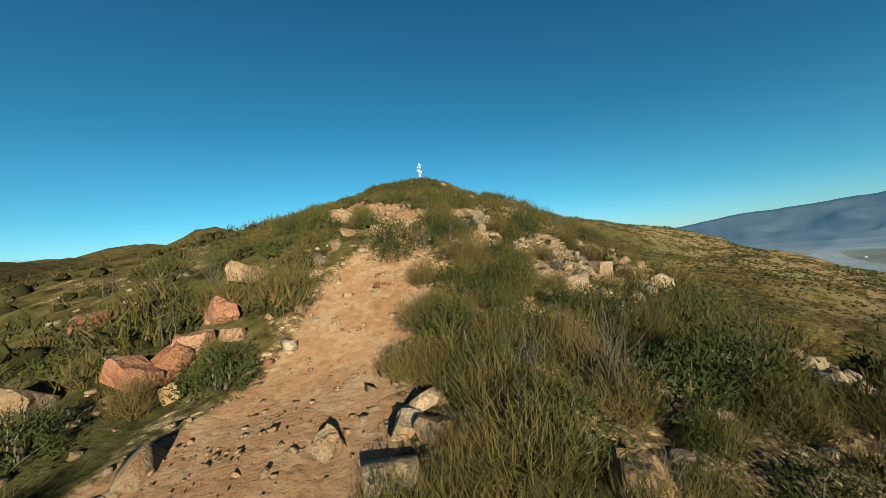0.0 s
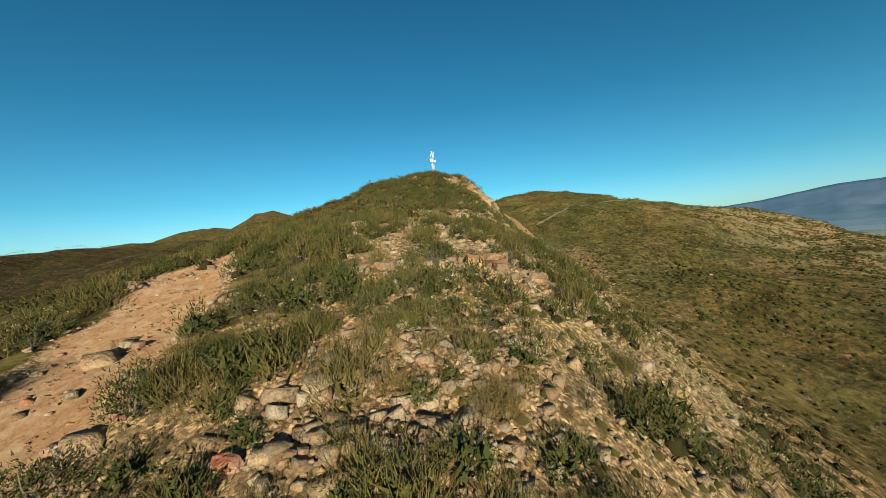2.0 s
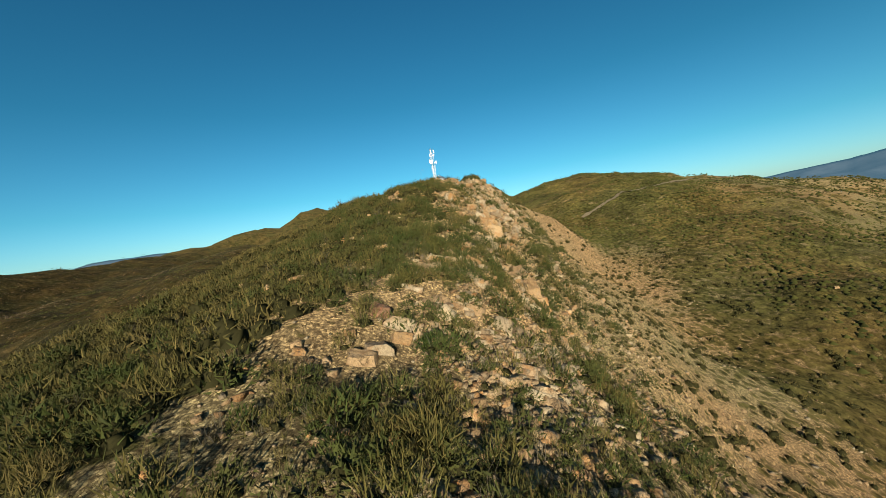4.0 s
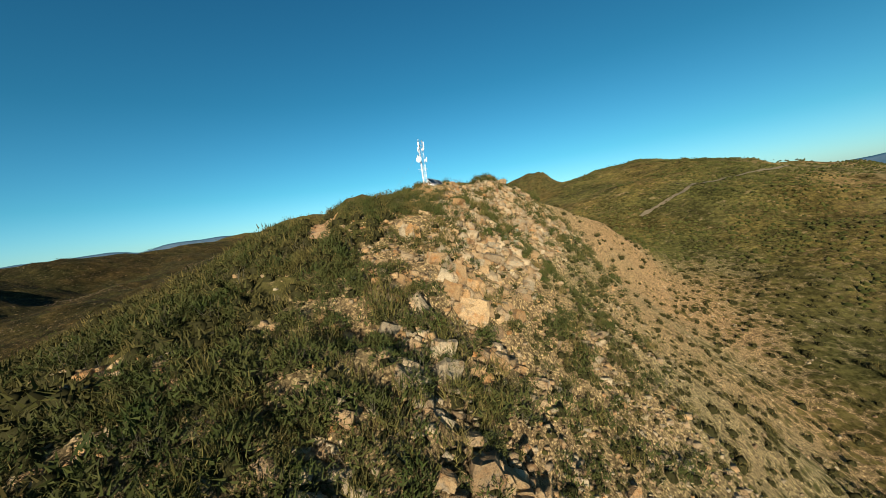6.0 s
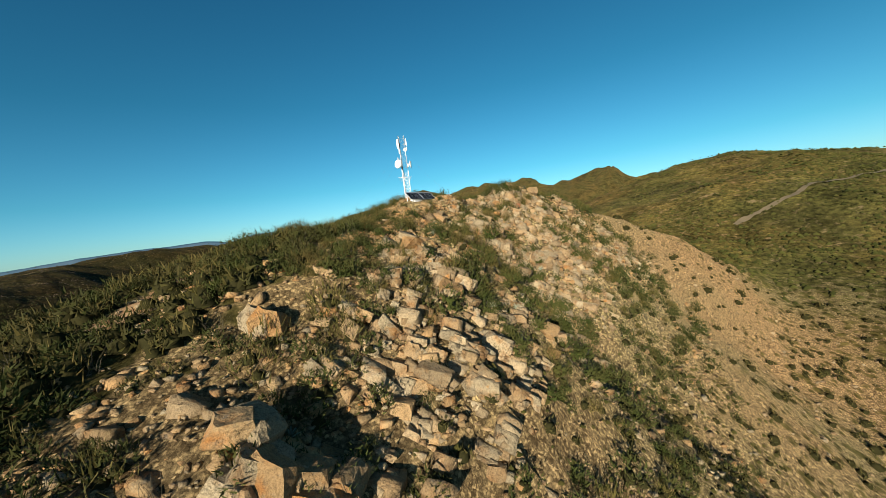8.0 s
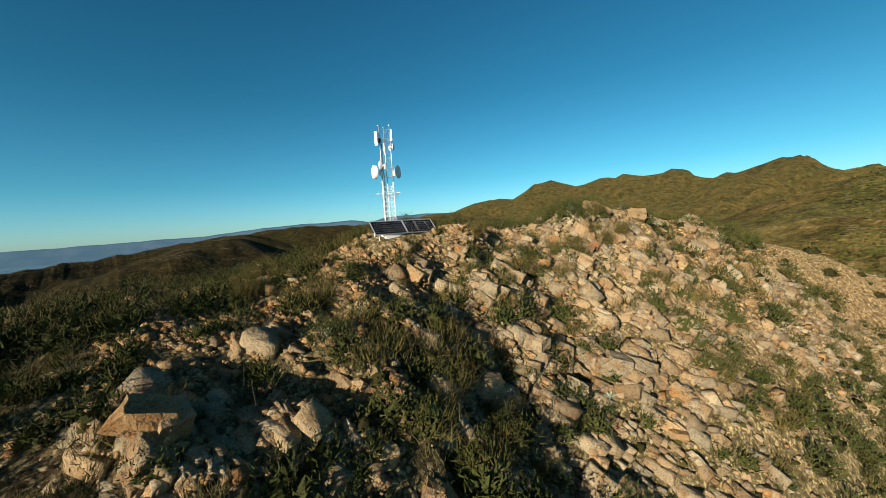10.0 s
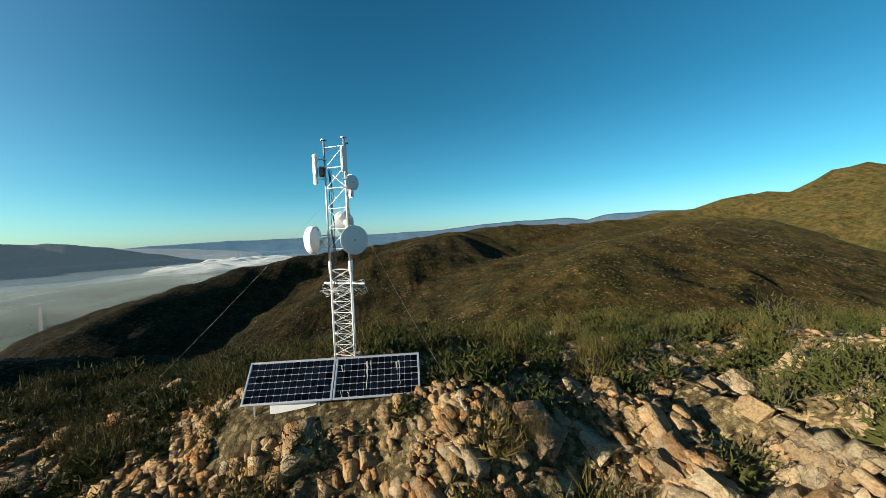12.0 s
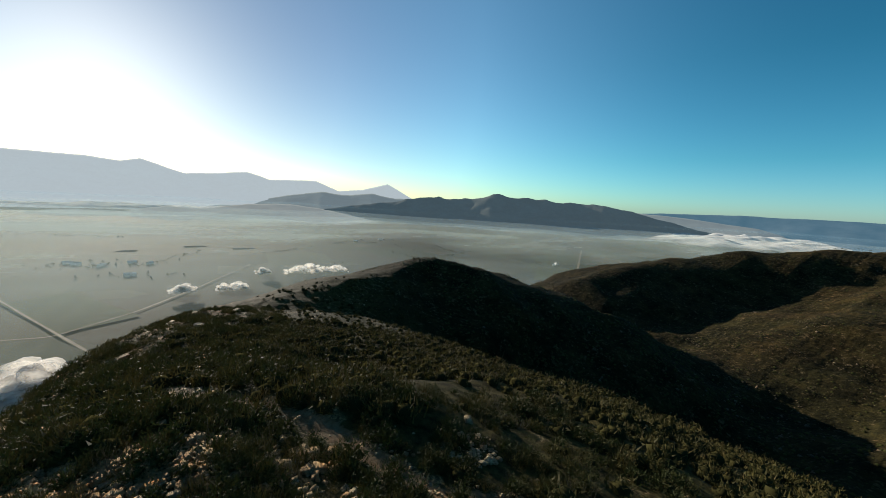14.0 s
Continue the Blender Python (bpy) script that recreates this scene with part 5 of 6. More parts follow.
sprinkle("ridge_rocks", 9000, (-14, 16, -4, 62), STONES, 0.18, 0.8, ROCK, 0.02, "tan stones among the shrubs of the lower ridge")
sprinkle("crest_rubble", 9500, (-2, 11, 8, 60), STONES, 0.14, 0.55, ROCK, 0.06, "loose tan rubble on the lower crest", lambda x, y: np.clip(0.5 + 1.6 * fbm(x / 4, y / 4, 3, 97), 0.0, 1) * smooth(0, 2.5, x - ridge_x(y)) * smooth(10, 6, x - ridge_x(y)))
sprinkle("summit_rubble_stones", 16000, (-20, 3, 116, 152), PLATES, 0.10, 0.42, ROCK, 0.12, "heaps of broken tan stone near the mast", lambda x, y: summit_rubble(x, y))
sprinkle("lower_rubble_stones", 7600, (0, 12, 8, 55), PLATES, 0.12, 0.5, ROCK, 0.1, "heaps of broken tan stone on the lower crest", lambda x, y: lower_rubble(x, y))
sprinkle("red_rocks", 900, (-14, 14, -4, 60), STONES, 0.25, 0.7, ROCK_RED, 0.05, "rust-red stones among the shrubs")
sprinkle("rubble", 46000, (-18, 22, -4, 172), CHIPS, 0.09, 0.40, ROCK, 0.08, "broken tan stone rubble")
sprinkle("slope_stones", 14000, (-60, 50, -20, 190), CHIPS, 0.15, 0.6, ROCK, 0.05, "scattered stones on the slopes", lambda x, y: 0.08 + 0.32 * smooth(0, 14, x - ridge_x(y)))
sprinkle("track_gravel", 13000, (-12, 2, -2, 50), CHIPS, 0.03, 0.14, ROCK_ORANGE, 0.1, "loose reddish gravel on the dirt track", lambda x, y: 0.7 * smooth(0.2, 0.5, track_share(x, y)))
sprinkle("path_stones", 9000, (-30, -3, 120, 142), CHIPS, 0.06, 0.22, ROCK, 0.1, "pale loose stones on the footpath", lambda x, y: 0.95 * smooth(0.2, 0.5, track_share(x, y)))


# ---- shrub shapes ----
def leaf_cloud(n, clumps, width, height, leaf, flat=0.4, single=False):
    """Leaves in uneven clumps that together make a bush one metre wide."""
    cc = np.stack([R.normal(0, width * 0.24, clumps), R.normal(0, width * 0.24, clumps), R.uniform(0.35, 0.85, clumps) * height], -1)
    cc[:, 2] -= 0.5 * np.hypot(cc[:, 0], cc[:, 1]) * height / width
    rad = R.uniform(0.14, 0.26, clumps) * width
    k = R.randint(0, clumps, n)
    d = R.normal(size=(n, 3))
    d /= np.linalg.norm(d, axis=1)[:, None]
    p = cc[k] + d * (rad[k] * R.uniform(0.55, 1.05, n))[:, None]
    p[:, 2] = np.maximum(p[:, 2], 0.02)
    up = d + R.normal(0, 0.5, (n, 3)) + np.array([0, 0, 0.5])
    up /= np.linalg.norm(up, axis=1)[:, None]
    side = np.cross(up, R.normal(size=(n, 3)))
    side /= np.linalg.norm(side, axis=1)[:, None]
    ln = leaf * R.uniform(0.6, 1.4, n)[:, None]
    tip, base, l, r = p + up * ln, p - up * ln * 0.4, p + side * ln * flat, p - side * ln * flat
    if single:
        return np.stack([l - up * ln * 0.3, r - up * ln * 0.3, tip], 1).reshape(-1, 3), np.arange(3 * n).reshape(-1, 3)
    v = np.stack([base, r, tip, l], 1).reshape(-1, 3)
    a = np.arange(n)[:, None] * 4
    f = np.concatenate([a + [0, 1, 2], a + [0, 2, 3]])
    return v, f


def slivers(n, width, height, length, thick, loose=0.22):
    """Fine stems: thin single blades that fill a rounded bush and point up and out."""
    a, r = R.uniform(0, 2 * np.pi, n), np.sqrt(R.random(n)) * width * 0.42
    root = np.stack([np.cos(a) * r * 0.4, np.sin(a) * r * 0.4, np.zeros(n)], -1)
    crown = height * np.sqrt(np.maximum(0.05, 1 - (r / (width * 0.5)) ** 2))
    lumpy = 1 + 0.25 * np.sin(3 * a + R.uniform(0, 6)) * (r / (width * 0.42))
    end = np.stack([np.cos(a) * r, np.sin(a) * r, crown * R.uniform(0.3, 1.1, n) * lumpy], -1)
    d = end - root
    d /= np.linalg.norm(d, axis=1)[:, None]
    d = d + R.normal(0, loose, (n, 3))
    tip = end
    foot = end - d * (length * R.uniform(0.6, 1.3, n))[:, None]
    foot[:, 2] = np.maximum(foot[:, 2], 0)
    s = np.cross(d, R.normal(size=(n, 3)))
    s = s / np.linalg.norm(s, axis=1)[:, None] * (thick * R.uniform(0.7, 1.5, n))[:, None]
    v = np.stack([foot - s, foot + s, tip], 1).reshape(-1, 3)
    return v, np.arange(3 * n).reshape(-1, 3)


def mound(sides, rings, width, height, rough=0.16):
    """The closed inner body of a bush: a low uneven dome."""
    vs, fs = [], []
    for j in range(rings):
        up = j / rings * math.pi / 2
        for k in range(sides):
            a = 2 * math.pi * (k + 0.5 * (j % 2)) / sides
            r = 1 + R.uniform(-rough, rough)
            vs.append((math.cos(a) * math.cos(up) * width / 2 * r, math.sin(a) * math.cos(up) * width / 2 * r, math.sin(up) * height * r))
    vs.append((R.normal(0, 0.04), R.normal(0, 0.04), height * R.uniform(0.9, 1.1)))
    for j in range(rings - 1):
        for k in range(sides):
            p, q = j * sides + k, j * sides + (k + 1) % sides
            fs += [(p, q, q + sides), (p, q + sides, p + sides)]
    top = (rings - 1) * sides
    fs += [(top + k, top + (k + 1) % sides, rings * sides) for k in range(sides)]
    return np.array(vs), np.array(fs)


def dome_leaves(n, width, height, leaf, flat, upward, loose=0.45):
    """Leaves or thin stems that stand out all over a rounded, lobed bush."""
    a, up = R.uniform(0, 2 * np.pi, n), np.arcsin(R.random(n) ** 0.8)
    d = np.stack([np.cos(a) * np.cos(up), np.sin(a) * np.cos(up), np.sin(up)], -1)
    lobes = 1 + 0.16 * np.sin(3 * a + R.uniform(0, 6)) * np.cos(up) + 0.12 * np.sin(5 * a + R.uniform(0, 6) + 3 * up)
    p = d * np.array([width / 2, width / 2, height]) * (lobes * R.uniform(0.7, 1.02, n))[:, None]
    u = d * (1 - upward) + np.array([0, 0, 1.0]) * upward + R.normal(0, loose, (n, 3))
    u /= np.linalg.norm(u, axis=1)[:, None]
    side = np.cross(u, R.normal(size=(n, 3)))
    side /= np.linalg.norm(side, axis=1)[:, None]
    ln = leaf * R.uniform(0.6, 1.4, n)[:, None]
    foot = p - u * ln * 0.4
    return np.stack([foot - side * ln * flat, foot + side * ln * flat, p + u * ln * 0.7], 1).reshape(-1, 3), np.arange(3 * n).reshape(-1, 3)


def twigs(n, width, height, thick):
    """Bare crooked twigs."""
    vs, fs = [], []
    for k in range(n):
        p = np.array([R.normal(0, 0.05), R.normal(0, 0.05), 0.0])
        a, lean = R.uniform(0, 2 * np.pi), R.uniform(0.1, 0.75)
        d = np.array([math.cos(a) * lean * width, math.sin(a) * lean * width, height]) / 3
        side = np.array([-math.sin(a), math.cos(a), 0.2])
        prev = None
        for j in range(4):
            w = thick * (1 - j / 4.2)
            b = len(vs)
            vs += [p - side * w, p + side * w]
            if prev is not None:
                fs += [(prev, prev + 1, b + 1), (prev, b + 1, b)]
            prev = b
            p = p + d * R.uniform(0.5, 1.1) + R.normal(0, 0.05, 3)
    return np.array(vs), np.array(fs)


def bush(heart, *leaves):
    """A bush round a core coloured dark for its inner shade: vertices, faces, number of faces of the inside."""
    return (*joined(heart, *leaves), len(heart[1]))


def joined(*shapes):
    vs, fs, b = [], [], 0
    for v, f in shapes:
        vs.append(v)
        fs.append(f + b)
        b += len(v)
    return np.concatenate(vs), np.concatenate(fs)


def plant_xy(count, box, share):
    x, y = scatter_points(count, *box, share)
    return x, y, surface(x, y)


BUSH_HI = [joined(dome_leaves(320, 0.74, 0.44, 0.06, 0.2, 0.35, 0.55), dome_leaves(780, 1.02, 0.62, 0.05, 0.18, 0.4, 0.5)) for _ in range(5)]
BUSH_STEM = [twigs(9, 0.7, 0.5, 0.012) for _ in range(5)]
REED_HI = [joined(dome_leaves(150, 0.6, 0.3, 0.1, 0.08, 0.5, 0.5), slivers(1150, 1.1, 0.62, 0.24, 0.0026, 0.3)) for _ in range(5)]
REED_BASE = [leaf_cloud(70, 7, 0.8, 0.4, 0.03, 0.2) for _ in range(5)]
GREY_HI = [twigs(60, 0.8, 0.65, 0.006) for _ in range(3)]
GREY_LEAF = [dome_leaves(150, 1.0, 0.55, 0.04, 0.3, 0.3) for _ in range(3)]
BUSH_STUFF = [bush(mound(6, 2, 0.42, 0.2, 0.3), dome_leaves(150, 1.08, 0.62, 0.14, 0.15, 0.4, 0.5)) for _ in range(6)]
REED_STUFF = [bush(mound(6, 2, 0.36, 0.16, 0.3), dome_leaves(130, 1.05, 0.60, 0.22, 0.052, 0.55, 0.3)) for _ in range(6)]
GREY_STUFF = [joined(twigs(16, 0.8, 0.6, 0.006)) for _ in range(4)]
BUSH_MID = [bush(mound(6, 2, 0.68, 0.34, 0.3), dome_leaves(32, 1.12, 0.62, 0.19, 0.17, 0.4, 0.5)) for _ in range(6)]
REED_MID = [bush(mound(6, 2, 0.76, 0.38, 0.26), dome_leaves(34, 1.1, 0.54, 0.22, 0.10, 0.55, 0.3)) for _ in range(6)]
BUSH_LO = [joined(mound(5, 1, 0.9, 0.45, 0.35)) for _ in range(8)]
BUSH_FINE = [joined(dome_leaves(70, 0.6, 0.34, 0.16, 0.3, 0.3, 0.5), dome_leaves(210, 1.05, 0.62, 0.085, 0.16, 0.4, 0.5)) for _ in range(5)]
REED_FINE = [joined(dome_leaves(50, 0.5, 0.3, 0.2, 0.12, 0.5, 0.4), dome_leaves(240, 1.05, 0.58, 0.20, 0.027, 0.6, 0.28)) for _ in range(5)]


def mesh_of(name, shape, mat):
    me = bpy.data.meshes.new(name)
    me.from_pydata(shape[0].tolist(), [], shape[1].tolist())
    me.materials.append(mat)
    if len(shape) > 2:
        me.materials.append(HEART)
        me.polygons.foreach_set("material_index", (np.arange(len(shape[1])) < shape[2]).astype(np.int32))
    return me


def plant_thing(name, label, category, group, pieces, x, y, z, size):
    """A plant with its parts; pieces: (part name, mesh)."""
    e = thing(name, label, category, (x, y, z), group)
    e.matrix_world = Matrix.Translation((x, y, z)) @ Matrix.Rotation(R.uniform(0, 6.28), 4, "Z") @ Matrix.Diagonal((size * R.uniform(0.85, 1.2), size * R.uniform(0.85, 1.2), size * R.uniform(0.85, 1.15), 1))
    for pn, me in pieces:
        c = new(pn, me)
        c.parent = e
    return e


SETS = {
    "green_bush": ([[("foliage", mesh_of("foliage", a, LEAF_GREEN)), ("branchwork", mesh_of("branchwork", b, WOOD))] for a, b in zip(BUSH_HI, BUSH_STEM)],
                   "dense dark green leafy bush between rocks", "bush", "green bushes", 0.9),
    "reed_bush": ([[("tuft", mesh_of("tuft", a, REED)), ("undergrowth", mesh_of("undergrowth", b, LEAF_OLIVE))] for a, b in zip(REED_HI, REED_BASE)],
                  "feathery olive reed bush on stony soil", "bush", "reed bushes", 1.0),
    "grey_shrub": ([[("branchwork", mesh_of("branchwork", a, GREY_TWIG)), ("foliage", mesh_of("foliage", b, LEAF_OLIVE))] for a, b in zip(GREY_HI, GREY_LEAF)],
                   "half-bare grey twiggy shrub with few leaves", "shrub", "grey shrubs", 0.95),
}


LONE = np.array(LONE_LOW + LONE_MID)


def near_share(x, y):
    """Shrubs for each spot: thick on the west side, thinner over the rocky east face, none on the track or the single boulders."""
    e = x - ridge_x(y)
    low = np.clip(growth_share(x, y) + 0.42 * smooth(-3, 1, e) * smooth(26, 12, e), 0, 1) * np.clip(0.45 + 1.9 * fbm(x / 4, y / 4, 2, 131), 0.04, 1.3)
    top = np.interp(e, [-20, -6, 0, 5, 9, 14, 22, 34], [0.9, 0.62, 0.6, 0.6, 0.5, 0.45, 0.55, 0.65]) * np.clip(0.75 + 1.3 * fbm(x / 5, y / 5, 2, 133), 0.1, 1.3)
    s = low + (top - low) * smooth(54, 68, station(y))
    off = np.min([np.hypot(x - a, y - b) / (0.75 * c) for a, b, c, _ in LONE], axis=0)
    s = s * (1 - 0.25 * crag_share(x, y))
    s = s * (1 - 0.25 * smooth(11, 14, station(y)) * smooth(58, 52, station(y)) * smooth(0, 2, e) * smooth(8, 5, e))
    s = s * (1 - 0.9 * smooth(3.0, 1.6, near_line(x, y, [(-1.6, 134.0), (3.5, 127.5)])))
    return (np.hypot(x + 1.8, y - 19.1) > 3.0) * s * np.where(y < 30, smooth(0.62, 0.3, track_share(x, y)), smooth(0.35, 0.1, track_share(x, y))) * smooth(0.7, 1.1, off) * (1 - 0.85 * lower_rubble(x, y)) * (1 - 0.78 * summit_rubble(x, y))


x, y, z = plant_xy(6700, (-16, 22, -5, 172), near_share)
x2, y2, z2 = plant_xy(3100, (-12, 15, -5, 66), lambda x, y: np.clip(1.4 * near_share(x, y), 0, 1))
x4, y4, z4 = plant_xy(2700, (-8, 18, 62, 172), near_share)
x5, y5, z5 = plant_xy(420, (1, 13, 78, 98), lambda x, y: 0.85 * smooth(8.5, 4.5, x - ridge_x(y)))
x6, y6, z6 = plant_xy(90, (1.5, 8.0, 125.5, 132.2), lambda x, y: 0.85 * smooth(4.8, 2.8, np.hypot(x - 4.6, y - 128.8)))
x7, y7, z7 = plant_xy(260, (0, 12, 127, 152), lambda x, y: (0.45 + 0.9 * fbm(x / 4, y / 4, 3, 137)) * smooth(2.2, 3.4, near_line(x, y, [(-1.6, 134.0), (2.0, 129.5)])))
x3, y3, z3 = plant_xy(2050, (-30, 4, 112, 160), lambda x, y: 0.9 * smooth(3, -3, x - ridge_x(y)) * (1 - track_share(x, y)))
x, y, z = np.r_[x, x2, x3, x4, x5, x6, x7], np.r_[y, y2, y3, y4, y5, y6, y7], np.r_[z, z2, z3, z4, z5, z6, z7]
order = np.argsort(np.abs(x - ridge_x(y) - 1.0) + R.uniform(0, 6, len(x)) + np.where(y < 39, -30, np.where(y < 59, -4, 4)) + np.where((y > 115) & (y < 150), -4, 0))
x, y, z = x[order], y[order], z[order]
kind = np.where(R.random(len(x)) < np.where(y < 78, 0.42, 0.24), 1, np.where(R.random(len(x)) < 0.8, 0, 2))
size = np.clip(R.lognormal(0.24, 0.34, len(x)), 0.5, 2.2) * (1 - 0.25 * smooth(116, 124, y) * smooth(4, -1, x - ridge_x(y)))
GREEN_SPOTS = [(-3.8, 35.0, 1.7), (-2.1, 34.8, 1.7), (-3.5, 35.8, 1.7), (-1.9, 36.5, 1.7), (-3.4, 34.3, 1.7), (-0.8, 35.3, 1.4), (1.8, 35.3, 0.8), (-0.4, 35.3, 0.7), (-1.1, 46.9, 1.7), (-0.3, 48.3, 1.7), (-1.4, 45.1, 1.7),
    (1.8, 30.2, 1.3), (2.8, 30.4, 1.5), (3.5, 30.0, 1.5), (4.2, 29.9, 1.5), (2.0, 29.5, 1.2), (7.6, 33.0, 1.8), (8.7, 43.1, 1.8), (10.0, 44.7, 1.8), (7.2, 41.0, 1.6),
    (-9.3, 25.8, 2.2), (4.5, 28.6, 1.6), (2.6, 29.1, 2.2), (-6.9, 27.7, 1.5), (3.6, 25.5, 2.1), (-1.1, 25.7, 1.4), (1.4, 39.2, 1.8), (3.7, 40, 1.6),
    (-1.4, 42.1, 1.3), (10.6, 45.4, 2.2), (1.4, 42.5, 1.4), (3.9, 41.7, 1.2), (4.8, 61.4, 1.5), (11.1, 63.8, 1.5), (3.4, 59.5, 2.1), (7.9, 123.6, 1.8),
    (9.5, 133.5, 1.7), (1.7, 129, 1.7), (3, 126.9, 1.5), (10.6, 101.3, 1.5), (8, 116.4, 1.4), (11.1, 106.6, 1.7), (5.7, 107, 1.4), (0.9, 144.4, 1.8),
    (2.3, 144.2, 1.6), (2, 139.5, 0.7), (1.4, 143.5, 1.8), (2.8, 143.9, 1), (-0.4, 132.3, 0.8), (-0.2, 129.4, 1.4), (0.9, 134, 0.8), (2.9, 136.5, 1.0)]
REED_SPOTS = [(15.2, 45.3, 1.8), (5.4, 38.4, 1.8), (6.1, 37.2, 1.8), (5.2, 33.7, 1.8), (3.6, 37.9, 1.8), (15.0, 39.6, 1.8), (11.2, 34.6, 1.8), (12.8, 55.6, 1.8), (7.2, 48.6, 1.8), (11.7, 44.2, 1.8),
    (-1.8, 26.2, 1.3), (-2.1, 32.1, 1.4), (-1.8, 28.9, 1.5), (-1.6, 23.7, 1.2), (1, 24.9, 1.4), (-0.7, 26.5, 1.4), (-0.2, 25.1, 1.3), (0.7, 26.4, 1.5),
    (-8.5, 27.2, 1.2), (-6.7, 46.9, 1.6), (-0.5, 44.1, 1.4), (-1.2, 39.1, 1.7), (5.1, 39.7, 1.4), (7.5, 41.2, 1.6), (-2.9, 140.9, 1.3), (0, 137.8, 0.7), (3.2, 142.2, 1.8), (2.6, 141.4, 1.5), (2.3, 138.9, 1.4), (3.9, 140.3, 1.7), (4.1, 144.1, 1.7), (4.1, 146.4, 1.5), (0.9, 131.4, 0.7),
    (-4.4, 126.7, 1.8), (-1.7, 125.6, 1.5), (0.2, 128.3, 1.4), (0.2, 137.2, 0.8), (3.2, 145.3, 1.4), (-5.4, 143.2, 1.6)]
GREY_SPOTS = [(-0.3, 133.6, 0.7), (1.6, 139.4, 1.2), (2.0, 141.6, 1.3), (-0.7, 24.5, 1.3), (0.8, 23.4, 1), (-11.4, 32, 1.8), (6.3, 42.1, 2.2), (4.4, 43.4, 1.3), (3.5, 39.6, 0.9), (4.7, 58.4, 2.2), (6.8, 61.2, 2.2)]
for which, spots_ in (("green_bush", GREEN_SPOTS), ("reed_bush", REED_SPOTS), ("grey_shrub", GREY_SPOTS)):
    for px_, py_, s in spots_:
        sets, label, category, group, sc = SETS[which]
        pz_ = float(surface(np.array([px_]), np.array([py_]))[0]) - 0.05
        plant_thing(which, label, category, group, sets[R.randint(len(sets))], px_, py_, pz_, min(s * 1.15, 1.8))
names = list(SETS)
for n in range(min(290, len(x))):
    sets, label, category, group, sc = SETS[names[kind[n]]]
    plant_thing(names[kind[n]], label, category, group, sets[R.randint(len(sets))], x[n], y[n], z[n] - 0.04, sc * size[n])
rest = np.arange(len(x)) >= 290
p = np.stack([x, y, z - 0.04], -1)
for k, (nm, templates, mat, label) in enumerate((("leafy_bushes", BUSH_STUFF, LEAF_GREEN, "green leafy bushes along the ridge"), ("reed_bushes", REED_STUFF, REED, "olive reed bushes along the ridge"),
                                                ("twiggy_shrubs", GREY_STUFF, GREY_TWIG, "grey twiggy shrubs along the ridge"))):
    close_by = ((y > 114) & (y < 158) & (x < 3) & (x > -23)) | ((y < 52) & (np.abs(x - 1) < 11)) | ((y > 117) & (y < 152) & (x >= 3) & (x < 13))
    if k < 2:
        w = rest & (kind == k) & close_by
        merged(("fine_leafy_bushes", "fine_reed_bushes")[k], (BUSH_FINE, REED_FINE)[k], p[w], turns(w.sum(), 0, 0.08), size[w], mat, label, "shrubs")
    w = rest & (kind == k) & ~(close_by & (k < 2))
    merged(nm, templates, p[w], turns(w.sum(), 0, 0.08), size[w], mat, label, "shrubs")

# thinner growth farther down the slopes
x, y, z = plant_xy(7000, (-75, 62, -25, 200), lambda x, y: near_share(x, y) * 0.95 * ((x < -16) | (x > 22) | (y < -5) | (y > 172)))
x2, y2, z2 = plant_xy(4900, (-62, -8, 50, 165), lambda x, y: 0.85 * growth_share(x, y) * ~((x > -30) & (y > 112)))
x3, y3, z3 = plant_xy(1000, (-17, 1, 62, 118), lambda x, y: 0.85 * smooth(1.5, -3, x - ridge_x(y)) * (1 - track_share(x, y)))
x, y, z = np.r_[x, x2, x3], np.r_[y, y2, y3], np.r_[z, z2, z3]
p, size, pick = np.stack([x, y, z - 0.04], -1), np.clip(R.lognormal(0.22, 0.3, len(x)), 0.5, 2.2), R.random(len(x))
merged("slope_bushes", BUSH_MID, p[pick < 0.5], turns((pick < 0.5).sum(), 0, 0.1), size[pick < 0.5], LEAF_OLIVE, "olive bushes on the hill slopes", "shrubs")
merged("slope_reeds", REED_MID, p[pick >= 0.5], turns((pick >= 0.5).sum(), 0, 0.1), size[pick >= 0.5], REED, "dry reed bushes on the hill slopes", "shrubs")

x, y, z = plant_xy(3600, (2, 32, 56, 142), lambda x, y: 0.6 * smooth(3.5, 6, x - ridge_x(y)) * (0.5 + fbm(x / 6, y / 6, 3, 167)))
merged("face_shrubs", BUSH_MID, np.stack([x, y, z - 0.04], -1), turns(len(x), 0, 0.1), R.uniform(0.35, 1.0, len(x)), LEAF_OLIVE, "small olive shrubs on the dry east face", "shrubs")

x, y, z = plant_xy(11000, (3, 30, 26, 146), lambda x, y: 0.75 * smooth(3, 6, x - ridge_x(y)) * smooth(27, 20, x - ridge_x(y)) * np.clip(0.6 + fbm(x / 5, y / 5, 3, 169), 0.1, 1))
merged("face_tufts", BUSH_LO, np.stack([x, y, z - 0.02], -1), turns(len(x), 0, 0.15), R.uniform(0.18, 0.5, len(x)), LEAF_OLIVE, "tiny olive tufts dotting the dry east face", "shrubs")

# small dry tufts between the shrubs
x, y, z = plant_xy(7600, (-16, 22, -5, 172), lambda x, y: 0.6 * near_share(x, y))
TINY = [slivers(22, 0.45, 0.3, 0.28, 0.009) for _ in range(4)]
merged("dry_tufts", TINY, np.stack([x, y, z - 0.02], -1), turns(len(x), 0, 0.1), R.uniform(0.5, 1.3, len(x)), REED, "short dry grass tufts", "grass")

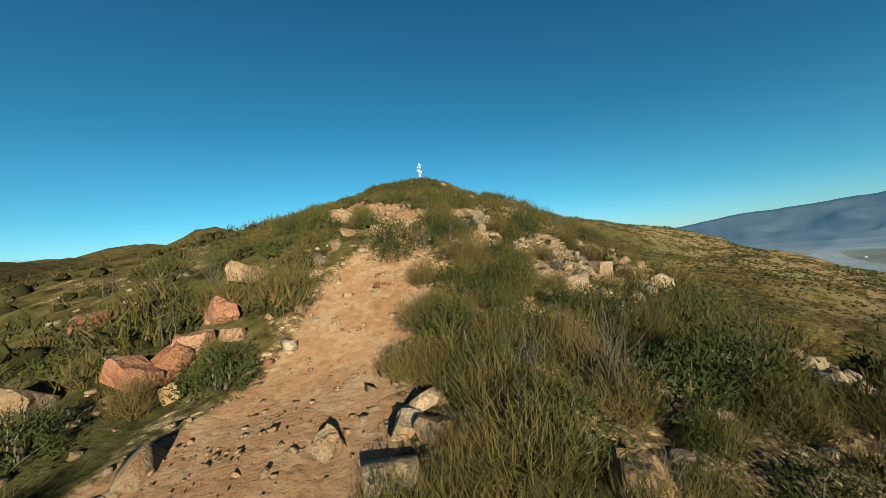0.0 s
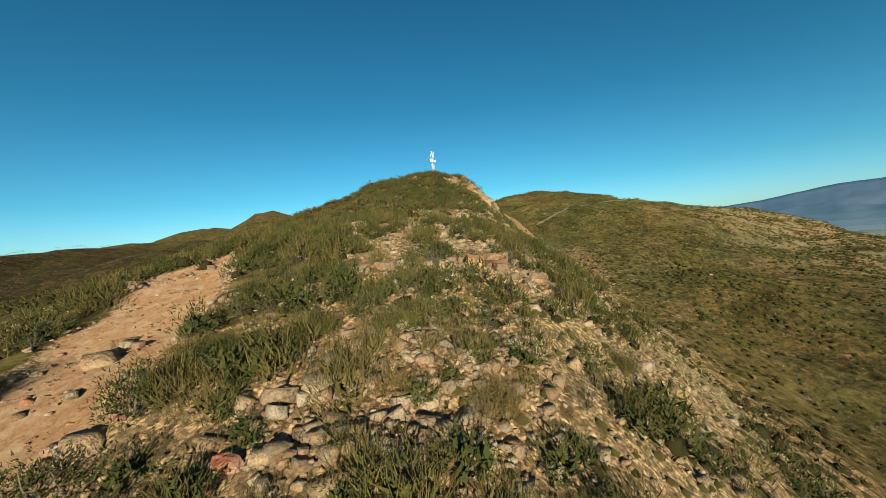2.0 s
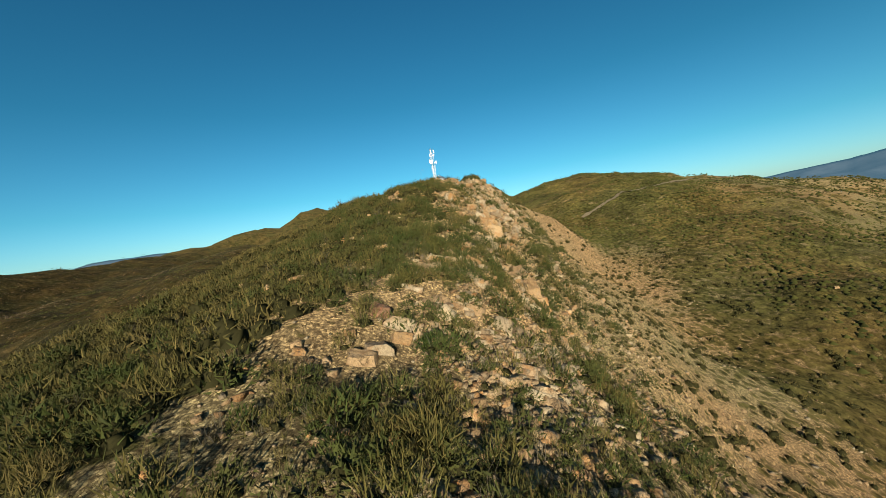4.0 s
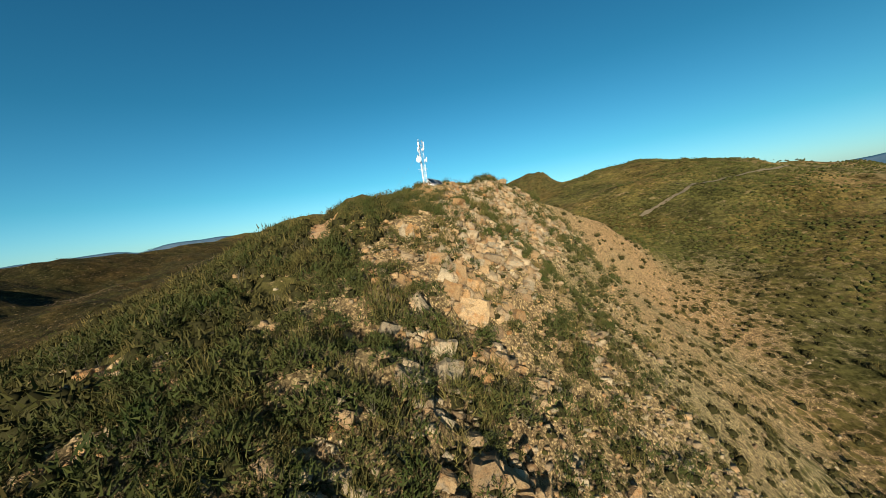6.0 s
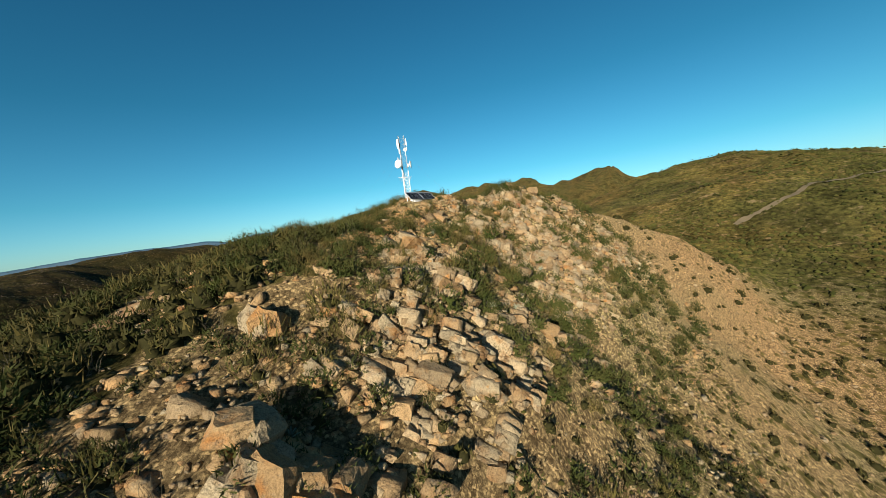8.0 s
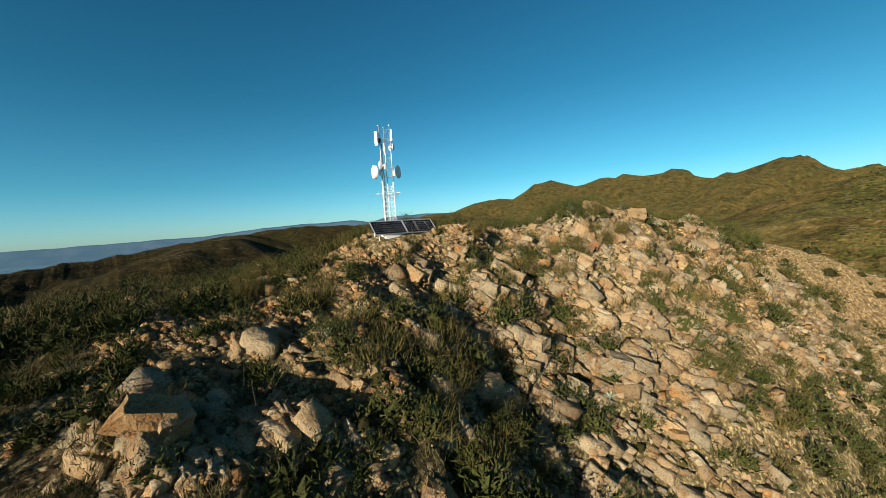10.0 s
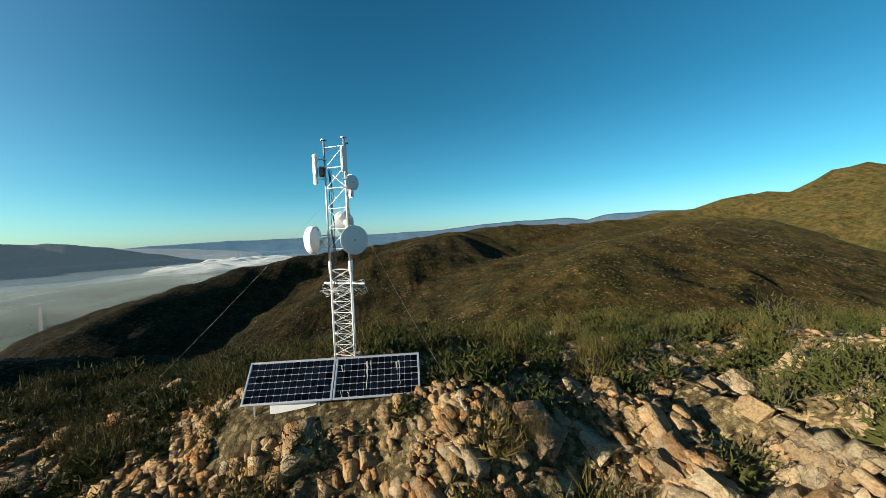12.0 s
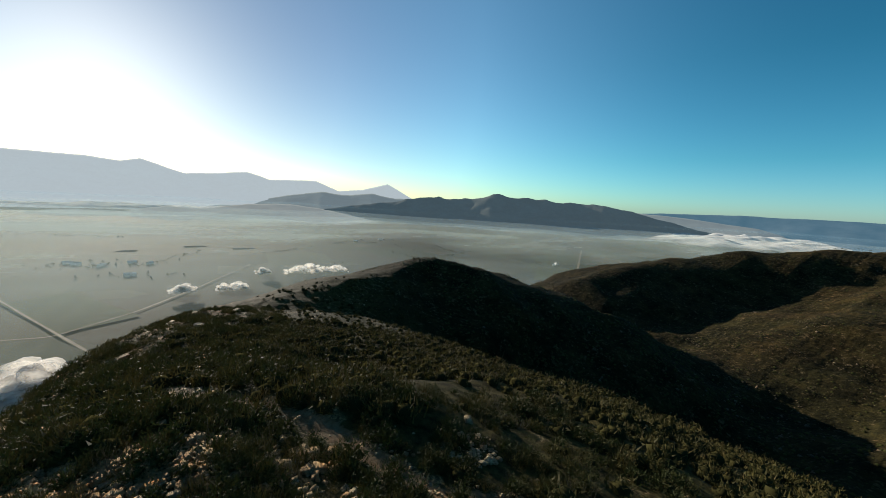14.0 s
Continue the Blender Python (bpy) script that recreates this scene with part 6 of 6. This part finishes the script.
# scrub on the far hillsides
ang, rad = R.uniform(0, 2 * np.pi, 36000), 60 + 420 * R.random(36000) ** 0.75
x = np.r_[-10 + rad * np.cos(ang), R.uniform(-200, -60, 5000), R.uniform(10, 250, 34000), R.uniform(-760, -75, 20000)]
y = np.r_[130 + rad * np.sin(ang), R.uniform(-60, 150, 5000), R.uniform(120, 460, 34000), R.uniform(0, 640, 20000)]
keep = ((x < -75) | (x > 62) | (y < -25) | (y > 200)) & (R.random(len(x)) < np.clip(0.6 + 1.2 * fbm(x / 25, y / 25, 3, 61), 0.15, 1))
x, y = x[keep], y[keep]
z = land(x, y)
ok = z > -120
x, y, z = x[ok], y[ok], z[ok]
merged("far_scrub", BUSH_LO, np.stack([x, y, z - 0.05], -1), turns(len(x), 0, 0.1), R.uniform(0.7, 1.7, len(x)), LEAF_OLIVE, "low scrub dotting the far hillsides", "shrubs")

# rocks in bands along the western hillsides
x, y = R.uniform(-560, -85, 26000), R.uniform(20, 520, 26000)
z = land(x, y)
ok = (R.random(len(x)) < smooth(0.05, 0.3, fbm(z / 9, (x - y) / 60, 3, 181) + 0.25 * fbm(x / 20, y / 20, 3, 183))) & (z > -110)
x, y, z = x[ok], y[ok], z[ok]
merged("hillside_rocks", CHIPS, np.stack([x, y, z], -1), turns(len(x), 0.2, 0.3), 0.4 + 0.8 * R.random(len(x)) ** 3, ROCK_BROWN, "brown rocks in bands along the far hillside", "stones")

# aloes: grey-green rosettes
def aloe_mesh():
    vs, fs = [], []
    for k in range(17):
        a, up = k * 2.4, 0.35 + 0.55 * (k / 17)
        d = np.array([math.cos(a), math.sin(a), 0]) * (1.05 - 0.6 * k / 17) * 0.38
        s = np.array([-math.sin(a), math.cos(a), 0])
        b = len(vs)
        for j, (t, w) in enumerate(((0.0, 0.035), (0.45, 0.045), (0.8, 0.025))):
            c = d * t + np.array([0, 0, up * 0.55 * t + 0.04 - 0.05 * t * t])
            vs += [c - s * w, c + np.array([0, 0, -0.02]), c + s * w]
        vs.append(d + np.array([0, 0, up * 0.5]))
        for j in (0, 3):
            q = b + j
            fs += [(q, q + 1, q + 4), (q, q + 4, q + 3), (q + 1, q + 2, q + 5), (q + 1, q + 5, q + 4)]
        q = b + 6
        fs += [(q, q + 1, b + 9), (q + 1, q + 2, b + 9)]
    return np.array(vs), np.array(fs)


ALOES = [mesh_of("rosette", aloe_mesh(), ALOE_LEAF), mesh_of("stem", twigs(3, 0.05, 0.1, 0.02), WOOD)]
for ax, ay in ((-0.1, 24.0), (5.1, 36.1), (8.3, 123.7), (8.8, 126.1), (-2.4, 122.6), (3.0, 126.9), (5.6, 132.9), (7.4, 137.5), (-9.0, 142.5), (1.7, 145.0), (5.8, 111.8), (2.5, 105.4)):
    az = float(surface(np.array([ax]), np.array([ay]))[0])
    plant_thing("aloe", "pale grey-green spiky aloe rosette among rocks", "aloe", "aloes on the ridge", [("rosette", ALOES[0]), ("stem", ALOES[1])], ax, ay, az, 1.0)


# ---- the plain: water, roads, farms, mist ----
def ribbon(name, line, width, lift, mat, label, category):
    """A strip along a line of (x, y), laid on the plain."""
    pts = []
    for (x0, y0), (x1, y1) in zip(line[:-1], line[1:]):
        for k in range(12):
            pts.append((x0 + (x1 - x0) * k / 12, y0 + (y1 - y0) * k / 12))
    pts = np.array(pts + [line[-1]], float)
    for _ in range(6):
        pts[1:-1] = (pts[:-2] + 2 * pts[1:-1] + pts[2:]) / 4
    d = np.gradient(pts, axis=0)
    d /= np.linalg.norm(d, axis=1)[:, None]
    s = np.stack([-d[:, 1], d[:, 0]], -1) * width / 2 * (1 + 0.15 * vnoise(np.arange(len(pts)) / 4.0, 0 * pts[:, 0], 5))[:, None]
    rows_ = []
    for off in (-1, -0.34, 0.34, 1):
        q = pts + s * off
        rows_.append(np.concatenate([q, (np.maximum(land(q[:, 0], q[:, 1]), PLAIN - 2) + lift)[:, None]], 1))
    ob = link_mesh(name, np.concatenate(rows_), grid_faces(len(pts), 4), mat)
    return tagged(ob, label, category, kind="structure")


PATH_SOIL = plain_material("tan_path_soil", (0.13, 0.10, 0.055), 0.95, 0.0, 0.35, 0.8)
HILL_PATH = [(38, 245), (43, 250), (49, 253), (55, 258), (59, 262), (67, 270), (74, 272), (82, 278), (94, 285), (106, 296)]
WATER = plain_material("still_water", (0.03, 0.05, 0.06), 0.06, 0.0, 0.2, 0.01)
GRAVEL_ROAD = plain_material("pale_gravel_road", (0.15, 0.135, 0.10), 0.95, 0.0, 0.2, 0.05)
GRAVEL_ROAD.node_tree.nodes["Principled BSDF"].inputs["Specular IOR Level"].default_value = 0.03
ROOF = plain_material("pale_sheet_roof", (0.55, 0.55, 0.54), 0.4, 0.2, 0.2, 0.5)
PLASTER = plain_material("white_plaster", (0.70, 0.68, 0.63), 0.8, 0.0, 0.15, 0.5)
TREE_LEAF = leaf_material("farm_tree_leaves", (0.02, 0.035, 0.012), (0.05, 0.07, 0.022), (0.06, 0.065, 0.025))

ribbon("path", HILL_PATH, 1.5, 0.35, PATH_SOIL, "tan dirt path climbing the scrubby hill", "path")
ribbon("river", [(1250, 950), (1545, 1244), (1700, 1440), (1850, 1640), (2040, 1850), (2300, 2110), (2560, 2280), (2760, 2370), (3216, 2619), (3600, 2800)], 120, 3.0, WATER, "blue river winding through the valley", "river")
ribbon("road", [(480, -960), (334, -729), (250, -594), (193, -503), (140, -421), (90, -340)], 3.5, 2.2, GRAVEL_ROAD, "pale farm road between fields", "road")
ribbon("road_2", [(420, -520), (252, -511), (205, -507), (172, -553), (136, -603), (60, -760), (-40, -1000)], 3.5, 2.2, GRAVEL_ROAD, "pale farm road between fields", "road")
ribbon("road_3", [(-1500, -1100), (-927, -633), (-750, -480), (-680, -395), (-635, -337), (-600, -290)], 7, 2.4, GRAVEL_ROAD, "pale dirt road along a brown field", "road")
ribbon("road_4", [(-1400, -820), (-1140, -590), (-1006, -471), (-873, -359), (-804, -296), (-740, -240)], 7, 2.4, GRAVEL_ROAD, "pale dirt road along a brown field", "road")
ribbon("road_5", [(900, 760), (1150, 1050), (1276, 1220), (1403, 1423), (1600, 1700)], 12, 2.4, GRAVEL_ROAD, "dirt road to the river", "road")


def pond(x, y, length, width, turn):
    bm = bmesh.new()
    c, s = math.cos(turn), math.sin(turn)
    ring = []
    for k in range(28):
        a = 2 * math.pi * k / 28
        r = 1 + 0.10 * math.sin(3 * a + x)
        px_ = math.copysign(abs(math.cos(a)) ** 0.5, math.cos(a)) * length / 2 * r
        py_ = math.copysign(abs(math.sin(a)) ** 0.5, math.sin(a)) * width / 2 * r
        ring.append(bm.verts.new((x + px_ * c - py_ * s, y + px_ * s + py_ * c, PLAIN + 2.6)))
    bm.faces.new(ring)
    bmesh.ops.solidify(bm, geom=bm.faces[:], thickness=0.8)
    bmesh.ops.recalc_face_normals(bm, faces=bm.faces)
    ob = part("farm_dam", bm, WATER, None)
    tagged(ob, "bright still farm dam in the plain", "dam", "farm dams")


for d_ in ((316, -1294, 120, 38, 0.05), (119, -1392, 66, 30, 0.2), (-27, -1321, 72, 26, 0.2), (-395, -1460, 50, 20, 0.2), (-540, -1453, 44, 20, 0.2), (901, -3281, 420, 60, 0.1), (640, -3700, 520, 70, 0.1), (150, -3900, 380, 60, 0.0)):
    pond(*d_)


def farm_house(x, y, turn, long):
    z = ground_z(x, y) - 0.3
    h = thing("farm_house", "pale gabled farm building among fields", "house", (x, y, z), "farm buildings")
    h.rotation_euler = (0, 0, turn)
    part("wall", box_bm((long, 9, 5), (0, 0, 2.5)), PLASTER, h)
    bm = bmesh.new()
    v = [bm.verts.new(p) for p in ((-long / 2 - 0.5, -5, 5), (long / 2 + 0.5, -5, 5), (long / 2 + 0.5, 5, 5), (-long / 2 - 0.5, 5, 5), (-long / 2 - 0.5, 0, 8), (long / 2 + 0.5, 0, 8))]
    for f in ((0, 1, 5, 4), (2, 3, 4, 5), (0, 4, 3), (1, 2, 5), (0, 3, 2, 1)):
        bm.faces.new([v[k] for k in f])
    part("roof", bm, ROOF, h, "pale sheet metal roof")
    for k in (-0.25, 0.25):
        part("door" if k < 0 else "window", box_bm((2.2, 0.3, 3.2 if k < 0 else 1.8), (long * k, -4.55, 1.6 if k < 0 else 2.4)), BLACK, h)


HOUSES = [(335, -1067, 0.3, 20), (282, -1041, 1.2, 24), (356, -1087, 0.2, 18), (203, -912, 0.4, 22), (190, -1054, 1.0, 16), (230, -1075, 0.2, 18), (-480, -1500, 0.7, 24), (-620, -1560, 0.1, 26),
          (-998, -796, 0.6, 20), (-1029, -813, 1.1, 16), (-1133, -723, 0.4, 18), (-1198, -1251, 0.3, 26), (1700, 1560, 0.5, 22), (1850, 1740, 0.2, 26), (2050, 1700, 0.9, 22)]
for h_ in HOUSES:
    farm_house(*h_)

# trees in clumps and lines about the farms
tx, ty = [], []
for hx, hy, *_ in HOUSES:
    k = R.randint(10, 26)
    tx += list(hx + R.normal(0, 55, k))
    ty += list(hy + R.normal(0, 22, k))
for k in range(26):
    cx, cy = R.uniform(-1900, 900), R.uniform(-2600, -500)
    n = R.randint(8, 30)
    a = R.uniform(0, 3.14)
    s = R.uniform(-120, 120, n)
    tx += list(cx + s * math.cos(a) + R.normal(0, 8, n))
    ty += list(cy + s * math.sin(a) + R.normal(0, 8, n))
for k in range(16):
    cx, cy = R.uniform(700, 1700), R.uniform(500, 1700)
    n = R.randint(8, 30)
    tx += list(cx + R.normal(0, 60, n))
    ty += list(cy + R.normal(0, 20, n))
tx, ty = np.array(tx), np.array(ty)
tz = land(tx, ty)
low = tz < -160
TREES = [joined(leaf_cloud(26, 7, 1.0, 1.0, 0.22, 0.6, True), twigs(3, 0.1, 0.5, 0.03)) for _ in range(5)]
merged("farm_trees", TREES, np.stack([tx, ty, tz], -1)[low], turns(low.sum(), 0, 0.05), R.uniform(3, 6.5, low.sum()), TREE_LEAF, "dark trees in rows about the farms", "trees")


# vine rows in the valley to the west
def field(name, corners, mat, label):
    n, m = 20, 20
    c = [np.array(p, float) for p in corners]
    v = []
    for i in range(n):
        for j in range(m):
            a, b = i / (n - 1), j / (m - 1)
            q = (c[0] * (1 - a) + c[1] * a) * (1 - b) + (c[3] * (1 - a) + c[2] * a) * b
            v.append((q[0], q[1], ground_z(q[0], q[1]) + 1.8))
    return tagged(link_mesh(name, v, grid_faces(m, n), mat, shade=True), label, "field", kind="structure")


def field_material(name, a, b, scale):
    m, t, bs = material(name)
    pos = t.nodes.new("ShaderNodeNewGeometry").outputs["Position"]
    w = t.nodes.new("ShaderNodeTexWave")
    w.inputs["Scale"].default_value, w.inputs["Distortion"].default_value = scale, 0.3
    link(t, pos, w.inputs["Vector"])
    c = mixc(t, w.outputs["Fac"], a, b)
    link(t, mixc(t, maths(t, "MULTIPLY", noise_of(t, pos, 0.02, 5), 0.7), c, tuple(v * 0.6 for v in a)), bs.inputs["Base Color"])
    bs.inputs["Roughness"].default_value = 0.95
    bs.inputs["Specular IOR Level"].default_value = 0.03
    bs.inputs["Diffuse Roughness"].default_value = 1.0
    return m


field("ground_field", [(-1135, -600), (-935, -640), (-640, -345), (-800, -300)], field_material("stubble_field", (0.12, 0.095, 0.035), (0.15, 0.11, 0.04), 0.02), "brown stubble field between two dirt roads")
field("ground_vineyard", [(-1108, -640), (-841, -720), (-736, -617), (-1005, -575)], field_material("vine_rows", (0.05, 0.08, 0.025), (0.14, 0.13, 0.06), 0.025), "green vine rows beyond the brown field")
field("ground_meadow", [(327, -709), (257, -771), (125, -578), (203, -517)], field_material("pale_meadow", (0.08, 0.115, 0.045), (0.10, 0.13, 0.05), 0.008), "pale green meadow beside a farm road")
field("ground_meadow_2", [(253, -500), (203, -505), (140, -421), (220, -400)], field_material("pale_crop", (0.085, 0.11, 0.045), (0.11, 0.125, 0.055), 0.01), "pale green crop field below the ridge")


# mist: thin sheets over the plain, thicker in patches
def mist_material(name, lo, hi, scale, clump, colour=(0.54, 0.80, 0.92)):
    m, t, b = material(name)
    pos = t.nodes.new("ShaderNodeNewGeometry").outputs["Position"]
    stretch = t.nodes.new("ShaderNodeMapping")
    stretch.inputs["Scale"].default_value = (0.6, 1.3, 1.0)
    link(t, pos, stretch.inputs["Vector"])
    n = noise_of(t, stretch.outputs[0], scale, 6, 0.55)
    edge = node(t, "ShaderNodeAttribute", attribute_name="fade").outputs["Fac"]
    fac = maths(t, "MULTIPLY", ramp(t, n, (clump - 0.12, (lo,) * 3), (clump + 0.16, (hi,) * 3)), edge)
    dif, tra, tp = t.nodes.new("ShaderNodeBsdfDiffuse"), t.nodes.new("ShaderNodeBsdfTranslucent"), t.nodes.new("ShaderNodeBsdfTransparent")
    dif.inputs["Color"].default_value = tra.inputs["Color"].default_value = (*colour, 1)
    both, mx = t.nodes.new("ShaderNodeMixShader"), t.nodes.new("ShaderNodeMixShader")
    both.inputs[0].default_value = 0.5
    link(t, dif.outputs[0], both.inputs[1])
    link(t, tra.outputs[0], both.inputs[2])
    link(t, fac, mx.inputs[0])
    link(t, tp.outputs[0], mx.inputs[1])
    link(t, both.outputs[0], mx.inputs[2])
    link(t, mx.outputs[0], t.nodes["Material Output"].inputs["Surface"])
    return m


def mist_sheet(z, near, mat, label):
    """A level sheet round the hills, from near to the mountains."""
    n, m = 90, 26
    a = np.linspace(0, 2 * np.pi, n)
    r = near + (4600 - near) * np.linspace(0, 1, m) ** 1.5
    A, RR = np.meshgrid(a, r)
    v = np.stack([-60 + RR * np.cos(A), 150 + RR * np.sin(A), z + 14 * fbm(RR * np.cos(A) / 500, RR * np.sin(A) / 500, 3, 7)], -1)
    # no mist over the hills to the north
    inside = smooth(1000, 1900, np.hypot(v[..., 0] + 150, v[..., 1] - 480)) if z > -140 else smooth(500, 900, np.hypot(v[..., 0] + 150, v[..., 1] - 400))
    inside = inside * (1 - 0.6 * smooth(-150, -800, v[..., 0]) * smooth(2600, 1500, RR))
    inside = inside * (1 - 0.45 * smooth(-300, 500, v[..., 1]) * smooth(-300, 300, v[..., 0]))
    ob = link_mesh("mist", v.reshape(-1, 3), grid_faces(n, m), mat, shade=True)
    ob.data.attributes.new("fade", "FLOAT", "POINT").data.foreach_set("value", (inside * smooth(near, near * 1.6, RR)).ravel().astype(np.float32))
    ob.visible_shadow = False
    return tagged(ob, label, "mist", kind="stuff")


mist_sheet(-168, 450, mist_material("ground_mist", 0.14, 0.75, 0.0016, 0.56, (0.83, 0.92, 0.90)), "patchy white ground mist on the plain")
mist_sheet(-152, 600, mist_material("low_haze", 0.18, 0.36, 0.0009, 0.5, (0.72, 0.87, 0.88)), "thin pale morning haze over the plain")
mist_sheet(-118, 1000, mist_material("upper_haze", 0.18, 0.34, 0.0007, 0.5, (0.74, 0.87, 0.88)), "thin pale morning haze over the plain")
mist_sheet(-75, 2600, mist_material("far_haze", 0.10, 0.22, 0.0006, 0.5), "thin pale morning haze before the mountains")


# banks of cloud that lie in the valley
CLOUD = mist_material("valley_cloud", 0.75, 1.0, 0.03, 0.45, (0.92, 0.90, 0.87))
PUFF = mist_material("ragged_cloud", 0.06, 0.5, 0.06, 0.47, (0.95, 0.92, 0.88))


def cloud(label, x, y, z, length, width, height, turn, seed, count=70):
    """Heaped lumps, low and ragged at the ends."""
    rs = np.random.RandomState(seed)
    vs, fs, b = [], [], 0
    c, s = math.cos(turn), math.sin(turn)
    bm = bmesh.new()
    bmesh.ops.create_icosphere(bm, subdivisions=2, radius=1)
    sv, sf = arrays(bm)
    for k in range(count):
        u = rs.uniform(-1, 1)
        hump = (0.45 + 0.55 * abs(math.sin(2.3 * u + seed))) * (1 - u * u) ** 0.6
        r = height * rs.uniform(0.16, 0.42) * (0.35 + 0.65 * hump)
        q = np.array([u * length / 2, rs.normal(0, 0.25) * width, rs.random() ** 1.4 * height * 0.75 * hump])
        lump = 1 + 0.35 * fbm(sv[:, 0] * 2.1 + k, sv[:, 1] * 2.1 + sv[:, 2] * 1.7, 4, seed)[:, None]
        w = sv * lump * np.array([r * max(1.3, length / height * 0.22), r * 1.3, r * 0.9]) + q
        vs.append(np.stack([x + w[:, 0] * c - w[:, 1] * s, y + w[:, 0] * s + w[:, 1] * c, z + w[:, 2]], -1))
        fs.append(sf + b)
        b += len(sv)
    ob = link_mesh("cloud", np.concatenate(vs), np.concatenate(fs), PUFF, shade=True)
    ob.data.attributes.new("fade", "FLOAT", "POINT").data.foreach_set("value", np.full(b, 1.0, np.float32))
    return tagged(ob, label, "cloud", kind="stuff")


def fog_bank(x, y, z, length, width, height, turn, seed):
    """A long low bank with a softly billowed top that thins out at its edges."""
    n, m = 110, 40
    u, v = np.meshgrid(np.linspace(-1, 1, n), np.linspace(-1, 1, m))
    lx, ly = u * length / 2, v * width / 2
    rim = np.clip(1 - (u + 0.25 * fbm(v * 2.5, u * 3, 3, seed)) ** 2, 0, 1) * np.clip(1 - (v + 0.3 * fbm(u * 4, v * 2, 3, seed + 2)) ** 2, 0, 1)
    top = height * rim ** 0.45 * (0.75 + 0.5 * fbm(lx / 120, ly / 90, 5, seed + 4))
    c, s = math.cos(turn), math.sin(turn)
    ob = link_mesh("cloud", np.stack([x + lx * c - ly * s, y + lx * s + ly * c, z + top], -1).reshape(-1, 3), grid_faces(n, m), CLOUD, shade=True)
    ob.data.attributes.new("fade", "FLOAT", "POINT").data.foreach_set("value", smooth(0.0, 0.35, rim).ravel().astype(np.float32))
    return tagged(ob, "white fog bank lying across the far valley", "cloud", kind="stuff")


fog_bank(-3350, -1150, -150, 2300, 1000, 52, 0.36, 3)
fog_bank(350, -3500, -160, 2600, 500, 40, 0.0, 13)
fog_bank(-4000, -1900, -150, 1300, 700, 45, 0.5, 9)
cloud("small white cloud puff below the ridge", 151, -329, -172, 80, 45, 40, 0.4, 4)
cloud("small white cloud puff over the plain", 80, -679, -165, 45, 22, 15, 0.2, 5)
cloud("small white cloud puff over the plain", 0, -674, -165, 55, 24, 15, 0.1, 6)
cloud("long white cloud puff over the plain", -183, -811, -165, 150, 40, 22, -0.1, 7)
cloud("small white cloud puff over the plain", -61, -818, -165, 34, 20, 16, 0.1, 8)
